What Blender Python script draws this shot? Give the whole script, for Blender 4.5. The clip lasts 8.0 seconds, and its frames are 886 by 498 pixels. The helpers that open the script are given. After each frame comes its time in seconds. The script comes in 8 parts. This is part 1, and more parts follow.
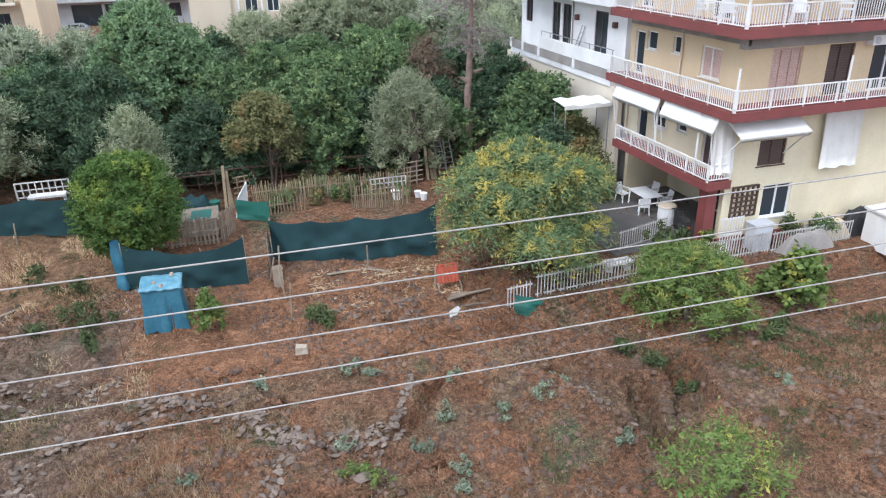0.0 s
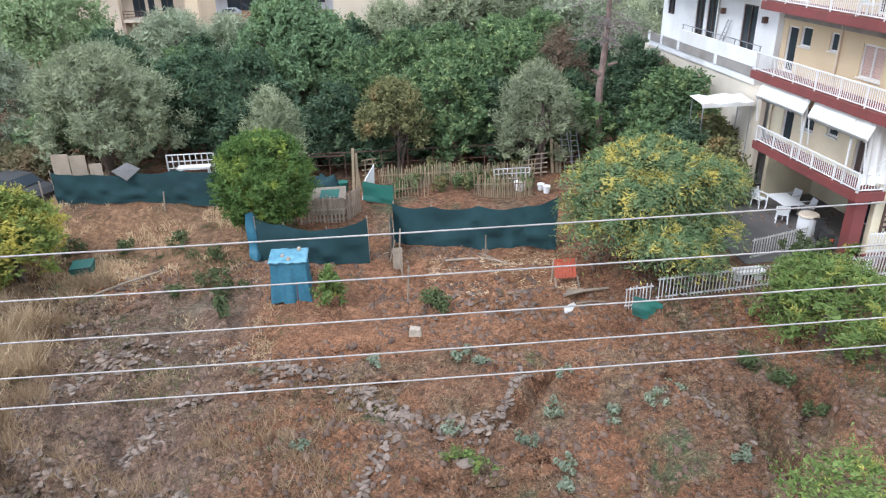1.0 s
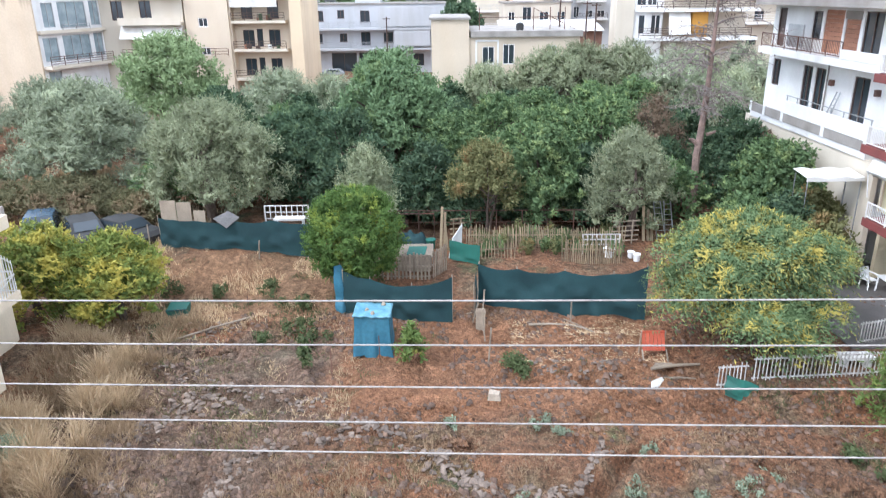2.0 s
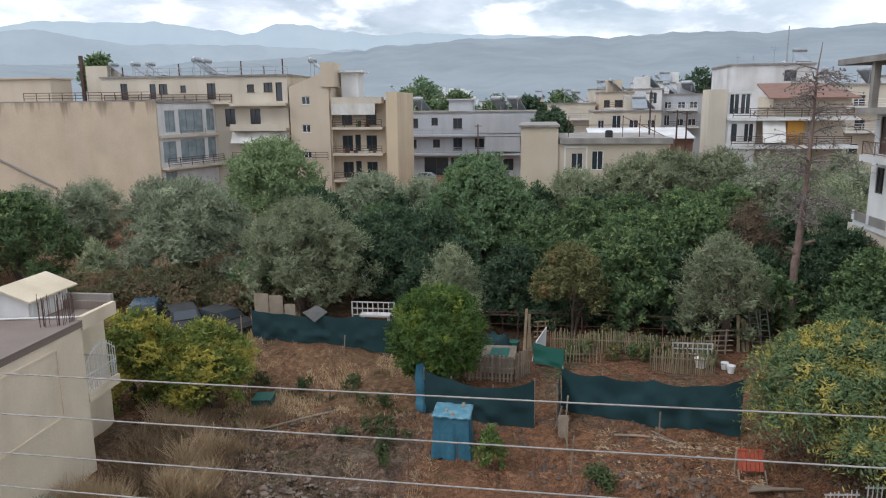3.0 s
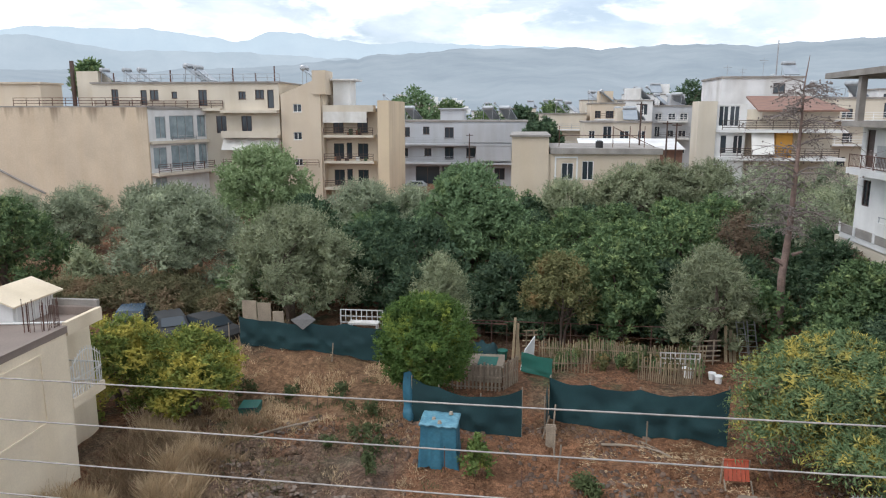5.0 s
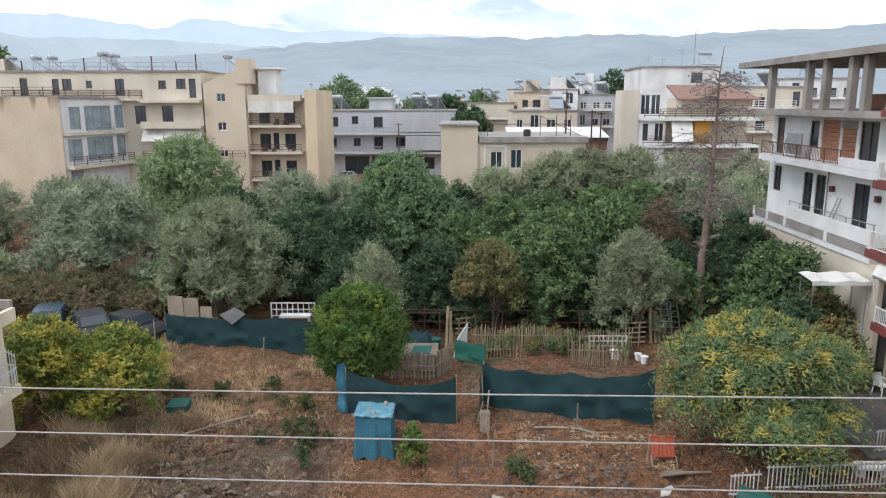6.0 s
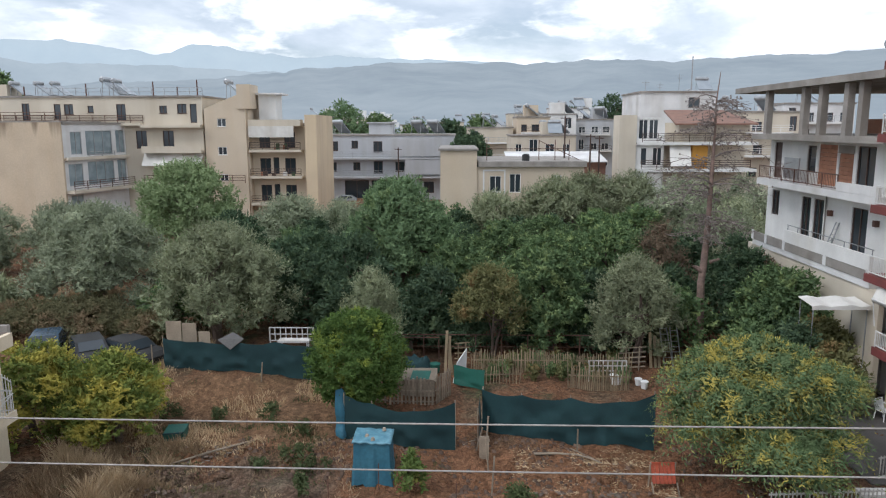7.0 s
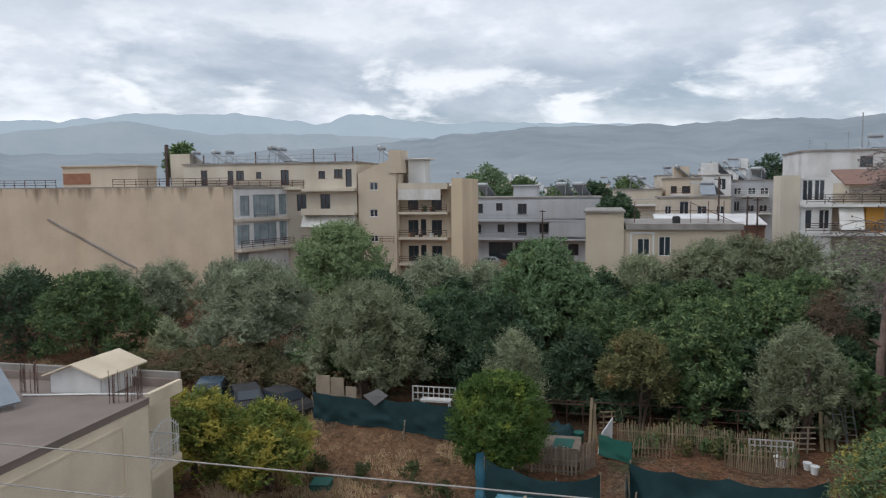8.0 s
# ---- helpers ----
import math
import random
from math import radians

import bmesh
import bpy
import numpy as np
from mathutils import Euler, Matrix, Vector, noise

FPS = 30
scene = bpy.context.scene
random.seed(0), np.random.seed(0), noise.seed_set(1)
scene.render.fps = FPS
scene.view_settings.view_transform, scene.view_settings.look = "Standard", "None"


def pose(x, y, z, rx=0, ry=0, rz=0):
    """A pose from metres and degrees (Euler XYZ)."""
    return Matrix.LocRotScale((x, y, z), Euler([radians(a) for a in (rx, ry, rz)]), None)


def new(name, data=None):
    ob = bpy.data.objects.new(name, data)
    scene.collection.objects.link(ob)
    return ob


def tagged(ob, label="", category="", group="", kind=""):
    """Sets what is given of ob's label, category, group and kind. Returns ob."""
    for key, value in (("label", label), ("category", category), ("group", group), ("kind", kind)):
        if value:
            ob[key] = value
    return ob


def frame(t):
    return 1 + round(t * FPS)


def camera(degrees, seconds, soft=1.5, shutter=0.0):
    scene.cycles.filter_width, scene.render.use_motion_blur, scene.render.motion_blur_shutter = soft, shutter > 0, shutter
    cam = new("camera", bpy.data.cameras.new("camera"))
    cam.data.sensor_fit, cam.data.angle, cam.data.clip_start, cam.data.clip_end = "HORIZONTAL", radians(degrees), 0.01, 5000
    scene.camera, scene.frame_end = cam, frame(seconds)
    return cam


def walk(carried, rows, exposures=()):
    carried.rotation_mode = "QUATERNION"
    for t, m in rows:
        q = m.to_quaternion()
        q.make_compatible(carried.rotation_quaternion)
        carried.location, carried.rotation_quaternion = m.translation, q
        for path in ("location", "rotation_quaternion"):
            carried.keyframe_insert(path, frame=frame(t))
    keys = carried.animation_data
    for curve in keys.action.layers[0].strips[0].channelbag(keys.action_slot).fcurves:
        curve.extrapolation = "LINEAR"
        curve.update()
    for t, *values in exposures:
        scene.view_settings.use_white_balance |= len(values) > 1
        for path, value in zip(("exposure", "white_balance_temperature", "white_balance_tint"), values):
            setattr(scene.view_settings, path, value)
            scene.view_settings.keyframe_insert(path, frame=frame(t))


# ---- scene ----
cam = camera(63.62, 8.0, soft=1.1, shutter=0.12)
EYE = 13.5
# seconds, eye x y z (metres about the stand), yaw, pitch, roll
ROWS = [
    (0.0, -0.074, -0.048, 0.046, -17.39, -24.02, 1.1),
    (0.5, -0.087, -0.069, 0.05, -12.71, -24.13, 0.67),
    (1.0, -0.107, -0.042, 0.003, -7.05, -24.53, 1.16),
    (1.5, -0.116, 0.014, -0.032, -2.22, -24.77, 1.45),
    (1.7, -0.12, 0.03, -0.02, -1.05, -24.42, 1.3),
    (1.8, -0.12, 0.06, 0, -0.6, -22.4, 1.0),
    (2.0, -0.123, 0.105, 0.02, 0.17, -19.69, 0.65),
    (2.2, -0.108, 0.114, 0.023, 1.85, -14.97, 0.63),
    (3.3, -0.04, -0.05, 0.01, 8.0, -11.28, 0.5),
    (3.5, -0.027, -0.068, 0.012, 8.18, -11.07, 0.41),
    (4.0, 0.02, -0.06, -0.02, 8.58, -10.85, 0.3),
    (4.2, 0.03, -0.055, -0.025, 8.96, -10.66, 0.15),
    (5.3, 0.075, 0.015, -0.015, 4.24, -10.96, -0.01),
    (5.5, 0.092, 0.009, -0.015, 2.57, -11.18, 0.05),
    (6.0, 0.08, -0.01, -0.017, 0.92, -11.64, 0.13),
    (6.5, 0.105, -0.008, 0.012, -0.0, -11.89, 0.39),
    (7.0, 0.106, -0.002, 0.029, 0.88, -9.75, 0.15),
    (7.5, 0.085, 0.055, 0.041, 5.43, -6.46, 0.37),
    (8.0, 0.01, 0.085, 0.004, 12.32, -4.73, 0.5),
]
walk(cam, [(t, pose(x, y, EYE + z, 90 + p, 0, yaw) @ pose(0, 0, 0, 0, 0, -r)) for t, x, y, z, yaw, p, r in ROWS],
     exposures=[(0.0, 0.92, 5700, 11), (1.5, 1.25, 5650, 11), (2.0, 1.33, 5650, 11), (2.2, 0.98, 5700, 11), (3.5, -0.1, 6100, 10), (4.0, -0.12, 6100, 10), (5.5, 0.42, 6100, 10), (6.5, 0.36, 6050, 10), (7.2, -0.08, 6050, 10), (8.0, -0.4, 6050, 10)])

# ---- world and sun ----
world = bpy.data.worlds.new("world")
scene.world = world
world.use_nodes = True
SUN_EL, SUN_ROT = radians(50), radians(235)


def build_world():
    nt = world.node_tree
    nt.nodes.clear()
    N, L = nt.nodes.new, nt.links.new
    out, bg = N("ShaderNodeOutputWorld"), N("ShaderNodeBackground")
    sky = N("ShaderNodeTexSky")
    sky.sky_type, sky.sun_disc = "NISHITA", False
    sky.sun_elevation, sky.sun_rotation = SUN_EL, SUN_ROT
    dim = N("ShaderNodeVectorMath")
    dim.operation = "SCALE"
    dim.inputs["Scale"].default_value = 0.085
    L(sky.outputs[0], dim.inputs[0])
    tc, sep = N("ShaderNodeTexCoord"), N("ShaderNodeSeparateXYZ")
    L(tc.outputs["Generated"], sep.inputs[0])
    up = N("ShaderNodeMath")
    up.operation, up.use_clamp = "MAXIMUM", False
    L(sep.outputs["Z"], up.inputs[0])
    up.inputs[1].default_value = 0.0
    lift = N("ShaderNodeMath")
    L(up.outputs[0], lift.inputs[0])
    lift.inputs[1].default_value = 0.30
    flat = N("ShaderNodeVectorMath")
    flat.operation = "DIVIDE"
    comb = N("ShaderNodeCombineXYZ")
    for i in range(3):
        L(lift.outputs[0], comb.inputs[i])
    L(tc.outputs["Generated"], flat.inputs[0])
    L(comb.outputs[0], flat.inputs[1])
    big = N("ShaderNodeTexNoise")
    big.inputs["Scale"].default_value, big.inputs["Detail"].default_value = 0.9, 7
    big.inputs["Roughness"].default_value, big.inputs["Distortion"].default_value = 0.55, 0.3
    L(flat.outputs[0], big.inputs["Vector"])
    cover = N("ShaderNodeValToRGB")
    cover.color_ramp.elements[0].position, cover.color_ramp.elements[1].position = 0.36, 0.50
    cover.color_ramp.elements[0].color = (0.35, 0.35, 0.35, 1)
    L(big.outputs["Fac"], cover.inputs[0])
    small = N("ShaderNodeTexNoise")
    small.inputs["Scale"].default_value, small.inputs["Detail"].default_value = 1.7, 8
    small.inputs["Roughness"].default_value = 0.6
    shift = N("ShaderNodeVectorMath")
    shift.inputs[1].default_value = (3.1, 1.7, 0.4)
    L(flat.outputs[0], shift.inputs[0])
    L(shift.outputs[0], small.inputs["Vector"])
    tone = N("ShaderNodeValToRGB")
    e = tone.color_ramp.elements
    e[0].position, e[0].color = 0.34, (0.66, 0.71, 0.77, 1)
    e[1].position, e[1].color = 0.68, (1.25, 1.25, 1.25, 1)
    mid = e.new(0.52)
    mid.color = (0.86, 0.89, 0.93, 1)
    L(small.outputs["Fac"], tone.inputs[0])
    mix = N("ShaderNodeMix")
    mix.data_type = "RGBA"
    L(cover.outputs[0], mix.inputs[0])
    L(dim.outputs[0], mix.inputs[6])
    L(tone.outputs[0], mix.inputs[7])
    # sunlit heaped clouds low over the hills
    tall = N("ShaderNodeVectorMath")
    tall.operation = "MULTIPLY"
    tall.inputs[1].default_value = (7.5, 7.5, 21.0)
    L(tc.outputs["Generated"], tall.inputs[0])
    puff = N("ShaderNodeTexNoise")
    puff.inputs["Scale"].default_value, puff.inputs["Detail"].default_value = 1.0, 9
    puff.inputs["Roughness"].default_value, puff.inputs["Distortion"].default_value = 0.56, 0.2
    L(tall.outputs[0], puff.inputs["Vector"])
    edge = N("ShaderNodeMapRange")
    edge.interpolation_type = "SMOOTHSTEP"
    edge.inputs[1].default_value, edge.inputs[2].default_value = 0.49, 0.66
    L(puff.outputs["Fac"], edge.inputs[0])
    low = N("ShaderNodeMapRange")
    low.interpolation_type = "SMOOTHSTEP"
    low.inputs[1].default_value, low.inputs[2].default_value = 0.30, 0.12
    L(sep.outputs["Z"], low.inputs[0])
    both = N("ShaderNodeMath")
    both.operation = "MULTIPLY"
    L(edge.outputs[0], both.inputs[0])
    L(low.outputs[0], both.inputs[1])
    heap_mix = N("ShaderNodeMix")
    heap_mix.data_type = "RGBA"
    L(both.outputs[0], heap_mix.inputs[0])
    L(mix.outputs[2], heap_mix.inputs[6])
    heap_mix.inputs[7].default_value = (1.12, 1.12, 1.11, 1)
    L(heap_mix.outputs[2], bg.inputs["Color"])
    bg.inputs["Strength"].default_value = 1.15
    L(bg.outputs[0], out.inputs[0])


build_world()
sun = new("sun", bpy.data.lights.new("sun", "SUN"))
sun.data.energy, sun.data.angle, sun.data.color = 1.5, radians(22), (1.0, 0.96, 0.90)
sun.rotation_euler = (radians(90) - SUN_EL, 0, radians(-55))


# ---- materials ----
def mat(name, c1, c2=None, rough=0.85, scale=1.2, fine=18.0, bump=0.25, metal=0.0, island=0.0, streak=0.0, fine_amount=0.25, drip_top=0.0):
    """A weathered surface: two colours mixed by broad noise, a fine grain, relief, and streaks running down if wanted."""
    m = bpy.data.materials.new(name)
    m.use_nodes = True
    nt = m.node_tree
    N, L = nt.nodes.new, nt.links.new
    b = nt.nodes["Principled BSDF"]
    c2 = c2 or tuple(v * 0.78 for v in c1)
    geo = N("ShaderNodeNewGeometry")
    n1 = N("ShaderNodeTexNoise")
    n1.inputs["Scale"].default_value, n1.inputs["Detail"].default_value = scale, 5
    n2 = N("ShaderNodeTexNoise")
    n2.inputs["Scale"].default_value, n2.inputs["Detail"].default_value = fine, 3
    L(geo.outputs["Position"], n1.inputs["Vector"])
    L(geo.outputs["Position"], n2.inputs["Vector"])
    ramp = N("ShaderNodeValToRGB")
    ramp.color_ramp.elements[0].position, ramp.color_ramp.elements[1].position = 0.36, 0.64
    ramp.color_ramp.elements[0].color, ramp.color_ramp.elements[1].color = (*c1, 1), (*c2, 1)
    L(n1.outputs["Fac"], ramp.inputs[0])
    colour = ramp.outputs[0]
    if streak:
        mp = N("ShaderNodeMapping")
        mp.inputs["Scale"].default_value = (0.55, 0.55, 0.07)
        L(geo.outputs["Position"], mp.inputs["Vector"])
        n3 = N("ShaderNodeTexNoise")
        n3.inputs["Scale"].default_value, n3.inputs["Detail"].default_value = 1.0, 6
        L(mp.outputs[0], n3.inputs["Vector"])
        r3 = N("ShaderNodeValToRGB")
        r3.color_ramp.elements[0].position, r3.color_ramp.elements[1].position = 0.45, 0.80
        r3.color_ramp.elements[0].color = (1, 1, 1, 1)
        v = 1 - streak
        r3.color_ramp.elements[1].color = (v, v * 0.96, v * 0.9, 1)
        L(n3.outputs["Fac"], r3.inputs[0])
        mm = N("ShaderNodeMix")
        mm.data_type, mm.blend_type = "RGBA", "MULTIPLY"
        mm.inputs[0].default_value = 1.0
        L(colour, mm.inputs[6])
        L(r3.outputs[0], mm.inputs[7])
        colour = mm.outputs[2]
    if drip_top:
        mp = N("ShaderNodeMapping")
        mp.inputs["Scale"].default_value = (0.9, 0.9, 0.05)
        L(geo.outputs["Position"], mp.inputs["Vector"])
        n4 = N("ShaderNodeTexNoise")
        n4.inputs["Scale"].default_value, n4.inputs["Detail"].default_value = 1.0, 7
        L(mp.outputs[0], n4.inputs["Vector"])
        sz = N("ShaderNodeSeparateXYZ")
        L(geo.outputs["Position"], sz.inputs[0])
        reach = N("ShaderNodeMapRange")
        reach.inputs[1].default_value, reach.inputs[2].default_value = drip_top - 2.6, drip_top
        reach.inputs[3].default_value, reach.inputs[4].default_value = -0.22, 0.10
        L(sz.outputs["Z"], reach.inputs[0])
        add = N("ShaderNodeMath")
        L(n4.outputs["Fac"], add.inputs[0])
        L(reach.outputs[0], add.inputs[1])
        r4 = N("ShaderNodeValToRGB")
        r4.color_ramp.elements[0].position, r4.color_ramp.elements[1].position = 0.50, 0.70
        r4.color_ramp.elements[0].color, r4.color_ramp.elements[1].color = (1, 1, 1, 1), (0.45, 0.42, 0.40, 1)
        L(add.outputs[0], r4.inputs[0])
        m4 = N("ShaderNodeMix")
        m4.data_type, m4.blend_type = "RGBA", "MULTIPLY"
        m4.inputs[0].default_value = 1.0
        L(colour, m4.inputs[6])
        L(r4.outputs[0], m4.inputs[7])
        colour = m4.outputs[2]
    mr = N("ShaderNodeMapRange")
    mr.inputs[3].default_value, mr.inputs[4].default_value = 1 - fine_amount, 1 + fine_amount
    mr.inputs[1].default_value, mr.inputs[2].default_value = 0.25, 0.75
    L(n2.outputs["Fac"], mr.inputs[0])
    val = mr.outputs[0]
    if island:
        mr2 = N("ShaderNodeMapRange")
        mr2.inputs[3].default_value, mr2.inputs[4].default_value = 1 - island, 1 + island
        L(geo.outputs["Random Per Island"], mr2.inputs[0])
        mu = N("ShaderNodeMath")
        mu.operation = "MULTIPLY"
        L(val, mu.inputs[0])
        L(mr2.outputs[0], mu.inputs[1])
        oi = N("ShaderNodeObjectInfo")
        mr3 = N("ShaderNodeMapRange")
        mr3.inputs[3].default_value, mr3.inputs[4].default_value = 1 - island, 1 + island
        L(oi.outputs["Random"], mr3.inputs[0])
        mu2 = N("ShaderNodeMath")
        mu2.operation = "MULTIPLY"
        L(mu.outputs[0], mu2.inputs[0])
        L(mr3.outputs[0], mu2.inputs[1])
        val = mu2.outputs[0]
    sc = N("ShaderNodeVectorMath")
    sc.operation = "SCALE"
    L(colour, sc.inputs[0])
    L(val, sc.inputs["Scale"])
    L(sc.outputs[0], b.inputs["Base Color"])
    b.inputs["Roughness"].default_value, b.inputs["Metallic"].default_value = rough, metal
    if bump:
        bp = N("ShaderNodeBump")
        bp.inputs["Strength"].default_value, bp.inputs["Distance"].default_value = bump, 0.03
        L(n2.outputs["Fac"], bp.inputs["Height"])
        L(bp.outputs[0], b.inputs["Normal"])
    return m


def leaf_mat(name, dark, light, tip_or_lit=None, tip_or_lit_scale=0.5, tip_or_lit_from=0.56, through_light=0.22, spec=0.25):
    """Leaves: each its own shade, patches for tips or painted lit clumps, some light passing through."""
    m = bpy.data.materials.new(name)
    m.use_nodes = True
    nt = m.node_tree
    nt.nodes.clear()
    N, L = nt.nodes.new, nt.links.new
    out, geo = N("ShaderNodeOutputMaterial"), N("ShaderNodeNewGeometry")
    ramp = N("ShaderNodeValToRGB")
    mean = [(a + b) / 2 for a, b in zip(dark, light)]
    ramp.color_ramp.elements[0].color = (*[0.65 * a + 0.35 * b for a, b in zip(dark, mean)], 1)
    ramp.color_ramp.elements[1].color = (*[0.65 * a + 0.35 * b for a, b in zip(light, mean)], 1)
    L(geo.outputs["Random Per Island"], ramp.inputs[0])
    colour = ramp.outputs[0]
    if tip_or_lit:
        n = N("ShaderNodeTexNoise")
        n.inputs["Scale"].default_value, n.inputs["Detail"].default_value = tip_or_lit_scale, 4
        L(geo.outputs["Position"], n.inputs["Vector"])
        r = N("ShaderNodeValToRGB")
        r.color_ramp.elements[0].position, r.color_ramp.elements[1].position = tip_or_lit_from, tip_or_lit_from + 0.12
        L(n.outputs["Fac"], r.inputs[0])
        mx = N("ShaderNodeMix")
        mx.data_type = "RGBA"
        L(r.outputs[0], mx.inputs[0])
        L(colour, mx.inputs[6])
        mx.inputs[7].default_value = (*tip_or_lit, 1)
        colour = mx.outputs[2]
    oi, own = N("ShaderNodeObjectInfo"), N("ShaderNodeMapRange")
    own.inputs[3].default_value, own.inputs[4].default_value = 0.85, 1.20
    L(oi.outputs["Random"], own.inputs[0])
    shade = N("ShaderNodeVectorMath")
    shade.operation = "SCALE"
    L(colour, shade.inputs[0])
    L(own.outputs[0], shade.inputs["Scale"])
    colour = shade.outputs[0]
    d, t, g = N("ShaderNodeBsdfDiffuse"), N("ShaderNodeBsdfTranslucent"), N("ShaderNodeBsdfGlossy")
    g.inputs["Roughness"].default_value = 0.6
    L(colour, d.inputs[0])
    L(colour, t.inputs[0])
    a, c = N("ShaderNodeMixShader"), N("ShaderNodeMixShader")
    a.inputs[0].default_value = through_light
    L(d.outputs[0], a.inputs[1])
    L(t.outputs[0], a.inputs[2])
    c.inputs[0].default_value = spec * 0.06
    L(a.outputs[0], c.inputs[1])
    L(g.outputs[0], c.inputs[2])
    L(c.outputs[0], out.inputs[0])
    return m


def glass_mat():
    m = bpy.data.materials.new("window_glass")
    m.use_nodes = True
    b = m.node_tree.nodes["Principled BSDF"]
    b.inputs["Base Color"].default_value = (0.035, 0.045, 0.055, 1)
    b.inputs["Roughness"].default_value = 0.06
    b.inputs["Specular IOR Level"].default_value = 0.6
    return m


def haze_glow_mat(name, low, high, glow):
    """Wooded hills far off, a plain backdrop: haze and relief tones are painted into the emission."""
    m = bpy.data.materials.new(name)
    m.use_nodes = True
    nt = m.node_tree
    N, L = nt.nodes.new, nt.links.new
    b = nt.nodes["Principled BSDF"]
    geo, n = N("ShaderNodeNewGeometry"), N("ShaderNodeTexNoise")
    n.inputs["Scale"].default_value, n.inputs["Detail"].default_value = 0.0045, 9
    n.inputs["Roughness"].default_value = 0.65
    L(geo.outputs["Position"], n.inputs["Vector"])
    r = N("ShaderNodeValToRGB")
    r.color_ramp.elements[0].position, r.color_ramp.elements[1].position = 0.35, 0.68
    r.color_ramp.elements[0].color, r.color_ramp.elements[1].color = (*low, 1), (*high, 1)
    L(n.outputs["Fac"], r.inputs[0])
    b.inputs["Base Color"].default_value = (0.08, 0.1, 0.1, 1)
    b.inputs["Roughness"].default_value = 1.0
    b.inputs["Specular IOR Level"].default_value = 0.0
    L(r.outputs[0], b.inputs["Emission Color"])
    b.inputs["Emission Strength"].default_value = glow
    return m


def ground_mat():
    m = bpy.data.materials.new("earth")
    m.use_nodes = True
    nt = m.node_tree
    N, L = nt.nodes.new, nt.links.new
    b = nt.nodes["Principled BSDF"]
    geo = N("ShaderNodeNewGeometry")

    def noise_fac(scale, detail, lo, hi, rough=0.6, shift=(0, 0, 0)):
        v = N("ShaderNodeVectorMath")
        v.inputs[1].default_value = shift
        L(geo.outputs["Position"], v.inputs[0])
        n = N("ShaderNodeTexNoise")
        n.inputs["Scale"].default_value, n.inputs["Detail"].default_value, n.inputs["Roughness"].default_value = scale, detail, rough
        L(v.outputs[0], n.inputs["Vector"])
        r = N("ShaderNodeValToRGB")
        r.color_ramp.elements[0].position, r.color_ramp.elements[1].position = lo, hi
        L(n.outputs["Fac"], r.inputs[0])
        return r.outputs[0], n.outputs["Fac"]

    def blend(fac, a, c):
        x = N("ShaderNodeMix")
        x.data_type = "RGBA"
        for sock, value in ((x.inputs[0], fac), (x.inputs[6], a), (x.inputs[7], c)):
            if isinstance(value, tuple):
                sock.default_value = (*value, 1)
            else:
                L(value, sock)
        return x.outputs[2]

    soil = blend(noise_fac(0.22, 6, 0.40, 0.62)[0], (0.192, 0.106, 0.062), (0.244, 0.116, 0.060))
    dry = blend(noise_fac(3.0, 4, 0.4, 0.6)[0], (0.227, 0.160, 0.097), (0.143, 0.094, 0.059))
    soil = blend(noise_fac(0.45, 7, 0.50, 0.62, shift=(9, 4, 0))[0], soil, dry)
    weeds = blend(noise_fac(5.0, 4, 0.4, 0.6)[0], (0.080, 0.097, 0.046), (0.126, 0.118, 0.067))
    soil = blend(noise_fac(0.30, 8, 0.57, 0.66, 0.68, (31, 7, 0))[0], soil, weeds)
    soil = blend(noise_fac(5.0, 6, 0.50, 0.66, 0.75)[0], soil, (0.074, 0.044, 0.029))
    soil = blend(noise_fac(16.0, 3, 0.66, 0.72, 0.6, (5, 5, 0))[0], soil, (0.302, 0.260, 0.218))
    # swept bare earth round the hut, grey dusty rubble ground, and the tan bank below the net
    jit = N("ShaderNodeTexNoise")
    jit.inputs["Scale"].default_value, jit.inputs["Detail"].default_value = 0.5, 5
    L(geo.outputs["Position"], jit.inputs["Vector"])
    pull = N("ShaderNodeVectorMath")
    pull.operation = "MULTIPLY_ADD"
    L(jit.outputs["Color"], pull.inputs[0])
    pull.inputs[1].default_value = (3.4, 3.4, 0)
    L(geo.outputs["Position"], pull.inputs[2])
    sep = N("ShaderNodeSeparateXYZ")
    L(pull.outputs[0], sep.inputs[0])

    def plot(x0, x1, y0, y1, soft, most):
        fac = None
        for axis_name, lo, hi in (("X", x0 + 1.7, x1 + 1.7), ("Y", y0 + 1.7, y1 + 1.7)):
            for a, c in ((lo - soft, lo + soft), (hi + soft, hi - soft)):
                r = N("ShaderNodeMapRange")
                r.interpolation_type = "SMOOTHSTEP"
                L(sep.outputs[axis_name], r.inputs[0])
                r.inputs[1].default_value, r.inputs[2].default_value = a, c
                r.inputs[4].default_value = most if fac is None else 1.0
                if fac is None:
                    fac = r.outputs[0]
                else:
                    mu = N("ShaderNodeMath")
                    mu.operation = "MULTIPLY"
                    L(fac, mu.inputs[0])
                    L(r.outputs[0], mu.inputs[1])
                    fac = mu.outputs[0]
        return fac

    bare = blend(noise_fac(1.6, 6, 0.38, 0.64, 0.65, (2, 8, 0))[0], (0.281, 0.139, 0.074), (0.214, 0.109, 0.060))
    soil = blend(plot(-4.9, 9.0, 20.6, 28.6, 0.7, 0.82), soil, bare)
    dust = blend(noise_fac(2.2, 6, 0.36, 0.62, 0.7, (7, 1, 0))[0], (0.197, 0.147, 0.111), (0.126, 0.088, 0.064))
    soil = blend(plot(-14.0, -4.6, 13.0, 26.5, 1.2, 0.72), soil, dust)
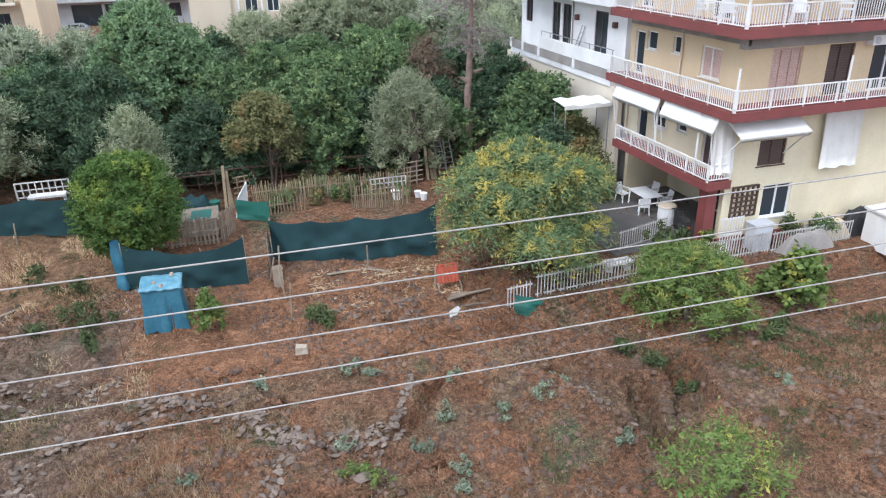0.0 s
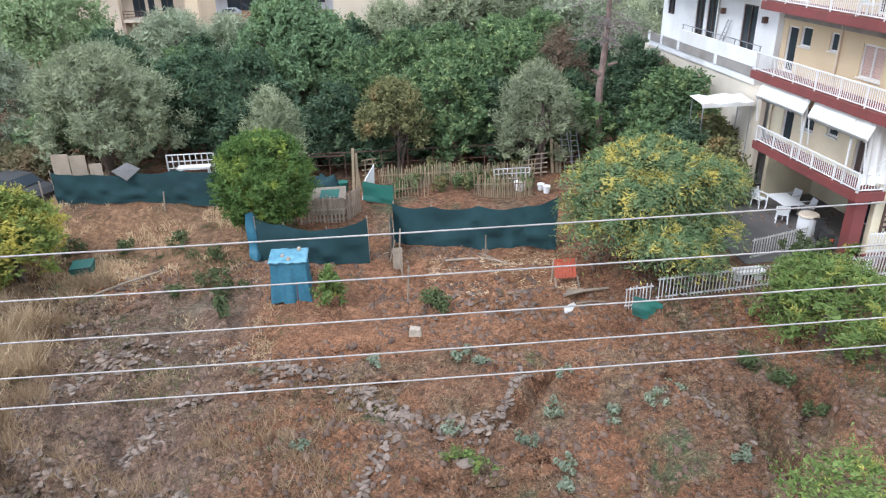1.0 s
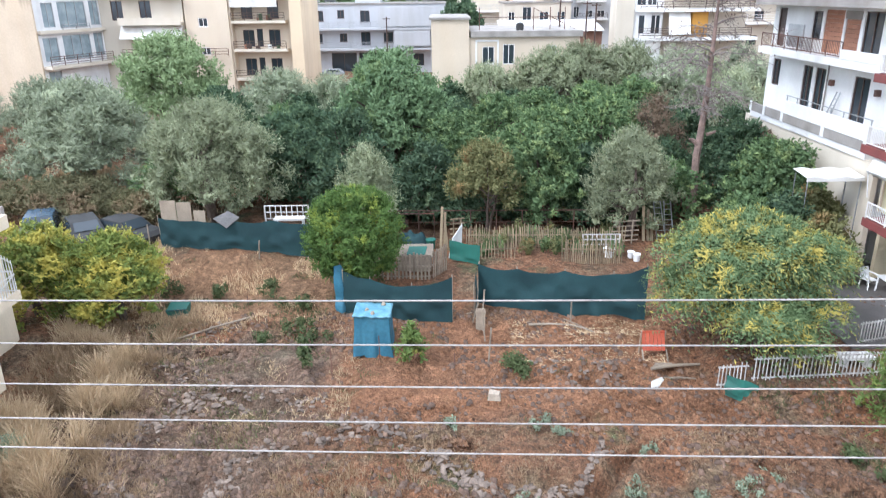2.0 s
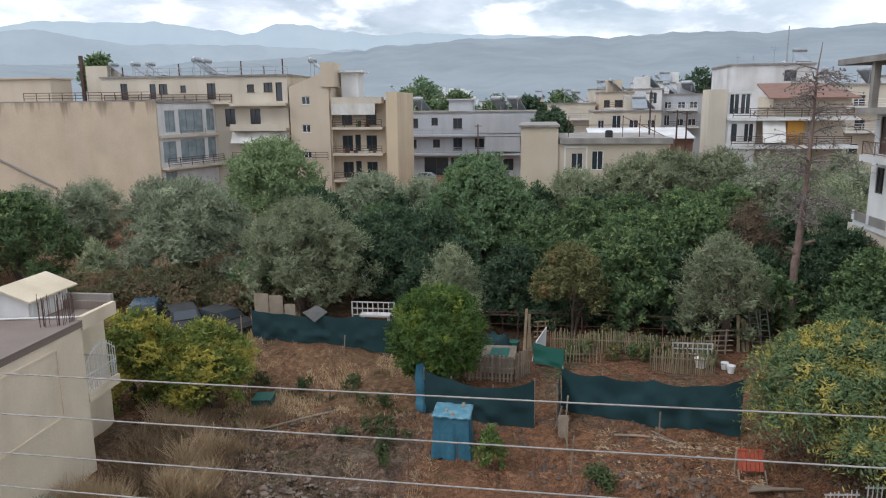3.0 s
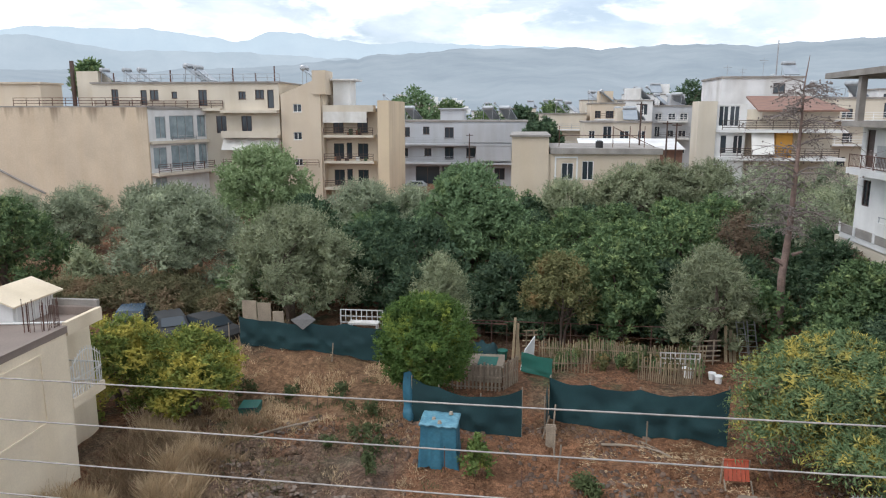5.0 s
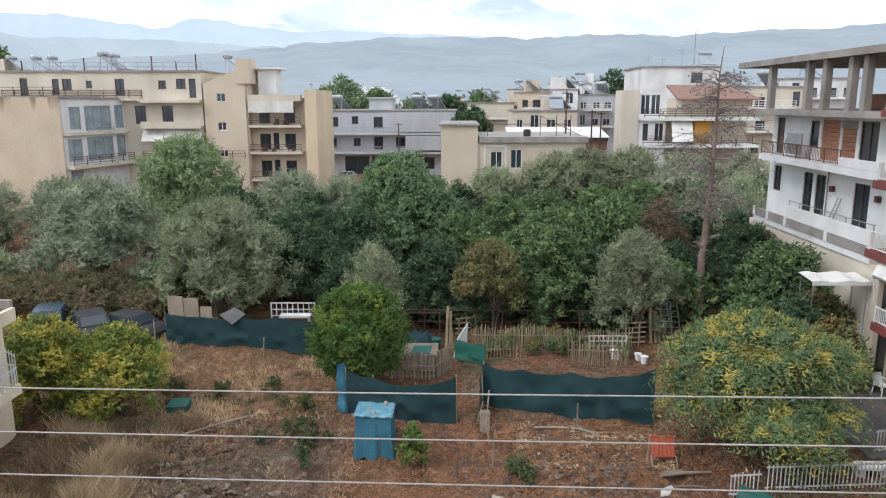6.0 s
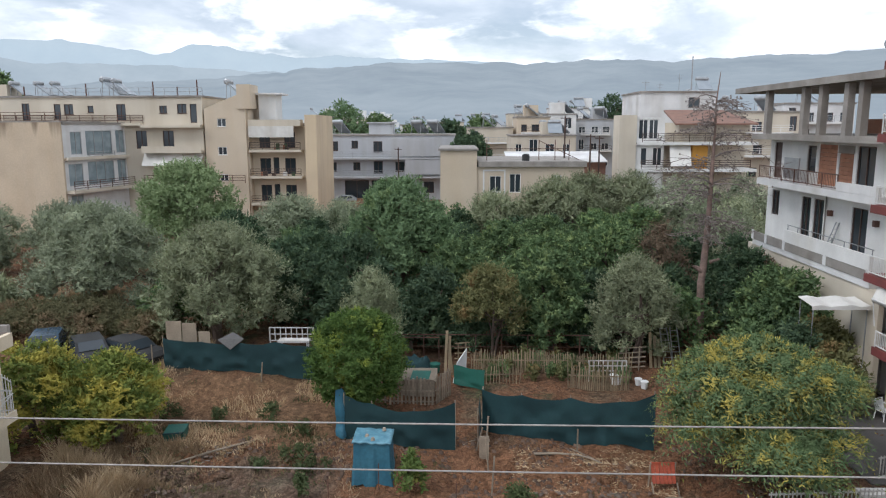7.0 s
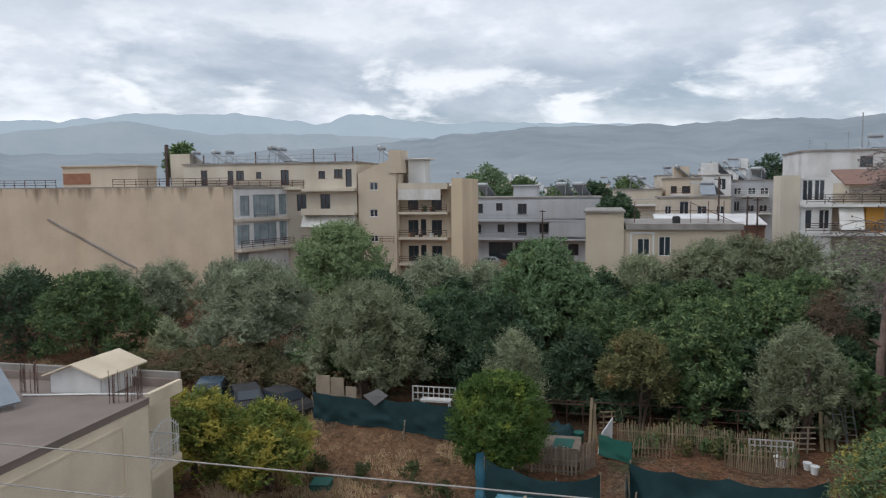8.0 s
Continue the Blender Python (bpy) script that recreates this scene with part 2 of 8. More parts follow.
    tan_bank = blend(noise_fac(2.6, 5, 0.4, 0.62, 0.6, (4, 4, 0))[0], (0.277, 0.164, 0.091), (0.185, 0.109, 0.060))
    soil = blend(plot(-15.0, -5.0, 28.5, 34.8, 0.8, 0.8), soil, tan_bank)
    # grit and small clods, each with its own tone
    grit = []
    for size in (5.5, 15.0, 34.0):
        cell = N("ShaderNodeTexVoronoi")
        cell.inputs["Scale"].default_value, cell.inputs["Randomness"].default_value = size, 1.0
        warp = N("ShaderNodeVectorMath")
        warp.operation = "MULTIPLY_ADD"
        L(jit.outputs["Color"], warp.inputs[0])
        warp.inputs[1].default_value = (0.8, 0.8, 0.8)
        L(geo.outputs["Position"], warp.inputs[2])
        L(warp.outputs[0], cell.inputs["Vector"])
        one = N("ShaderNodeSeparateColor")
        L(cell.outputs["Color"], one.inputs[0])
        tone = N("ShaderNodeMapRange")
        tone.inputs[3].default_value, tone.inputs[4].default_value = 0.74, 1.26
        L(one.outputs[0], tone.inputs[0])
        sc = N("ShaderNodeVectorMath")
        sc.operation = "SCALE"
        L(soil, sc.inputs[0])
        L(tone.outputs[0], sc.inputs["Scale"])
        soil = sc.outputs[0]
        grit.append(cell.outputs["Distance"])
    L(soil, b.inputs["Base Color"])
    b.inputs["Roughness"].default_value = 0.95
    b.inputs["Specular IOR Level"].default_value = 0.2
    bp = N("ShaderNodeBump")
    bp.inputs["Strength"].default_value, bp.inputs["Distance"].default_value = 1.0, 0.22
    rise = N("ShaderNodeMath")
    rise.operation = "MULTIPLY_ADD"
    L(grit[1], rise.inputs[0])
    rise.inputs[1].default_value = -0.35
    L(noise_fac(6.0, 8, 0, 1, 0.7)[1], rise.inputs[2])
    L(rise.outputs[0], bp.inputs["Height"])
    L(bp.outputs[0], b.inputs["Normal"])
    return m


M = dict(
    earth=ground_mat(),
    yellow=mat("yellow_render", (0.62, 0.49, 0.31), (0.56, 0.44, 0.28), scale=0.5, bump=0.1, streak=0.12, fine_amount=0.06),
    yellow_light=mat("pale_yellow_render", (0.72, 0.64, 0.45), (0.64, 0.56, 0.39), scale=0.5, bump=0.1, streak=0.15, fine_amount=0.06),
    red=mat("dark_red_paint", (0.20, 0.050, 0.045), (0.16, 0.045, 0.04), rough=0.6, bump=0.1, streak=0.2, fine_amount=0.1),
    white=mat("white_paint", (0.76, 0.75, 0.73), (0.66, 0.65, 0.63), rough=0.55, scale=0.7, bump=0.06, streak=0.15, fine_amount=0.05),
    whitewall=mat("white_render", (0.72, 0.71, 0.70), (0.60, 0.59, 0.58), scale=0.5, bump=0.12, streak=0.25, fine_amount=0.06),
    beige=mat("beige_render", (0.61, 0.51, 0.39), (0.54, 0.45, 0.345), scale=0.22, bump=0.1, streak=0.08, fine_amount=0.06),
    gable=mat("stained_beige_render", (0.61, 0.495, 0.365), (0.52, 0.42, 0.31), scale=0.3, fine=6, bump=0.15, streak=0.06, fine_amount=0.07, drip_top=14.05),
    sand=mat("sand_render", (0.66, 0.53, 0.36), (0.58, 0.46, 0.32), scale=0.2, bump=0.1, streak=0.15, fine_amount=0.05),
    cream=mat("cream_render", (0.63, 0.56, 0.455), (0.55, 0.49, 0.40), scale=0.2, bump=0.1, streak=0.18, fine_amount=0.06),
    housewall=mat("pale_house_render", (0.74, 0.63, 0.47), (0.66, 0.56, 0.42), scale=0.6, bump=0.15, streak=0.22, fine_amount=0.06),
    grey=mat("grey_render", (0.50, 0.51, 0.53), (0.44, 0.45, 0.47), scale=0.2, bump=0.1, streak=0.2, fine_amount=0.06),
    concrete=mat("raw_concrete", (0.33, 0.30, 0.27), (0.24, 0.22, 0.20), scale=0.8, bump=0.3, streak=0.3, fine_amount=0.12),
    roofdeck=mat("dusty_roof_screed", (0.24, 0.19, 0.16), (0.19, 0.15, 0.125), scale=0.5, bump=0.15, fine_amount=0.1),
    tilefloor=mat("patio_floor", (0.115, 0.105, 0.10), (0.08, 0.075, 0.07), scale=0.9, rough=0.5, bump=0.1),
    glass=glass_mat(),
    curtain=mat("curtained_glass", (0.30, 0.36, 0.38), (0.20, 0.25, 0.27), rough=0.12, scale=1.2, bump=0.0, fine_amount=0.1),
    dark=mat("dark_opening", (0.035, 0.032, 0.03), (0.025, 0.024, 0.022), bump=0),
    darkbrown=mat("brown_shutter", (0.085, 0.05, 0.04), (0.065, 0.04, 0.03), rough=0.6, fine=40, bump=0.1),
    pinkish=mat("faded_shutter", (0.52, 0.36, 0.30), (0.46, 0.32, 0.27), rough=0.6, bump=0.1),
    brick=mat("hollow_brick", (0.36, 0.17, 0.10), (0.30, 0.14, 0.085), fine=25, bump=0.4, island=0.12),
    tarp=mat("blue_tarpaulin", (0.030, 0.120, 0.180), (0.045, 0.155, 0.215), rough=0.45, scale=1.5, fine=9, bump=0.5, fine_amount=0.15),
    tarp_light=mat("faded_tarpaulin", (0.145, 0.30, 0.37), (0.07, 0.20, 0.27), rough=0.5, scale=2.5, fine=9, bump=0.5, fine_amount=0.2),
    net=mat("green_shade_net", (0.006, 0.032, 0.037), (0.011, 0.046, 0.051), rough=0.8, scale=0.9, fine=30, bump=0.4, fine_amount=0.2),
    netgreen=mat("bright_green_net", (0.018, 0.12, 0.09), (0.026, 0.10, 0.078), rough=0.7, fine=30, bump=0.4),
    wood=mat("weathered_wood", (0.31, 0.25, 0.185), (0.22, 0.175, 0.13), fine=25, bump=0.3, island=0.25),
    cane=mat("dry_cane", (0.29, 0.225, 0.14), (0.20, 0.155, 0.097), fine=25, bump=0.3, island=0.3),
    redwood=mat("orange_red_paint", (0.40, 0.075, 0.03), (0.32, 0.06, 0.03), rough=0.6, bump=0.2, island=0.1),
    bark=mat("grey_bark", (0.13, 0.095, 0.075), (0.09, 0.065, 0.05), scale=3, fine=20, bump=0.6),
    pinebark=mat("pine_bark", (0.25, 0.17, 0.14), (0.17, 0.12, 0.10), scale=3, fine=14, bump=0.8),
    twig=mat("dead_twigs", (0.24, 0.20, 0.18), (0.17, 0.14, 0.125), bump=0.2),
    stone=mat("field_stone", (0.150, 0.115, 0.090), (0.085, 0.062, 0.047), scale=2, fine=14, bump=0.5, island=0.3),
    pebble=mat("brown_pebbles", (0.20, 0.125, 0.085), (0.115, 0.070, 0.048), scale=1.5, fine=20, bump=0.3, island=0.38),
    palestone=mat("pale_stone", (0.36, 0.30, 0.23), (0.29, 0.24, 0.185), scale=3, fine=14, bump=0.5),
    panel=mat("heater_panel", (0.30, 0.33, 0.36), (0.25, 0.28, 0.31), rough=0.3, bump=0.0, fine_amount=0.05),
    fencegrey=mat("worn_fence_paint", (0.50, 0.48, 0.45), (0.38, 0.36, 0.33), rough=0.6, scale=2.0, bump=0.1, island=0.12),
    metal=mat("galvanised_steel", (0.42, 0.43, 0.44), (0.34, 0.35, 0.36), rough=0.45, metal=0.7, bump=0.05),
    rust=mat("rusty_iron", (0.13, 0.06, 0.04), (0.09, 0.05, 0.04), rough=0.8, fine=30, bump=0.2),
    cable=mat("aluminium_cable", (0.36, 0.33, 0.30), (0.29, 0.27, 0.25), rough=0.7, metal=0.2, bump=0.1),
    canvas=mat("white_canvas", (0.72, 0.70, 0.66), (0.62, 0.60, 0.56), rough=0.8, scale=1.0, bump=0.2, streak=0.25, fine_amount=0.06),
    plastic=mat("white_plastic", (0.78, 0.78, 0.77), (0.70, 0.70, 0.69), rough=0.4, bump=0.0, fine_amount=0.03),
    orange=mat("orange_render", (0.58, 0.29, 0.05), (0.50, 0.25, 0.05), scale=0.5, bump=0.1, streak=0.15, fine_amount=0.05),
    terracotta=mat("terracotta_roof", (0.25, 0.135, 0.095), (0.19, 0.105, 0.08), fine=10, bump=0.3),
    carpaint=mat("blue_grey_car_paint", (0.03, 0.06, 0.095), (0.027, 0.054, 0.085), rough=0.25, bump=0.0, fine_amount=0.03),
    carsilver=mat("silver_car_paint", (0.40, 0.42, 0.44), (0.36, 0.38, 0.40), rough=0.25, metal=0.3, bump=0.0, fine_amount=0.03),
    rubber=mat("black_rubber", (0.03, 0.03, 0.03), (0.022, 0.022, 0.022), rough=0.8, bump=0.1),
    asphalt=mat("asphalt", (0.06, 0.06, 0.06), (0.05, 0.05, 0.05), rough=0.9),
    citrus=leaf_mat("citrus_leaves", (0.042, 0.085, 0.024), (0.118, 0.182, 0.042), (0.250, 0.300, 0.055), 0.8, 0.55),
    # the third colour in orchard and olive leaves imitates lit clumps
    orchard=leaf_mat("orchard_leaves", (0.057, 0.101, 0.050), (0.157, 0.226, 0.093), (0.258, 0.326, 0.131), 1.5, 0.53),
    orchard_dark=leaf_mat("dark_orchard_leaves", (0.038, 0.071, 0.043), (0.100, 0.149, 0.077), (0.170, 0.226, 0.113), 1.5, 0.56),
    broadleaf=leaf_mat("broad_leaves", (0.087, 0.146, 0.075), (0.216, 0.302, 0.144), (0.265, 0.346, 0.149), 0.4, 0.6),
    lightleaf=leaf_mat("light_green_leaves", (0.163, 0.234, 0.111), (0.363, 0.442, 0.220)),
    olive=leaf_mat("olive_leaves", (0.150, 0.174, 0.097), (0.310, 0.340, 0.195), (0.400, 0.430, 0.255), 1.3, 0.54, spec=0.6),
    olive_dark=leaf_mat("dark_olive_leaves", (0.137, 0.164, 0.105), (0.315, 0.352, 0.221), (0.410, 0.446, 0.291), 1.1, 0.54, spec=0.6),
    mimosa=leaf_mat("yellowing_leaves", (0.068, 0.122, 0.052), (0.190, 0.252, 0.115), (0.430, 0.360, 0.085), 1.5, 0.51),
    vine=leaf_mat("yellow_green_leaves", (0.072, 0.115, 0.030), (0.230, 0.262, 0.060), (0.420, 0.365, 0.075), 0.9, 0.47),
    brownleaf=leaf_mat("browning_leaves", (0.103, 0.111, 0.047), (0.222, 0.213, 0.090), (0.273, 0.182, 0.078), 0.8, 0.56),
    redleaf=leaf_mat("reddish_dry_leaves", (0.107, 0.087, 0.059), (0.215, 0.147, 0.098)),
    freshleaf=leaf_mat("fresh_green_leaves", (0.072, 0.125, 0.036), (0.195, 0.250, 0.068), (0.350, 0.330, 0.070), 1.2, 0.58),
    silverleaf=leaf_mat("silver_green_leaves", (0.120, 0.150, 0.100), (0.270, 0.305, 0.210)),
    weed=leaf_mat("weed_leaves", (0.050, 0.075, 0.030), (0.120, 0.145, 0.06)),
    straw=leaf_mat("dry_grass", (0.36, 0.26, 0.155), (0.68, 0.52, 0.33), through_light=0.2),
    stalk=leaf_mat("brown_dry_stalks", (0.19, 0.125, 0.072), (0.40, 0.29, 0.18), through_light=0.2),
    bramble=leaf_mat("bramble_leaves", (0.080, 0.090, 0.045), (0.200, 0.175, 0.090), (0.280, 0.200, 0.120), 0.6, 0.52),
    # each range glows paler and bluer than the one before: painted haze
    hills_near=haze_glow_mat("near_hills", (0.222, 0.246, 0.286), (0.305, 0.326, 0.360), 1.0),
    hills_mid=haze_glow_mat("middle_hills", (0.325, 0.365, 0.41), (0.385, 0.42, 0.46), 1.0),
    hills_far=haze_glow_mat("far_hills", (0.43, 0.50, 0.565), (0.47, 0.535, 0.59), 1.0),
)


# ---- mesh helpers ----
class Solid:
    """Collects boxes, tubes and panels of one part."""

    def __init__(self):
        self.v, self.f = [], []

    def add(self, verts, faces):
        o = len(self.v)
        self.v += [tuple(p) for p in verts]
        self.f += [tuple(i + o for i in f) for f in faces]
        return self

    def hexa(self, p):
        return self.add(p, [(0, 3, 2, 1), (4, 5, 6, 7), (0, 1, 5, 4), (1, 2, 6, 5), (2, 3, 7, 6), (3, 0, 4, 7)])

    def box(self, x0, x1, y0, y1, z0, z1):
        x0, x1, y0, y1, z0, z1 = min(x0, x1), max(x0, x1), min(y0, y1), max(y0, y1), min(z0, z1), max(z0, z1)
        return self.hexa([(x0, y0, z0), (x1, y0, z0), (x1, y1, z0), (x0, y1, z0), (x0, y0, z1), (x1, y0, z1), (x1, y1, z1), (x0, y1, z1)])

    def bar(self, a, b, w, h=None):
        """A square-section bar from a to b."""
        a, b = Vector(a), Vector(b)
        d = (b - a).normalized()
        s = d.cross(Vector((0, 0, 1)))
        s = Vector((1, 0, 0)) if s.length < 1e-3 else s.normalized()
        u = s.cross(d)
        s, u = s * w / 2, u * (h or w) / 2
        return self.hexa([a - s - u, a + s - u, b + s - u, b - s - u, a - s + u, a + s + u, b + s + u, b - s + u])

    def tube(self, pts, radii, n=7):
        rings = []
        for i, p in enumerate(pts):
            p = Vector(p)
            d = (Vector(pts[min(i + 1, len(pts) - 1)]) - Vector(pts[max(i - 1, 0)])).normalized()
            s = d.cross(Vector((0.3, 0.1, 1)))
            s = Vector((1, 0, 0)) if s.length < 1e-3 else s.normalized()
            u = s.cross(d)
            rings.append([p + (s * math.cos(2 * math.pi * k / n) + u * math.sin(2 * math.pi * k / n)) * radii[i] for k in range(n)])
        v = [q for r in rings for q in r]
        f = [(i * n + k, i * n + (k + 1) % n, (i + 1) * n + (k + 1) % n, (i + 1) * n + k) for i in range(len(pts) - 1) for k in range(n)]
        f += [tuple(range(n))[::-1], tuple((len(pts) - 1) * n + k for k in range(n))]
        return self.add(v, f)

    def mesh(self, name, material):
        me = bpy.data.meshes.new(name)
        me.from_pydata(self.v, [], self.f)
        me.materials.append(material)
        return me


def part(name, solid, material, parent=None, label=""):
    """Links a solid as one mesh object, under its thing if one is given."""
    ob = new(name, solid if isinstance(solid, bpy.types.Mesh) else solid.mesh(name, material))
    if parent:
        ob.parent = parent
    return tagged(ob, label)


def thing(name, label, category, group="", kind="", at=(0, 0, 0)):
    ob = tagged(new(name), label, category, group, kind)
    ob.location = at
    return ob


def pieces(name, mesh, poses, parent):
    """Alike pieces, each an object of its own on one mesh."""
    for m in poses:
        ob = new(name, mesh)
        ob.parent = parent
        ob.matrix_basis = m


def raw_mesh(name, verts, quads, material, smooth=False):
    me = bpy.data.meshes.new(name)
    nv, nf = len(verts), len(quads)
    me.vertices.add(nv)
    me.vertices.foreach_set("co", np.asarray(verts, dtype=np.float32).ravel())
    me.loops.add(nf * 4)
    me.loops.foreach_set("vertex_index", np.asarray(quads, dtype=np.int32).ravel())
    me.polygons.add(nf)
    me.polygons.foreach_set("loop_start", np.arange(0, nf * 4, 4, dtype=np.int32))
    if smooth:
        me.polygons.foreach_set("use_smooth", np.ones(nf, dtype=bool))
    me.update(calc_edges=True)
    me.materials.append(material)
    return me


# ---- the ground ----
def smooth(a, b, v):
    t = np.clip((v - a) / (b - a), 0, 1)
    return t * t * (3 - 2 * t)


TABLES = {}


def wobble(x, y, scale, seed):
    """Smooth value noise on arrays, about -1 to 1."""
    if seed not in TABLES:
        TABLES[seed] = np.random.RandomState(seed).rand(256, 256)
    table = TABLES[seed]
    u, v = x / scale + 1000.3, y / scale + 1000.7
    i, j = np.floor(u).astype(int), np.floor(v).astype(int)
    a, b = u - i, v - j
    a, b = a * a * (3 - 2 * a), b * b * (3 - 2 * b)
    g = lambda p, q: table[p % 256, q % 256]
    return 2 * ((g(i, j) * (1 - a) + g(i + 1, j) * a) * (1 - b) + (g(i, j + 1) * (1 - a) + g(i + 1, j + 1) * a) * b) - 1


PATIO = 0.7
TRENCHES = ((3.6, 16.9, 6.1, 19.5, 0.24, 0.42), (11.85, 16.6, 10.9, 13.6, 0.42, 0.85), (5.8, 22.0, 9.1, 21.7, 0.3, 0.4), (-4.0, 19.8, 0.5, 19.0, 0.2, 0.3), (9.4, 17.9, 10.2, 15.2, 0.3, 0.55), (-11.1, 17.3, -8.9, 15.6, 0.4, 0.6), (-8.9, 15.6, -6.7, 14.7, 0.4, 0.5), (-13.8, 24.6, -11.1, 23.8, 0.35, 0.5), (-8.8, 23.0, -6.0, 21.6, 0.35, 0.5), (-10.5, 25.0, -6.5, 27.5, 0.2, 0.3), (12.9, 15.4, 13.6, 17.0, 0.45, 0.75), (1.2, 14.6, 4.6, 15.4, 0.2, 0.3), (2.2, 23.0, 5.2, 23.6, 0.2, 0.3))


def ground_z(x, y):
    x, y = np.asarray(x, float), np.asarray(y, float)
    edge = 1.1 * wobble(x, y, 5, 3)
    z = 0.7 * smooth(25.5, 32.5, y + 0.3 * edge)
    left = smooth(-7.5, -9.5, x)
    bank = 0.95 * smooth(31.0, 34.4, y + 0.4 * edge)
    z = z * (1 - left) + bank * left
    z = z + 0.9 * smooth(36, 60, y) + 0.6 * smooth(60, 110, y)
    plat = smooth(9.6 + 0.25 * edge, 10.6 + 0.25 * edge, x) * smooth(20.6 + 0.2 * edge, 21.5 + 0.2 * edge, y) * smooth(50, 46, y)
    z = z * (1 - plat) + PATIO * plat
    rough = smooth(60, 40, y) * (1 - plat)
    tilth = np.clip(0.55 + 0.9 * wobble(x, y, 3.5, 9), 0.15, 1.3) * smooth(31, 27, y)
    z = z + rough * (0.16 * wobble(x, y, 2.6, 5) + 0.09 * wobble(x, y, 0.9, 6) + tilth * (0.06 * wobble(x, y, 0.42, 7) + 0.04 * wobble(x, y, 0.24, 8)))
    z = z + rough * smooth(30, 26, y) * (0.24 * (1 - np.abs(wobble(x + 0.25 * y, y, 1.9, 13)) * 2.2))
    # shallow dug plots with low earth balks between them
    dug = smooth(30, 26, y) * smooth(-22, -18, x)
    for cx, cy, w, d, depth in ((4.6, 15.6, 2.9, 2.6, 0.28), (10.4, 16.4, 0.8, 2.2, 0.45), (6.8, 20.4, 3.0, 1.0, 0.30), (-5.5, 17.6, 2.4, 1.6, 0.25), (-9.5, 22.5, 3.0, 2.0, 0.22), (-1.2, 15.0, 1.8, 1.6, 0.22), (9.9, 12.4, 1.8, 1.6, 0.25), (0.6, 21.2, 2.4, 0.35, 0.16), (-8.6, 18.6, 1.2, 2.4, 0.3), (7.6, 13.0, 0.4, 2.4, 0.2), (12.4, 15.8, 0.9, 1.2, 0.4), (2.2, 13.4, 1.4, 1.0, 0.25), (-3.4, 13.6, 1.4, 1.2, 0.25), (6.5, 23.4, 2.2, 0.5, 0.2), (-10.5, 25.6, 2.2, 0.4, 0.25)):
        ux, uy = (x - cx) + 0.18 * (y - cy), (y - cy) - 0.18 * (x - cx)
        z = z - 1.1 * depth * dug * smooth(w + 0.12, w - 0.14, np.abs(ux) + 0.1 * edge) * smooth(d + 0.12, d - 0.14, np.abs(uy) + 0.1 * edge)
    # narrow trenches with the spoil thrown up beside them
    for x0, y0, x1, y1, w, depth in TRENCHES:
        dx, dy = x1 - x0, y1 - y0
        ln = math.hypot(dx, dy)
        u = np.clip(((x - x0) * dx + (y - y0) * dy) / (ln * ln), 0, 1)
        side = ((x - x0) * dy - (y - y0) * dx) / ln + 0.16 * edge
        off = np.hypot(x - x0 - u * dx, y - y0 - u * dy) + 0.05 * edge
        along = np.clip(1.0 + 0.6 * wobble(x, y, 0.8, 17), 0.3, 1.5)
        z = z - depth * along * smooth(w + 0.10, w - 0.08, np.maximum(off - 0.05, np.abs(side) * (u > 0) * (u < 1)))
        z = z + 0.45 * depth * along * np.exp(-((off - w - 0.32) / 0.2) ** 2) * (side > 0)
    return z


def axis(lo, a, b, hi, step):
    fine = np.arange(a, b + step / 2, step)
    grow = lambda d: np.cumsum(step * 1.13 ** np.arange(1, 90))[np.cumsum(step * 1.13 ** np.arange(1, 90)) < d]
    left, right = a - grow(a - lo)[::-1], b + grow(hi - b)
    return np.concatenate([[lo], left, fine, right, [hi]])


def build_ground():
    xs, ys = axis(-4800, -26, 26, 4800, 0.16), axis(-600, 9, 40, 4800, 0.16)
    X, Y = np.meshgrid(xs, ys)
    Zg = ground_z(X, Y)
    nx, ny = len(xs), len(ys)
    v = np.stack([X, Y, Zg], -1).reshape(-1, 3)
    i = (np.arange(ny - 1)[:, None] * nx + np.arange(nx - 1)[None, :]).ravel()
    q = np.stack([i, i + 1, i + 1 + nx, i + nx], 1)
    tagged(new("ground", raw_mesh("ground", v, q, M["earth"], True)), "uneven reddish brown earth with dry weeds and dug plots", "ground", kind="structure")


build_ground()


def gz(x, y):
    return float(ground_z(np.array([x]), np.array([y]))[0])


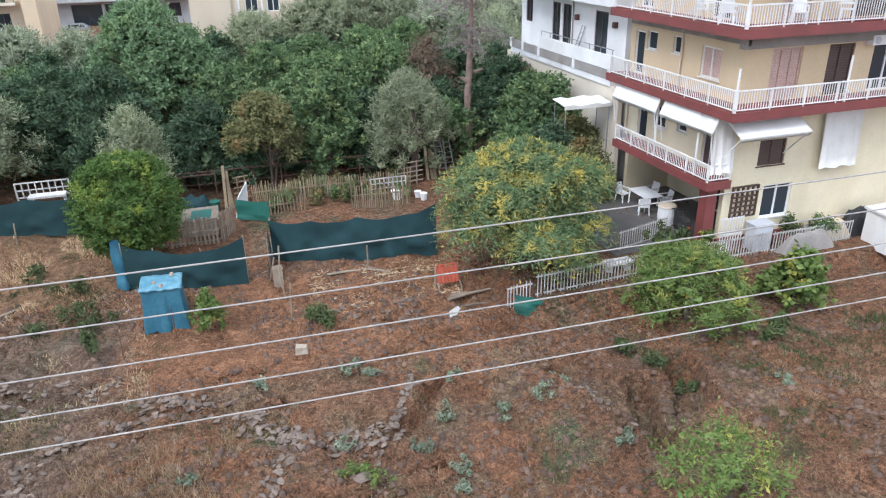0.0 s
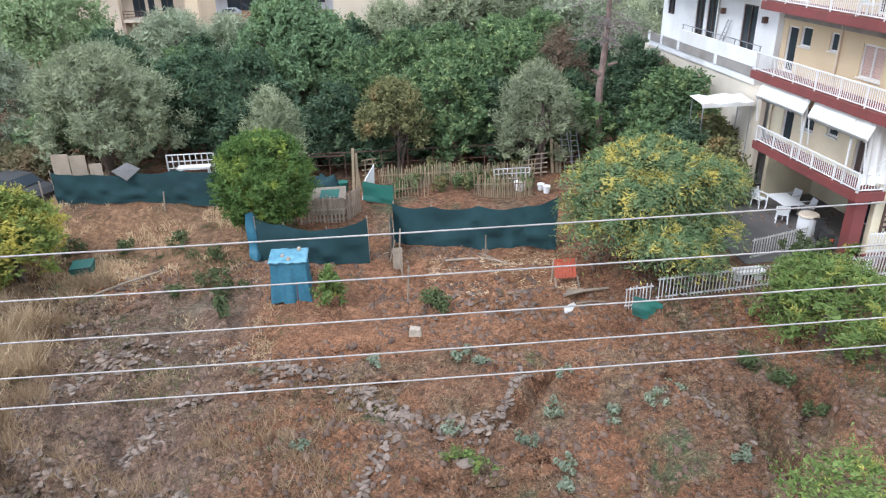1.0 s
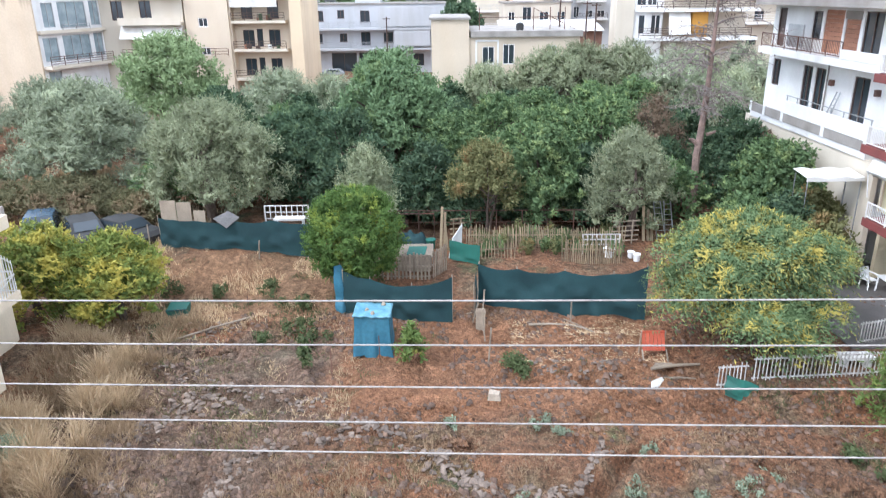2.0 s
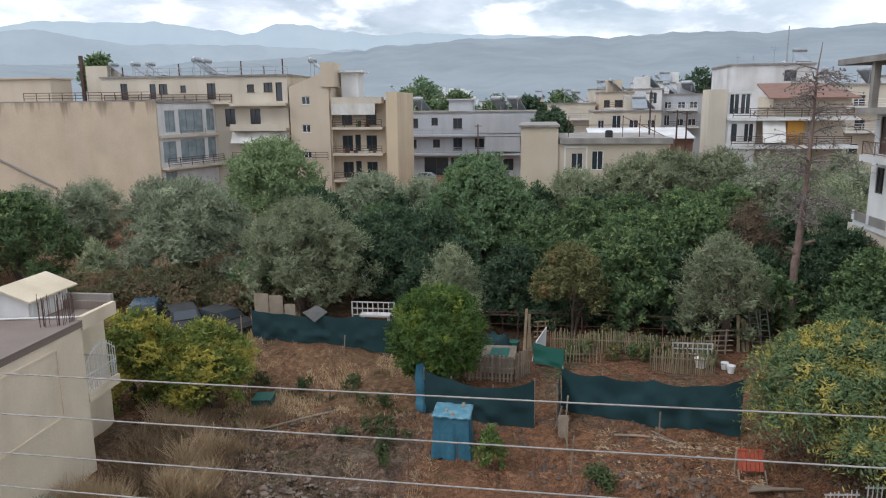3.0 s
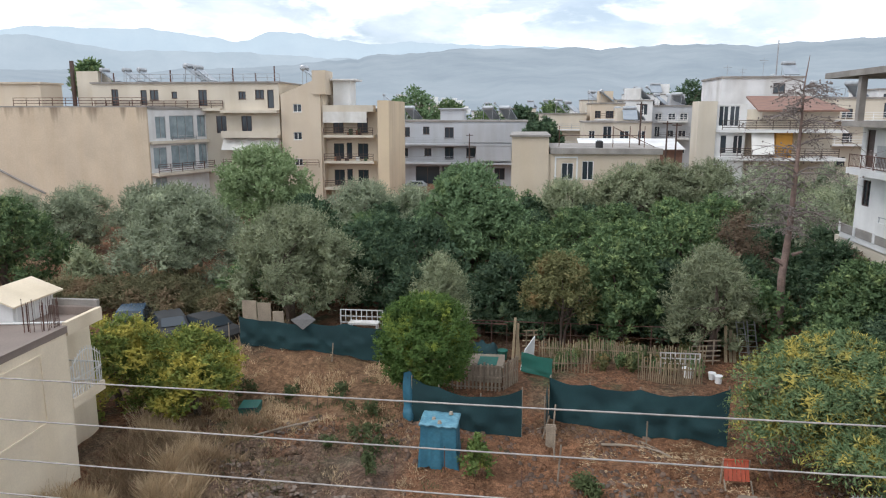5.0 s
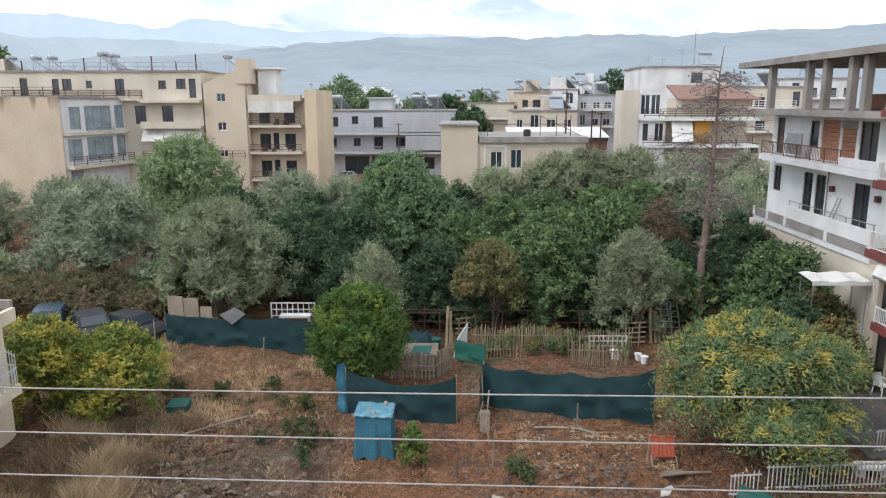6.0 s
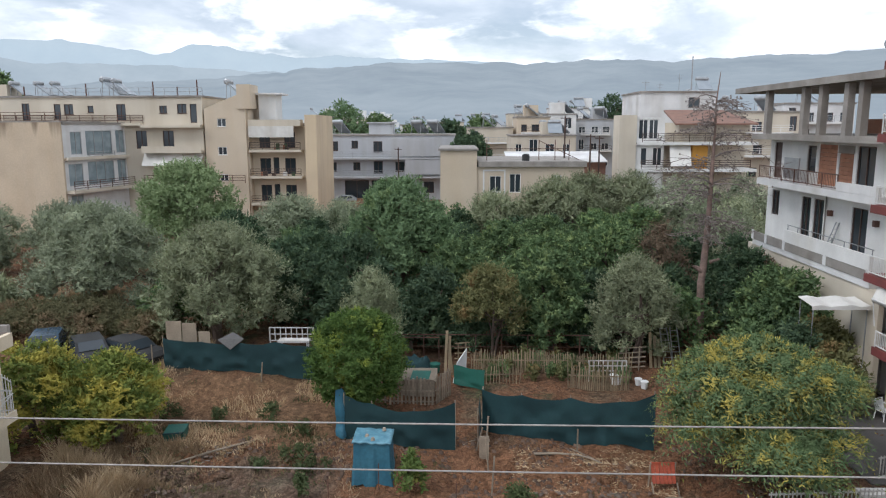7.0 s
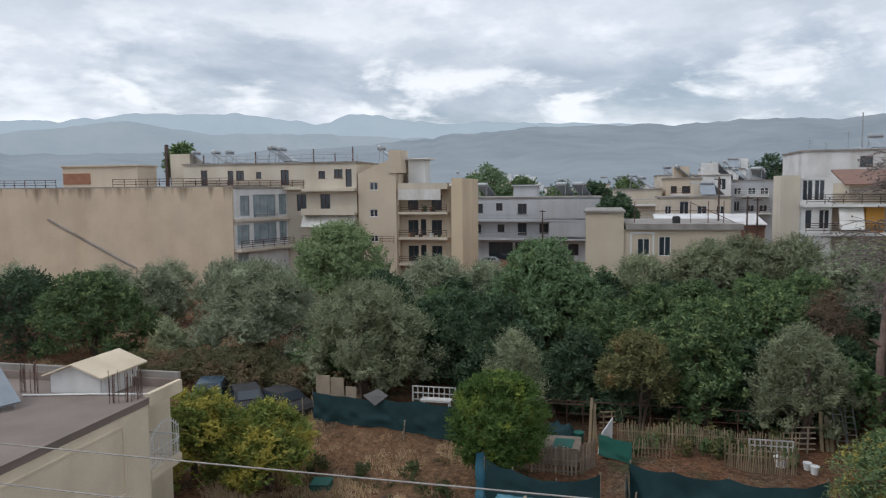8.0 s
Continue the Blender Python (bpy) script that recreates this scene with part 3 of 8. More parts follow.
# ---- hills ----
def ridge(name, label, dist, profile, material, seed, depth=900):
    """A wooded range: a crest whose height over the horizon is given in degrees by azimuth, with slopes before and behind."""
    az = np.radians(np.linspace(-75, 75, 900))
    el = np.interp(np.degrees(az), [p[0] for p in profile], [p[1] for p in profile])
    el = el + 0.14 * wobble(np.degrees(az), az * 0, 2.1, seed) + 0.09 * wobble(np.degrees(az), az * 0, 0.8, seed + 1) + 0.03 * wobble(np.degrees(az), az * 0, 0.3, seed + 4)
    h = dist * np.tan(np.radians(el)) + EYE
    rows = []
    for k, (s, r) in enumerate(((0.0, -depth), (0.30, -0.68 * depth), (0.55, -0.42 * depth), (0.8, -0.2 * depth), (1.0, 0.0), (0.0, depth))):
        bump = 0.0 if k in (0, 4, 5) else 0.06 * wobble(np.degrees(az), az * 0 + k * 7.0, 3.0, seed + 2)
        rows.append(np.stack([np.sin(az) * (dist + r), np.cos(az) * (dist + r), h * (s + bump) - 2], -1))
    v = np.concatenate(rows)
    n = len(az)
    i = (np.arange(len(rows) - 1)[:, None] * n + np.arange(n - 1)[None, :]).ravel()
    tagged(new(name, raw_mesh(name, v, np.stack([i, i + 1, i + 1 + n, i + n], 1), material, True)), label, "hills", kind="structure")


ridge("backdrop_far", "pale blue-grey mountain range with haze painted into its glow", 4300, [(-75, 4), (-46, 4.9), (-38, 5.2), (-36, 5.7), (-28, 5.9), (-22, 5.2), (-19.6, 6.0), (-12, 5.3), (-4, 5.3), (10, 4.6), (30, 4.4), (75, 4)], M["hills_far"], 11, 300)
ridge("backdrop_middle", "blue-grey wooded mountain slope with haze painted into its glow", 3400, [(-75, 3.6), (-50, 4.4), (-44, 4.0), (-36, 5.2), (-30, 4.4), (-24, 4.5), (-16, 4.2), (-11, 3.9), (0, 3.2), (20, 3.0), (75, 3)], M["hills_mid"], 21, 500)
ridge("backdrop_near", "dark grey-green wooded ridge with haze painted into its glow", 2300, [(-75, 2.2), (-45, 2.8), (-30, 2.9), (-18, 3.6), (-11.5, 4.4), (-5, 4.9), (1, 5.0), (6, 4.8), (12, 5.1), (17, 4.8), (24, 5.0), (40, 5.0), (75, 4.5)], M["hills_near"], 31, 1200)


# ---- trees ----
def leaves(rng, lobes, count, size, aspect, droop=0.0, shell=0.45):
    """Verts and quads of leaves spread through ellipsoid lobes (x, y, z, rx, ry, rz), denser at their skins."""
    lobes = np.asarray(lobes, float)
    area = (lobes[:, 3] * lobes[:, 5]) ** 1.0
    k = rng.choice(len(lobes), count, p=area / area.sum())
    d = rng.normal(size=(count, 3))
    d /= np.linalg.norm(d, axis=1)[:, None]
    r = shell + (1 - shell) * rng.rand(count) ** 0.6
    r = r * (1 + 0.15 * rng.normal(size=count))
    c = lobes[k, :3] + d * lobes[k, 3:] * r[:, None]
    nrm = d + 0.75 * rng.normal(size=(count, 3)) + np.array([0, 0, 0.45])
    nrm /= np.linalg.norm(nrm, axis=1)[:, None]
    t = np.cross(nrm, rng.normal(size=(count, 3))) + np.array([0, 0, -droop])
    t -= nrm * (t * nrm).sum(1)[:, None]
    t /= np.linalg.norm(t, axis=1)[:, None] + 1e-9
    b = np.cross(nrm, t)
    s = size * (0.65 + 0.7 * rng.rand(count))[:, None]
    v = np.stack([c - t * s, c + b * s * aspect - t * s * 0.1, c + t * s, c - b * s * aspect - t * s * 0.1], 1).reshape(-1, 3)
    return v, np.arange(count * 4).reshape(-1, 4)


PROFILES = {
    "round": lambda f: math.sqrt(max(0.0, 1 - (2 * f - 1) ** 2)),
    "dome": lambda f: (1 - f ** 2.4) ** 0.62 * min(1.0, 0.74 + 1.1 * f),
    "umbrella": lambda f: (1 - f ** 3.0) ** 0.7 * min(1.0, 0.55 + 0.9 * f),
}


def crown_lobes(rng, zb, zt, hw, n, small, profile, ragged=0.0, flat=1.0):
    """Uneven boughs over a crown whose half width follows a profile from its foot to its top."""
    wide, hz = PROFILES[profile], zt - zb
    squash = rng.uniform(0.9, 1.1)
    n, small = int(n * 1.9), (small[0] * 0.62, small[1] * 0.72)
    lean = rng.normal(size=2) * 0.08 * hw
    out = []
    for i in range(n):
        r = hw * rng.uniform(*small)
        rz = min(r * rng.uniform(0.75, 1.15), hz * 0.45) * flat
        f = min(1.0, max(0.02, rng.beta(1.25, 1.15)))
        a = rng.uniform(0, 2 * math.pi)
        rad = max(0.0, wide(f) * hw - 0.72 * r) * rng.uniform(0.78 - ragged, 1.12 + 0.5 * ragged)
        z = min(max(zb + hz * f, zb + 0.6 * rz), zt - 0.75 * rz)
        out.append((math.cos(a) * rad * squash + lean[0] * f, math.sin(a) * rad / squash + lean[1] * f, z, r, r * rng.uniform(0.85, 1.15), rz))
    for f, k in ((0.34, 0.70), (0.62, 0.62)):
        out.append((lean[0] * f, lean[1] * f, zb + hz * f, hw * wide(f) * k, hw * wide(f) * k, hz * 0.30))
    return out


def shoots(rng, lobes, count, size, aspect, length, rise, fall, per=9):
    """Leafy shoots standing out from the skin of the boughs, each with leaves along both sides."""
    lobes = np.asarray(lobes, float)
    n = max(1, count // per)
    area = lobes[:, 3] * lobes[:, 5]
    k = rng.choice(len(lobes), 2 * n, p=area / area.sum())
    d = rng.normal(size=(2 * n, 3))
    d[:, 2] = np.where(d[:, 2] < -0.4, -d[:, 2], d[:, 2])
    d /= np.linalg.norm(d, axis=1)[:, None]
    c = lobes[k, :3] + d * lobes[k, 3:] * (0.55 + 0.40 * rng.rand(2 * n))[:, None]
    rel = np.linalg.norm((c[:, None, :] - lobes[None, :, :3]) / lobes[None, :, 3:], axis=2)
    rel[np.arange(2 * n), k] = 9
    pick = np.argsort((rel < 0.72).any(1) * 0.8 + rng.rand(2 * n))[:n]
    c, d = c[pick], d[pick]
    way = d + np.array([0, 0, rise]) + 0.38 * rng.normal(size=(n, 3))
    way /= np.linalg.norm(way, axis=1)[:, None]
    t = (np.arange(per)[None, :] + rng.rand(n, per)) / per
    ln = length * (0.55 + 0.9 * rng.rand(n))[:, None]
    p = c[:, None, :] + way[:, None, :] * (ln * t)[:, :, None]
    p[:, :, 2] -= fall * ln * t * t
    side = np.cross(way, np.array([0.05, 0.03, 1.0])) + 0.3 * rng.normal(size=(n, 3))
    side /= np.linalg.norm(side, axis=1)[:, None]
    sign = np.where(np.arange(per) % 2, 1.0, -1.0)[None, :, None]
    tan = 0.55 * way[:, None, :] + 0.8 * sign * side[:, None, :] + 0.45 * rng.normal(size=(n, per, 3))
    tan[:, :, 2] -= 0.7 * fall * t
    nrm = 1.3 * d[:, None, :] + np.array([0, 0, 0.35]) + 0.42 * rng.normal(size=(n, per, 3))
    tan, nrm, p = tan.reshape(-1, 3), nrm.reshape(-1, 3), p.reshape(-1, 3)
    tan /= np.linalg.norm(tan, axis=1)[:, None]
    b = np.cross(nrm, tan)
    b /= np.linalg.norm(b, axis=1)[:, None] + 1e-9
    sz = size * (0.7 + 0.6 * rng.rand(len(p)))[:, None]
    v = np.stack([p, p + tan * sz * 0.9 + b * sz * aspect, p + tan * sz * 2, p + tan * sz * 0.9 - b * sz * aspect], 1).reshape(-1, 3)
    return v, np.arange(len(p) * 4).reshape(-1, 4)


def tree(name, label, category, x, y, zb, zt, hw, material, seed, count=9000, size=0.11, aspect=0.5, lobes=30, shoot=0.45, rise=0.4, fall=0.0, bark="bark", trunk=None, small=(0.18, 0.34), group="", stems=1, lean=0.0, profile="dome", ragged=0.0, flat=1.0):
    rng = np.random.RandomState(seed)
    g = gz(x, y)
    zb = max(zb, g + 0.05)
    ob = thing(name, label, category, group, at=(x, y, g))
    inset = 0.28 * shoot
    lb = crown_lobes(rng, zb - g, zt - g - inset, hw - inset, lobes, small, profile, ragged, flat)
    tr = Solid()
    r = trunk or 0.05 * (zt - g)
    top = (zb - g) + 0.45 * (zt - zb)
    for s in range(stems):
        a = rng.uniform(0, 6.3)
        o = 0.0 if stems == 1 else 0.25
        bx, by = o * math.cos(a), o * math.sin(a)
        pts = [(bx, by, -0.15)]
        for k in range(1, 5):
            pts.append((bx * (1 + k) + lean * k / 4 + rng.uniform(-0.12, 0.12) * r * 6, by * (1 + k) + rng.uniform(-0.12, 0.12) * r * 6, top * k / 4))
        tr.tube(pts, [r * (1 - 0.16 * k) for k in range(5)], 8)
        for l in lb[: min(9, len(lb))]:
            st = pts[rng.randint(2, 5)]
            midp = [(st[i] + l[i]) / 2 + rng.uniform(-0.15, 0.15) for i in range(3)]
            tr.tube([st, midp, l[:3]], [r * 0.42, r * 0.26, r * 0.10], 5)
    part("trunk", tr, M[bark], ob)
    v, q = shoots(rng, lb, int(count * 0.8), size * 1.3, aspect, shoot * 0.62, rise, fall, 7)
    deep = [(*l[:3], l[3] * 0.62, l[4] * 0.62, l[5] * 0.62) for l in lb]
    v2, q2 = leaves(rng, deep, count // 6, size * 2.0, max(aspect, 0.45), 0.0, 0.25)
    part("crown", raw_mesh("crown", np.concatenate([v, v2]), np.concatenate([q, q2 + len(v)]), M[material]), None, ob)
    return ob


ORCHARD = "trees of the orchard behind the garden"
OLIVE = "grey-green olive tree with feathery silvery foliage"
CITRUS = "dense dark green orchard tree with glossy leaves"
tree("lemon_tree", "rounded clipped bright green citrus tree beside the garden", "tree", -4.14, 30.6, 1.1, 5.45, 2.25, "citrus", 1, 56000, 0.042, 0.45, 120, shoot=0.28, rise=0.3, small=(0.16, 0.26), trunk=0.14, profile="round")
tree("olive_tree", "silvery olive tree at the garden's back fence", "tree", 9.99, 38.0, 1.3, 6.5, 2.75, "olive", 2, 27000, 0.075, 0.2, 44, group=ORCHARD, shoot=0.75, rise=1.1, small=(0.16, 0.30), stems=2, trunk=0.16)
tree("olive_tree", "small silvery olive behind the clipped citrus tree", "tree", -4.1, 36.8, 2.0, 6.1, 1.9, "olive", 3, 14000, 0.075, 0.18, 24, group=ORCHARD, shoot=0.85, rise=1.6, small=(0.16, 0.30))
tree("olive_tree", "large pale olive tree over the dark net fence", "tree", -13.7, 40.6, 1.9, 7.9, 4.2, "olive", 4, 42000, 0.085, 0.2, 64, group=ORCHARD, shoot=0.8, rise=0.9, small=(0.14, 0.27), stems=2, ragged=0.12)
for i, (x, y, zb, zt, hw, m, n) in enumerate((
        (-23.8, 47.2, 1.5, 8.2, 5.0, "olive_dark", 34000), (-31.5, 56.0, 1.6, 7.6, 3.4, "olive_dark", 14000), (-27.4, 55, 1.4, 7.4, 3.4, "olive_dark", 12000),
        (4.0, 64, 2.2, 7.6, 3.9, "olive", 14000), (9.7, 67, 3.2, 8.7, 4.2, "olive", 16000), (13.5, 69, 3.4, 9.0, 3.9, "olive", 14000), (17.0, 70, 3.4, 9.0, 4.0, "olive", 14000),
        (-14.4, 62, 1.4, 7.4, 4.6, "olive_dark", 16000), (-9.2, 62, 1.6, 7.0, 3.6, "olive_dark", 12000), (20.9, 66, 2.0, 8.8, 3.9, "olive_dark", 13000),
        (-38.5, 56, 2.0, 6.9, 3.2, "olive_dark", 10000), (-28.8, 43.5, 1.0, 4.6, 1.6, "olive", 6000), (-47.0, 50, 1.4, 7.6, 3.6, "olive_dark", 10000))):
    tree("olive_tree", OLIVE, "tree", x, y, zb, zt, hw, m, 20 + i, n, 0.11, 0.22, 42, group=ORCHARD, shoot=0.85, rise=0.9, small=(0.15, 0.29))
tree("broadleaf_tree", "tall full green broadleaf tree above the orchard", "tree", -3.8, 53, 1.4, 9.6, 4.9, "broadleaf", 40, 44000, 0.095, 0.42, 62, group=ORCHARD, shoot=0.75, rise=0.6, small=(0.16, 0.30))
tree("broadleaf_tree", "light green feathery tree near the flats", "tree", -24.7, 66, 1.6, 10.3, 6.0, "lightleaf", 41, 28000, 0.12, 0.4, 56, group=ORCHARD, shoot=1.0, rise=0.9, small=(0.13, 0.25))
tree("fruit_tree", "thin browning fruit tree with bare lower limbs", "tree", 2.2, 38.5, 2.3, 6.0, 2.3, "brownleaf", 42, 12000, 0.065, 0.42, 22, group=ORCHARD, shoot=0.5, stems=2, trunk=0.09)
for i, (x, y, zb, zt, hw, m, n) in enumerate((
        (5.8, 40, 1.0, 6.5, 2.6, "orchard", 15000), (10.8, 48, 1.4, 6.9, 3.4, "orchard", 13000), (3.3, 51, 1.4, 6.8, 3.6, "orchard", 13000),
        (-9.0, 44, 1.2, 5.9, 2.9, "orchard_dark", 11000), (-1.4, 41, 1.0, 5.3, 2.5, "orchard_dark", 11000), (7.4, 56, 1.6, 6.5, 3.6, "orchard", 11000), (12.0, 59, 1.8, 6.6, 3.6, "orchard", 13000),
        (15.6, 60, 1.8, 6.9, 3.2, "orchard", 12000), (-6.6, 48, 1.2, 6.3, 3.0, "orchard_dark", 11000), (0.6, 45.5, 1.2, 6.3, 3.0, "orchard", 11000), (6.6, 46.5, 1.2, 6.6, 3.1, "orchard", 11000),
        (-10.6, 52, 1.3, 6.0, 3.2, "orchard_dark", 9000), (15.0, 52, 1.4, 6.2, 3.1, "orchard_dark", 9000), (13.4, 44, 1.0, 4.9, 2.4, "orchard_dark", 10000), (17.2, 45.5, 1.0, 5.2, 2.5, "orchard_dark", 10000),
        (-18.6, 60, 1.4, 6.4, 3.2, "orchard_dark", 10000), (-17.6, 52, 1.2, 5.4, 2.6, "orchard_dark", 9000),
        (17.0, 37.6, 0.9, 6.0, 2.6, "orchard", 12000), (-43.5, 46, 1.2, 7.6, 4.6, "orchard_dark", 14000), (-36.6, 46, 1.2, 7.6, 5.0, "orchard", 22000), (-6.0, 40.6, 1.0, 4.6, 2.3, "orchard_dark", 10000))):
    tree("orchard_tree", CITRUS, "tree", x, y, zb, zt, hw, m, 60 + i, n, 0.085, 0.45, 44, group=ORCHARD, shoot=0.5, rise=0.5, small=(0.15, 0.29))
tree("orchard_tree", "green leafy tree against the white flats", "tree", 17.6, 36.0, 1.0, 6.1, 2.3, "orchard", 190, 12000, 0.08, 0.45, 36, group=ORCHARD)
tree("orchard_tree", "green leafy tree under the white balcony", "tree", 17.3, 41.0, 1.0, 6.5, 2.4, "orchard_dark", 191, 11000, 0.08, 0.45, 36, group=ORCHARD)
for i, (x, y, zt, hw, m) in enumerate(((22.5, 57, 6.8, 2.8, "olive_dark"), (25.2, 62, 7.4, 3.0, "olive"), (28.5, 67, 7.8, 3.2, "olive_dark"), (24.5, 70, 8.4, 3.2, "olive"), (20.6, 50.5, 6.0, 2.4, "orchard_dark"), (29.5, 73, 8.6, 3.2, "olive_dark"), (-46, 60, 6.5, 3.2, "olive_dark"), (-42, 64, 6.6, 3.2, "olive_dark"), (-34, 64, 6.4, 3.0, "olive_dark"))):
    tree("olive_tree", OLIVE, "tree", x, y, 1.4, zt, hw, m, 240 + i, 7000, 0.11, 0.22, 34, group=ORCHARD, shoot=0.8, rise=0.9)
# added row of dark shrubs, standing in for deep shade under the orchard
for i in range(9):
    tree("shrub", "dark shrub added for the deep shade below the orchard trees", "shrub", -6.5 + 2.35 * i + 0.6 * math.sin(i * 2.2), 40.2 + 0.8 * math.sin(i * 1.7), 0.8, 3.1 + 0.5 * math.sin(i), 1.7, "orchard_dark", 260 + i, 3600, 0.075, 0.45, 22, group="undergrowth of the orchard")
FILL = random.Random(8)
TAKEN = [(o.location.x, o.location.y) for o in scene.objects if o.get("category") == "tree"]
for gy in range(0, 9):
    for gx in range(0, 9):
        x, y = -16 + 4.1 * gx + FILL.uniform(-1, 1), 41 + 3.6 * gy + FILL.uniform(-1, 1)
        if min(math.hypot(x - a, y - b) for a, b in TAKEN) < 2.5 or x > 18.5:
            continue
        TAKEN.append((x, y))
        top = gz(x, y) + FILL.uniform(3.4, 4.6)
        tree("orchard_tree", CITRUS, "tree", x, y, 1.0, top, FILL.uniform(2.1, 2.7), FILL.choice(("orchard", "orchard_dark", "orchard_dark")), 300 + gy * 9 + gx, 4000, 0.10, 0.45, 26, group=ORCHARD)
for i, (x, y, h, w, m) in enumerate(((-21.5, 140, 18, 6.4, "broadleaf"), (-15, 146, 16, 4.6, "orchard"), (5.9, 160, 16, 6, "orchard"), (35, 168, 20.5, 7, "orchard_dark"), (42, 171, 20.0, 7, "orchard_dark"), (28, 166, 17.5, 6, "orchard_dark"), (-1, 135, 14.5, 4.4, "orchard_dark"), (-57.5, 92, 20, 2.8, "orchard"), (-9, 175, 15, 5.4, "orchard"), (2.4, 104, 12.6, 3.2, "orchard_dark"))):
    tree("street_tree", "leafy green tree standing among the town blocks", "tree", x, y, h - 1.7 * w, h, w, m, 500 + i, 7000, 0.20, 0.45, 30, group="trees of the town", shoot=1.0)
tree("dry_tree", "half-dry tree with thin purplish brown twigs", "tree", 13.7, 46, 1.6, 7.6, 2.6, "redleaf", 90, 9000, 0.075, 0.16, 20, group=ORCHARD, shoot=0.8)
tree("dry_tree", "reddish brown withered tree beside the white flats", "tree", 18.6, 42.5, 1.2, 5.8, 2.4, "redleaf", 91, 10000, 0.075, 0.3, 18, group=ORCHARD)
tree("climbing_vine", "leafy vine growing over the patio shelter", "vine", 18.0, 33.6, 1.2, 4.3, 1.9, "brownleaf", 92, 9000, 0.07, 0.6, 14)
tree("mimosa_tree", "spreading tree with drooping yellowing foliage beside the fence", "tree", 11.5, 24.2, 1.5, 6.2, 4.15, "mimosa", 93, 64000, 0.068, 0.26, 30, shoot=1.0, rise=0.15, fall=1.1, small=(0.26, 0.42), trunk=0.10, profile="umbrella", ragged=0.3, flat=0.62)
tree("shrub", "large yellow-green climbing shrub in dry grass", "shrub", -18.4, 29.4, 0.2, 4.2, 2.7, "vine", 94, 19000, 0.065, 0.45, 44, shoot=0.5)
tree("shrub", "dense yellow-green shrub beside the parked cars", "shrub", -14.6, 29.3, 0.2, 3.9, 2.5, "vine", 95, 20000, 0.065, 0.45, 44, shoot=0.5)
tree("shrub", "dark leafy climber beside the patio shelter", "shrub", 15.9, 32.4, 0.8, 4.6, 1.9, "orchard_dark", 195, 8000, 0.07, 0.5, 30)
tree("shrub", "dark leafy climber on the patio's edge", "shrub", 17.3, 30.8, 0.8, 4.0, 1.5, "brownleaf", 196, 6000, 0.065, 0.5, 24)
tree("shrub", "dense green bush behind the yellowing tree", "shrub", 14.2, 33.0, 0.8, 4.2, 1.9, "orchard", 197, 7000, 0.07, 0.5, 26)
tree("shrub", "green leafy shrub in front of the patio fence", "shrub", 15.5, 19.4, 0.1, 3.1, 2.8, "freshleaf", 96, 13000, 0.065, 0.25, 46, shoot=0.7, rise=0.7, fall=0.6, small=(0.12, 0.26))
tree("shrub", "round shrub with large yellowing leaves", "shrub", 20.0, 19.0, 0.2, 2.4, 1.35, "freshleaf", 97, 2600, 0.09, 0.7, 14)
tree("shrub", "sparse bright yellow-green sapling in the field", "shrub", 10.9, 11.2, 0.1, 2.3, 2.0, "freshleaf", 98, 3600, 0.05, 0.3, 40, shoot=0.7, rise=0.9, small=(0.08, 0.20))
tree("shrub", "small light green citrus bush beside the blue tarpaulin hut", "shrub", -1.5, 24.5, 0.2, 1.8, 0.7, "freshleaf", 99, 1800, 0.05, 0.5, 9, shoot=0.25, trunk=0.03)


# ---- overhead cables ----
def cable(k, drop):
    ob = Solid()
    a, d = radians(-3.48), 5.76
    pts = []
    for i in range(33):
        u = -34 + 68 * i / 32
        pts.append((math.cos(a) * u - math.sin(a) * d, math.sin(a) * u + math.cos(a) * d, EYE + drop + 0.018 * u + 0.0006 * u * u - 0.02))
    ob.tube(pts, [0.0078] * len(pts), 6)
    c = part("overhead_cable", ob, M["cable"])
    tagged(c, "pale grey overhead power cable strung across the plot", "cable", "stack of overhead cables")


for k, h in enumerate((-2.459, -2.889, -3.315, -3.691, -4.023)):
    cable(k, h)
for s in (-1, 1):
    a, u = radians(-3.48), 34.0 * s
    x, y = math.cos(a) * u - math.sin(a) * 5.76, math.sin(a) * u + math.cos(a) * 5.76
    p = thing("utility_pole", "wooden power pole that carries the cables", "pole", "power poles", at=(x, y, gz(x, y)))
    part("pole", Solid().tube([(0, 0.14, -0.3), (0, 0.14, 12.4 + s * 0.6)], [0.15, 0.10], 10), M["darkbrown"], p)
    for h in (-2.459, -2.889, -3.315, -3.691, -4.023):
        part("insulator", Solid().tube([(0, 0.06, EYE + h + 0.018 * u + 0.67 - gz(x, y)), (0, -0.02, EYE + h + 0.018 * u + 0.67 - gz(x, y))], [0.03, 0.05], 8), M["white"], p)

# ---- building helpers ----
class Face:
    """A facade: axis 'x' runs along x and looks towards -y; axis 'y' runs along y and looks towards -x."""

    def __init__(self, axis_name, at):
        self.a, self.at = axis_name, at

    def box(self, s, u0, u1, z0, z1, d0, d1):
        """A box from d0 to d1 metres before the plane."""
        if self.a == "x":
            return s.box(u0, u1, self.at - d1, self.at - d0, z0, z1)
        return s.box(self.at - d1, self.at - d0, u0, u1, z0, z1)

    def point(self, u, z, d):
        return (u, self.at - d, z) if self.a == "x" else (self.at - d, u, z)


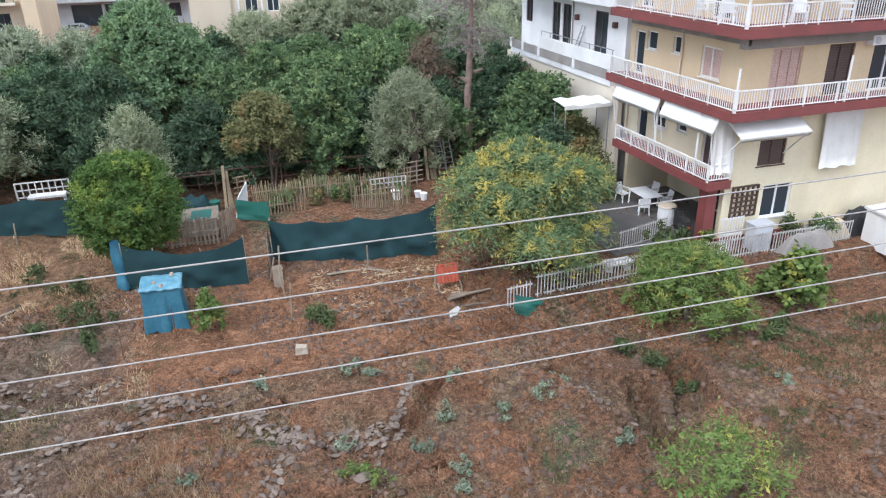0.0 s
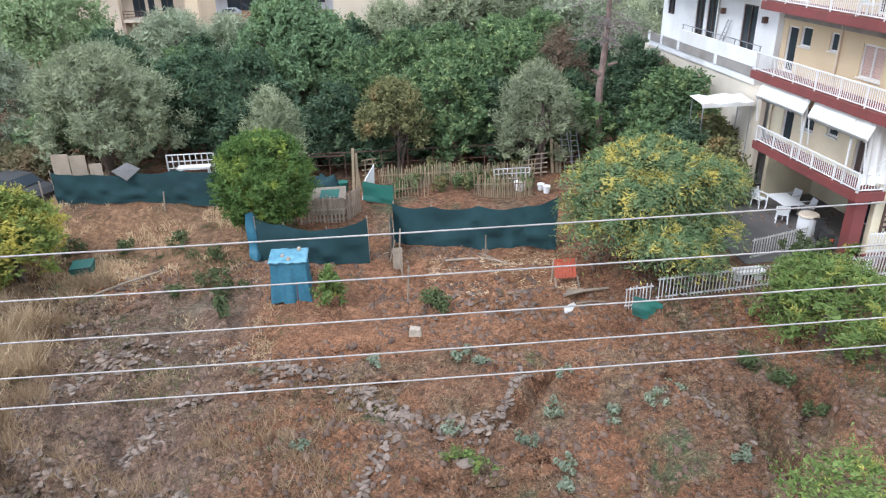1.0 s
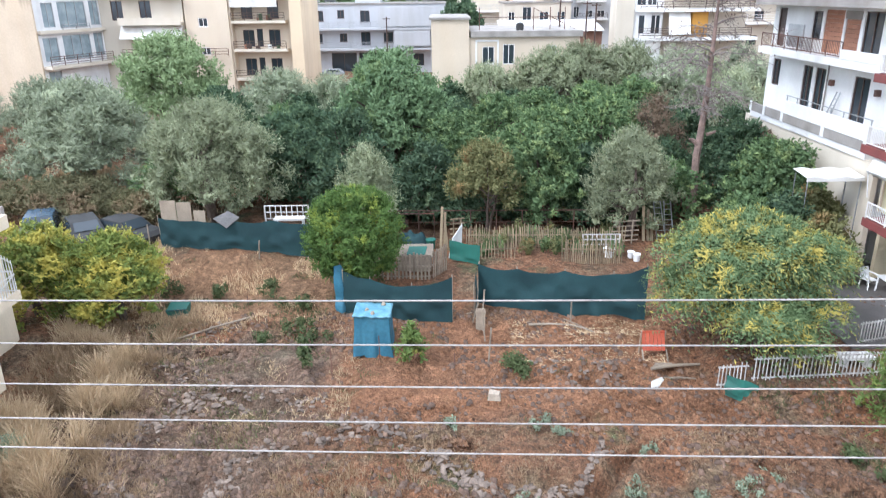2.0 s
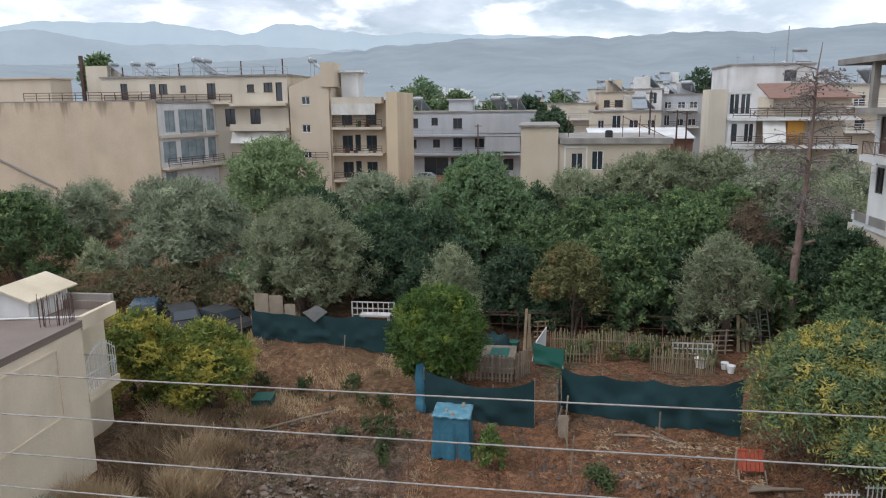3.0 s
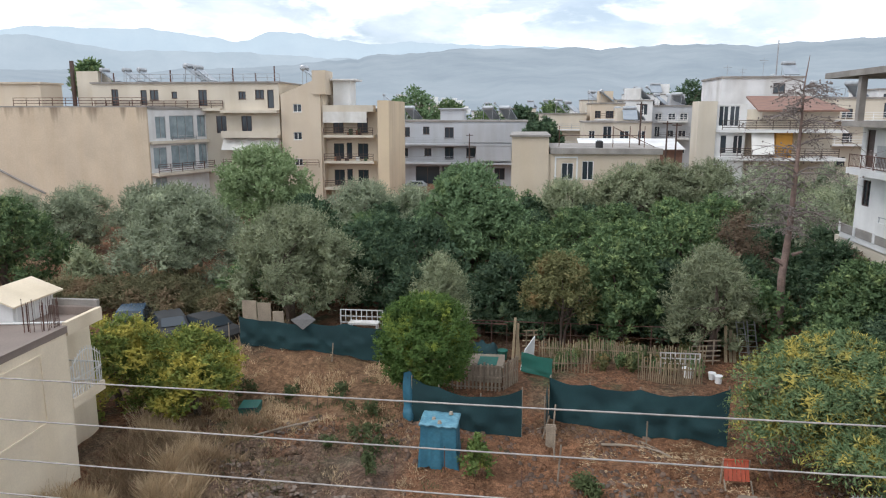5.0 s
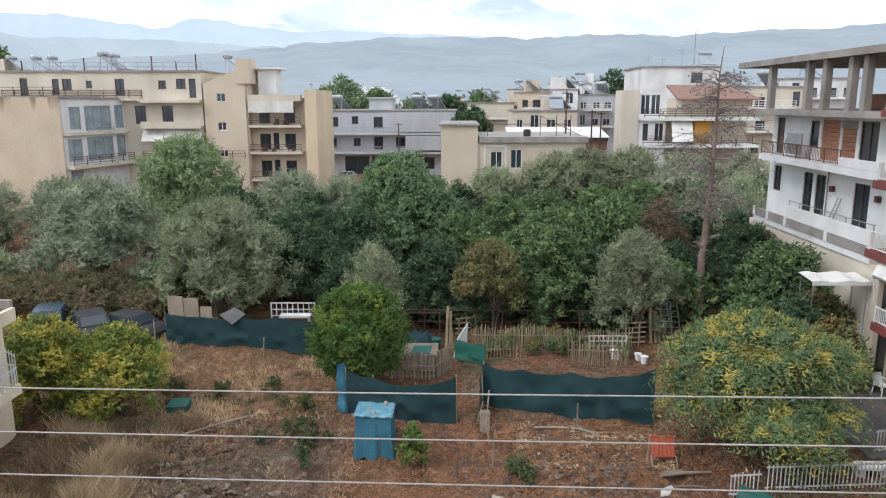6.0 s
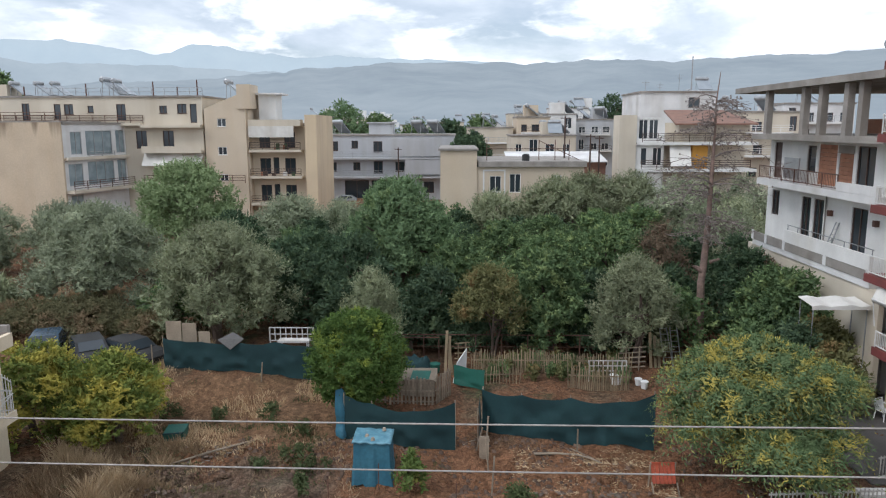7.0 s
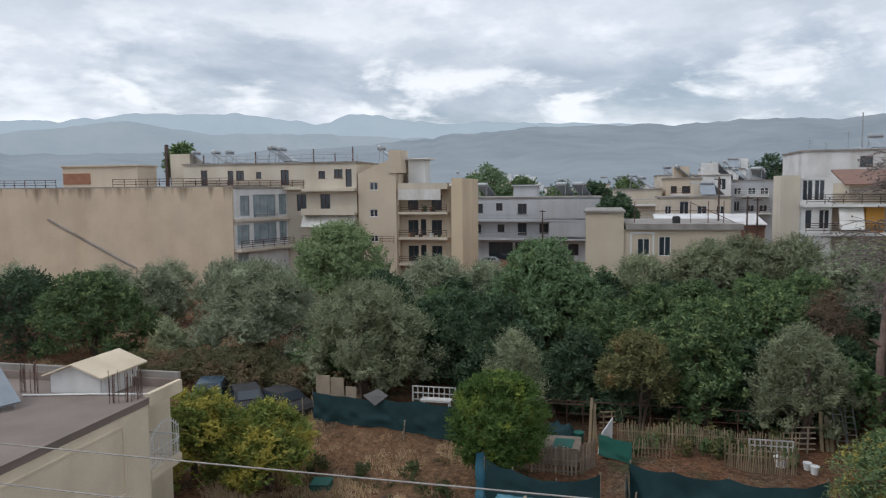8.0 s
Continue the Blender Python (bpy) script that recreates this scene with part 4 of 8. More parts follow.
class Slant(Face):
    """A facade along any line in plan, from a to b; it looks to the right of that line."""

    def __init__(self, a, b):
        self.a, self.p = "slant", Vector((a[0], a[1], 0))
        self.u = (Vector((b[0], b[1], 0)) - self.p).normalized()
        self.n = Vector((self.u.y, -self.u.x, 0))

    def point(self, u, z, d):
        q = self.p + self.u * u + self.n * d
        return (q.x, q.y, z)

    def box(self, s, u0, u1, z0, z1, d0, d1):
        return s.hexa([self.point(u, z, d) for z in (z0, z1) for u, d in ((u0, d0), (u1, d0), (u1, d1), (u0, d1))])


def wpart(name, solid, material, parent, label=""):
    """A part whose coordinates are the world's."""
    ob = part(name, solid, material, parent, label)
    if parent.type == "EMPTY":
        ob.matrix_parent_inverse = Matrix.Translation(-parent.location)
    return ob


def boxes(name, m, t, *bs):
    for b in bs:
        wpart(name, Solid().box(*b), M[m], t)


def lattice(face, us, zs, filled, d0, d1):
    """One closed solid made of the filled cells of a grid on a facade."""
    s, ids = Solid(), {}

    def vert(i, j, k):
        if (i, j, k) not in ids:
            ids[i, j, k] = len(s.v)
            s.v.append(face.point(us[i], zs[j], (d0, d1)[k]))
        return ids[i, j, k]

    n, m = len(us) - 1, len(zs) - 1
    on = lambda i, j: 0 <= i < n and 0 <= j < m and filled(i, j)
    for i in range(n):
        for j in range(m):
            if not on(i, j):
                continue
            for k in (0, 1):
                s.f.append((vert(i, j, k), vert(i + 1, j, k), vert(i + 1, j + 1, k), vert(i, j + 1, k)))
            for di, dj, p, q in ((-1, 0, (i, j), (i, j + 1)), (1, 0, (i + 1, j), (i + 1, j + 1)), (0, -1, (i, j), (i + 1, j)), (0, 1, (i, j + 1), (i + 1, j + 1))):
                if not on(i + di, j + dj):
                    s.f.append((vert(*p, 0), vert(*q, 0), vert(*q, 1), vert(*p, 1)))
    return s


def wall(face, u0, u1, z0, z1, holes, material, parent, thick=0.25, label=""):
    us = [u for u in sorted({u0, u1, *[h[0] for h in holes], *[h[1] for h in holes]}) if u0 <= u <= u1]
    zs = [z for z in sorted({z0, z1, *[h[2] for h in holes], *[h[3] for h in holes]}) if z0 <= z <= z1]

    def filled(i, j):
        mu, mz = (us[i] + us[i + 1]) / 2, (zs[j] + zs[j + 1]) / 2
        return not any(h[0] < mu < h[1] and h[2] < mz < h[3] for h in holes)

    return wpart("wall", lattice(face, us, zs, filled, -thick, 0.0), M[material], parent, label)


def window(face, u0, u1, z0, z1, parent, frame_m="white", leafs=2, fill="glass", name="window", sill=True, glazing="glass"):
    """A framed opening with panes or closed shutters, set back in its wall."""
    w = min(0.07, (u1 - u0) * 0.1)
    us, bars = [u0, u0 + w], {0}
    for k in range(1, leafs):
        c = u0 + (u1 - u0) * k / leafs
        bars.add(len(us))
        us += [c - w / 2, c + w / 2]
    bars.add(len(us))
    us += [u1 - w, u1]
    bars = {0, len(us) - 2, *range(2, len(us) - 2, 2)}
    f = lattice(face, us, [z0, z0 + w, z1 - w, z1], lambda i, j: j != 1 or i in bars, -0.16, -0.06)
    win = wpart(name, f, M[frame_m], parent)
    if sill:
        wpart("sill", face.box(Solid(), u0 - 0.06, u1 + 0.06, z0 - 0.05, z0 - 0.003, -0.10, 0.05), M[frame_m], win)
    for k in range(leafs):
        a, b = u0 + (u1 - u0) * k / leafs + w / 2, u0 + (u1 - u0) * (k + 1) / leafs - w / 2
        p = Solid()
        if fill == "glass":
            face.box(p, a, b, z0 + w / 2, z1 - w / 2, -0.13, -0.115)
            wpart("pane", p, M[glazing], win)
        else:
            n = max(3, int((z1 - z0) / 0.11))
            prof = [(z0 + w / 2, -0.14), (z0 + w / 2, -0.12)]
            for i in range(n):
                c = z0 + w + (z1 - z0 - 2 * w) * (i + 0.1) / n
                prof += [(c, -0.12), (c + 0.005, -0.09), (c + 0.055, -0.10), (c + 0.06, -0.12)]
            prof += [(z1 - w / 2, -0.12), (z1 - w / 2, -0.14)]
            m = len(prof)
            p.add([face.point(u, z, d) for u in (a, b) for z, d in prof], [tuple(range(m)), tuple(range(2 * m - 1, m - 1, -1))] + [(k2, (k2 + 1) % m, (k2 + 1) % m + m, k2 + m) for k2 in range(m)])
            wpart("shutter", p, M[fill], win)
    return win


def balusters(face, u0, u1, z, parent, height=0.85, step=0.12, material="white", d=-0.06, each=True, label=""):
    """A balcony railing with its bars."""
    r = Solid()
    face.box(r, u0, u1, z + height - 0.05, z + height, d - 0.025, d + 0.025)
    face.box(r, u0, u1, z + 0.08, z + 0.12, d - 0.02, d + 0.02)
    n = max(1, int(round((u1 - u0) / 1.6)))
    for i in range(n + 1):
        u = u0 + 0.02 + (u1 - u0 - 0.04) * i / n
        face.box(r, u - 0.02, u + 0.02, z, z + height - 0.05, d - 0.02, d + 0.02)
    k = int((u1 - u0) / step)
    spots = [u0 + (u1 - u0) * (i + 0.5) / k for i in range(k)]
    if not each:
        for u in spots:
            face.box(r, u - 0.009, u + 0.009, z + 0.12, z + height - 0.05, d - 0.009, d + 0.009)
    ob = wpart("railing", r, M[material], parent, label)
    if each:
        bar = Solid().box(-0.011, 0.011, -0.011, 0.011, 0.12, height - 0.05).mesh("baluster", M[material])
        pieces("baluster", bar, [Matrix.Translation(face.point(u, z, d)) for u in spots], ob)
    return ob


def awning(face, u0, u1, z_top, out, drop, parent, label="", arms=True, strips=0):
    """A sloping canvas awning with a scalloped valance, a front bar and two arms."""
    n = max(4, int((u1 - u0) / 0.18))
    n += n % 2
    rows = [(z_top, 0.0), (z_top - 0.55 * drop, 0.55 * out), (z_top - drop, out), (z_top - drop - 0.14, out)]
    v = []
    for side in (0.0, 0.018):
        for k, (z, d) in enumerate(rows):
            for i in range(n + 1):
                hem = -0.06 * (i % 2) if k == 3 else -0.02 * math.sin(i * 1.3) if k == 1 else 0.0
                v.append(face.point(u0 + (u1 - u0) * i / n, z + hem + side, d - side))
    w, half = n + 1, 4 * (n + 1)
    q = [(k * w + i, k * w + i + 1, (k + 1) * w + i + 1, (k + 1) * w + i) for k in range(3) for i in range(n)]
    q += [tuple(a + half for a in f[::-1]) for f in q]
    q += [(3 * w + i, 3 * w + i + 1, half + 3 * w + i + 1, half + 3 * w + i) for i in range(n)]
    q += [(k * w + i, (k + 1) * w + i, half + (k + 1) * w + i, half + k * w + i) for k in range(3) for i in (0, n)]
    c = raw_mesh("awning", v, q, M["canvas"])
    aw = wpart("awning", c, M["canvas"], parent, label or "white canvas awning with scalloped edge")
    b = Solid()
    b.bar(face.point(u0, z_top - drop - 0.02, out + 0.01), face.point(u1, z_top - drop - 0.02, out + 0.01), 0.04)
    if arms:
        for u in (u0 + 0.1, u1 - 0.1):
            b.bar(face.point(u, z_top - drop - 0.03, out), face.point(u, z_top - drop - 1.25, 0.05), 0.035)
    wpart("awning_frame", b, M["white"], aw)
    return aw


# ---- the yellow flats ----
def yellow_flats():
    t = thing("apartment_building", "yellow flats with dark red balcony slabs and white railings", "apartment building", at=(25, 27, PATIO))
    left, front = Face("y", 19.6), Face("x", 23.3)
    bands = [3.62, 6.68, 9.74, 12.80, 15.86]
    for i, z in enumerate(bands):
        s = Solid()
        if i == 0:
            s.box(18.4, 19.6, 22.95, 30.4, z, z + 0.36)
            s.box(19.85, 33, 23.55, 31.4, z + 0.02, z + 0.34)
        else:
            s.box(18.4, 33.3, 22.0, 31.5, z, z + 0.36)
        wpart("balcony_slab" if i < 4 else "roof_slab", s, M["red"], t, "dark red painted concrete edge")
    # left walls, storey by storey
    lh = {0: [(24.2, 25.2, 0.75, 2.7), (26.6, 28.2, 0.75, 2.8)],
          1: [(29.4, 30.2, 4.05, 6.1), (27.9, 28.7, 4.9, 5.9), (26.3, 27.0, 5.1, 5.9), (24.1, 25.1, 4.05, 6.2)],
          2: [(30.2, 31.0, 7.05, 9.05), (29.2, 30.0, 8.3, 9.15), (27.35, 27.95, 8.4, 9.15), (24.6, 25.9, 7.72, 9.0)],
          3: [(29.8, 30.8, 10.12, 12.2), (27.2, 28.4, 11.0, 12.2), (24.4, 25.6, 10.12, 12.2)],
          4: [(29.0, 30.0, 13.2, 15.2), (25.0, 26.4, 13.9, 15.2)]}
    fh = {0: [(21.6, 23.1, 1.9, 3.4)],
          1: [(21.05, 22.4, 4.3, 5.4)],
          2: [(20.95, 22.4, 7.06, 9.1), (23.7, 25.0, 7.06, 9.1), (26.0, 27.6, 7.06, 9.1)],
          3: [(21.0, 22.4, 10.12, 12.2), (24.4, 26.2, 10.12, 12.2)],
          4: [(21.0, 22.4, 13.2, 15.2), (24.4, 26.2, 13.9, 15.2)]}
    zs = [(0.4, 3.62), (3.98, 6.68), (7.04, 9.74), (10.10, 12.80), (13.16, 15.86)]
    for k, (z0, z1) in enumerate(zs):
        m = "yellow_light" if k < 2 else "yellow"
        lf = left if k else Face("y", 22.4)
        wall(lf, 23.55, 31.4, z0, z1, lh[k], m, t)
        wall(front, 19.6, 33, z0, 3.98 if k == 0 else z1, fh[k], m, t)
        s = Solid().box(32.75, 33, 23.55, 31.4, z0, z1)
        s.box(19.85, 32.75, 31.15, 31.4, z0, z1)
        wpart("wall", s, M[m], t)
        for j, (a, b, c, d) in enumerate(lh[k]):
            tall = d - c > 1.6
            fill = "pinkish" if (k, j) == (2, 3) else "darkbrown" if (k, j) in ((1, 3), (3, 2)) else "glass"
            window(lf, a, b, c, d, t, "white", 2 if b - a > 0.9 else 1, fill, "balcony_door" if tall else "window", not tall)
        for j, (a, b, c, d) in enumerate(fh[k]):
            tall = d - c > 1.6
            fill = "darkbrown" if (k, j) in ((2, 1), (1, 0), (3, 1)) else "pinkish" if (k, j) in ((2, 0), (3, 0)) else "glass"
            window(front, a, b, c, d, t, "pinkish" if fill == "pinkish" else "darkbrown" if fill == "darkbrown" else "white", 3 if fill == "pinkish" else 2, fill, "balcony_door" if tall else "window", not tall)
    s = Solid()
    front.box(s, 19.3, 33, 9.20, 9.735, 0.003, 0.30)
    left.box(s, 23.0, 31.3, 9.34, 9.735, 0.003, 0.12)
    wpart("beam", s, M["concrete"], t, "grey-brown concrete beam under the balcony")
    # railings
    L18, F22 = Face("y", 18.4), Face("x", 22.0)
    for i, z in ((1, 7.04), (2, 10.10), (3, 13.16)):
        balusters(L18, 22.1, 31.3, z, t)
        balusters(F22, 18.5, 26.4 if i < 3 else 33.0, z, t)
    balusters(L18, 23.05, 30.3, 3.98, t, 0.75)
    balusters(Face("x", 22.95), 18.45, 19.55, 3.98, t, 0.75)
    for x, y, z0, z1 in ((18.5, 22.1, 7.04, 8.7), (23.7, 22.1, 7.04, 8.85), (18.5, 22.1, 10.1, 11.9), (18.5, 24.0, 4.0, 6.66), (18.5, 27.0, 4.0, 6.66)):
        wpart("awning_post", Solid().box(x - 0.03, x + 0.03, y - 0.03, y + 0.03, z0, z1), M["white"], t, "white steel post")
    # awnings of the first floor
    awning(Face("y", 18.55), 26.9, 30.6, 6.62, 0.22, 0.52, t)
    awning(Face("y", 18.55), 22.9, 26.6, 6.62, 0.22, 0.52, t)
    awning(Face("x", 23.25), 18.9, 22.3, 6.66, 1.25, 0.62, t, "cream fabric awning with scalloped edge", True)
    # hanging canvas sheets
    for face, u0, u1, z0, z1, d in ((front, 24.0, 26.0, 3.95, 6.55, 0.22), (Face("x", 23.1), 18.5, 19.6, 4.3, 6.6, 0.0)):
        n, k, v = 24, 6, []
        for back in (0.0, 0.02):
            for b in range(k + 1):
                for a in range(n + 1):
                    fold = 0.045 * math.sin(a * 0.75) + 0.02 * math.sin(a * 1.9 + b * 0.6)
                    v.append(face.point(u0 + (u1 - u0) * a / n, z0 + (z1 - z0) * b / k + (0.03 * math.sin(a * 0.5) if b == 0 else 0), d + fold * (1.1 - b / k) + 0.12 * (1 - b / k) - back))
        w, half = n + 1, (k + 1) * (n + 1)
        q = [(b * w + a, b * w + a + 1, (b + 1) * w + a + 1, (b + 1) * w + a) for b in range(k) for a in range(n)]
        q += [tuple(e + half for e in f[::-1]) for f in q]
        q += [(a, a + 1, half + a + 1, half + a) for a in range(n)]
        c = raw_mesh("hanging_canvas", v, q, M["canvas"], True)
        wpart("hanging_canvas", c, M["canvas"], t, "hanging off-white canvas sheet")
    # cladding of the base, the red pier and the perforated screen
    wpart("plinth", Solid().box(19.45, 30, 23.18, 23.297, 0.4, 1.25), M["red"], t, "dark red painted plinth")
    wpart("pier", Solid().box(18.7, 19.2, 23.2, 23.7, 0.5, 3.615), M["red"], t, "dark red tiled pier")
    us = [20.02 + 1.26 * i / 5 + e for i in range(6) for e in (-0.03, 0.03)]
    zs2 = [2.15 + 1.35 * i / 6 + e for i in range(7) for e in (-0.03, 0.03)]
    g = lattice(front, us, zs2, lambda i, j: i % 2 == 0 or j % 2 == 0, 0.005, 0.095)
    wpart("screen_wall", g, M["darkbrown"], t, "brown perforated screen blocks")
    for y, z in ((27.2, 7.1), (31.1, 4.0)):
        wpart("drainpipe", Solid().tube([(19.52, y, z), (19.52, y, z + 2.5)], [0.05, 0.05], 8), M["beige"], t)
    ac = wpart("air_conditioner", Solid().box(25.5, 26.2, 22.95, 23.28, 9.0, 9.38), M["white"], t, "white air conditioner outdoor unit")
    wpart("fan_grille", Solid().tube([(25.75, 22.955, 9.19), (25.75, 22.935, 9.19)], [0.16, 0.16], 14), M["grey"], ac)
    return t


yellow_flats()


# ---- the white flats with the open concrete top ----
def white_flats():
    t = thing("apartment_building", "white flats with an unfinished concrete top storey", "apartment building", at=(25, 39, gz(19, 39)))
    f, e, low = Face("y", 20.3), Face("y", 19.2), Face("y", 19.28)
    wall(low, 31.6, 46.2, 0.6, 6.1, [(40.9, 42.0, 4.0, 5.4)], "cream", t)
    window(low, 40.9, 42.0, 4.0, 5.4, t, "white", 2)
    s = Solid().box(19.2, 30, 32.4, 45.4, 6.1, 6.42)
    wpart("balcony_slab", s, M["whitewall"], t)
    wpart("balcony_band", Solid().box(19.17, 19.3, 32.4, 45.4, 6.425, 6.92), M["concrete"], t, "dark grey band along the balcony edge")
    for y in (32.5, 36.4, 41.0, 43.4, 45.3):
        wpart("balcony_post", Solid().box(19.13, 19.168, y - 0.14, y + 0.14, 6.425, 7.0), M["whitewall"], t)
    wpart("parapet", Solid().box(19.15, 19.3, 32.4, 41.0, 6.925, 7.62), M["white"], t, "solid white balcony parapet")
    r = Solid()
    e.box(r, 32.4, 41.0, 7.88, 7.92, -0.10, -0.06)
    for i in range(8):
        u = 32.5 + 8.4 * i / 7
        e.box(r, u - 0.02, u + 0.02, 7.62, 7.88, -0.10, -0.06)
    wpart("railing", r, M["metal"], t)
    h2 = [(44.5, 45.5, 8.0, 9.55), (40.55, 41.6, 7.0, 9.5), (39.1, 40.2, 7.0, 9.5), (34.9, 36.3, 7.0, 9.45)]
    wall(f, 33.0, 46.2, 6.43, 9.92, h2, "white", t)
    for a, b, c, d in h2:
        window(f, a, b, c, d, t, "darkbrown", 2, "glass", "balcony_door", False)
    wpart("balcony_slab", Solid().box(19.2, 30, 32.4, 45.4, 9.93, 10.30), M["whitewall"], t, "stained white balcony slab edge")
    wpart("parapet", Solid().box(19.2, 19.34, 32.4, 36.0, 10.31, 10.75), M["whitewall"], t)
    balusters(e, 36.0, 45.3, 10.31, t, 0.8, 0.16, "rust", -0.08, False, "rusty thin balcony railing")
    h3 = [(44.6, 45.6, 10.32, 12.5), (40.4, 41.4, 10.9, 12.4), (38.2, 40.1, 10.32, 12.5), (36.6, 38.0, 10.32, 12.5), (34.7, 36.3, 10.32, 12.5)]
    wall(f, 33.0, 46.2, 10.31, 12.68, h3, "white", t)
    for i, (a, b, c, d) in enumerate(h3):
        if i in (2, 3):
            rows = Solid()
            n, k = int((d - c) / 0.2), int((b - a) / 0.35)
            for p in range(n):
                for q in range(k):
                    f.box(rows, a + (b - a) * q / k + 0.008, a + (b - a) * (q + 1) / k - 0.008, c + (d - c) * p / n + 0.008, c + (d - c) * (p + 1) / n - 0.008, -0.2, -0.05)
            wpart("brick_infill", rows, M["brick"], t, "bare hollow red brick infill")
        else:
            window(f, a, b, c, d, t, "darkbrown", 1 if b - a < 1.2 else 2, "darkbrown" if i == 0 else "glass", "balcony_door", False)
    wpart("roof_slab", Solid().box(19.1, 30, 32.2, 46.4, 12.69, 13.02), M["concrete"], t, "raw concrete floor slab")
    for i, y in enumerate((45.0, 40.4, 38.5, 36.0, 34.7)):
        wpart("column", Solid().box(19.3, 19.65, y - 0.2, y + 0.2, 13.02, 15.58), M["concrete"], t)
        wpart("column", Solid().box(25.0, 25.35, y - 0.2, y + 0.2, 13.02, 15.58), M["concrete"], t)
    wpart("roof_slab", Solid().box(19.0, 30, 32.4, 49.3, 15.6, 15.95), M["concrete"], t, "raw concrete roof slab on columns")
    wpart("low_wall", Solid().box(26, 26.2, 33, 46, 13.02, 13.9), M["brick"], t)
    s = Solid().box(20.55, 30, 45.95, 46.2, 0.6, 12.68).box(29.75, 30, 33, 45.95, 0.6, 12.68).box(20.55, 29.75, 33.0, 33.25, 0.6, 12.68)
    wpart("wall", s, M["whitewall"], t)
    # a drying rack panel, plants' box and stepladder on the balconies
    wpart("screen_panel", Solid().bar((19.5, 42.4, 10.35), (19.5, 40.6, 10.35), 0.05).box(19.46, 19.54, 40.6, 42.4, 10.5, 11.7), M["metal"], t, "grey corrugated screen panel")
    wpart("drainpipe", Solid().tube([(20.22, 38.75, 6.45), (20.22, 38.75, 9.9)], [0.04, 0.04], 7), M["concrete"], t)
    for y in (38.2, 34.0):
        wpart("wall_lamp", Solid().box(20.08, 20.297, y - 0.12, y + 0.12, 8.75, 9.05), M["rust"], t, "dark iron wall lamp")
    wpart("stain_panel", Solid().box(20.262, 20.297, 36.55, 38.05, 12.1, 12.5), M["concrete"], t, "bare grey lintel over the brick")
    lad = thing("stepladder", "grey metal ladder leaning on the white wall", "ladder", at=(20.0, 37.4, 6.42))
    for y in (-0.2, 0.2):
        part("side_rail", Solid().bar((-0.45, y * 1.2, 0.0), (0.22, y * 0.8, 2.1), 0.05), M["metal"], lad)
    for k in range(6):
        q = (k + 0.8) / 7
        part("rung", Solid().bar((-0.45 + 0.67 * q, -0.2, 2.1 * q), (-0.45 + 0.67 * q, 0.2, 2.1 * q), 0.035), M["metal"], lad)
    solar_heater(22.5, 36.5, 15.95)
    return t


def solar_heater(x, y, z, size=1.0, turn=0.0):
    """A roof water heater: a tilted dark panel, a round tank above it and a steel stand."""
    t = thing("solar_water_heater", "rooftop solar water heater with silver tank", "water heater", "rooftop solar heaters", at=(x, y, z))
    t.rotation_euler = (0, 0, turn)
    s = size
    p = Solid().hexa([(-0.9 * s, -1.0 * s, 0.15 * s), (0.9 * s, -1.0 * s, 0.15 * s), (0.9 * s, 0.5 * s, 1.35 * s), (-0.9 * s, 0.5 * s, 1.35 * s), (-0.9 * s, -1.06 * s, 0.22 * s), (0.9 * s, -1.06 * s, 0.22 * s), (0.9 * s, 0.44 * s, 1.42 * s), (-0.9 * s, 0.44 * s, 1.42 * s)])
    part("solar_panel", p, M["panel"], t)
    part("tank", Solid().tube([(-0.85 * s, 0.65 * s, 1.6 * s), (-0.75 * s, 0.65 * s, 1.6 * s), (0.75 * s, 0.65 * s, 1.6 * s), (0.85 * s, 0.65 * s, 1.6 * s)], [0.16 * s, 0.29 * s, 0.29 * s, 0.16 * s], 12), M["metal"], t)
    st = Solid()
    for u in (-0.7 * s, 0.7 * s):
        st.bar((u, 0.75 * s, -0.02), (u, 0.65 * s, 1.4 * s), 0.05 * s)
        st.bar((u, -1.0 * s, -0.02), (u, -1.0 * s, 0.16 * s), 0.05 * s)
        st.bar((u, -1.0 * s, 0.1 * s), (u, 0.72 * s, 1.36 * s), 0.04 * s)
    part("stand", st, M["metal"], t)
    return t


white_flats()


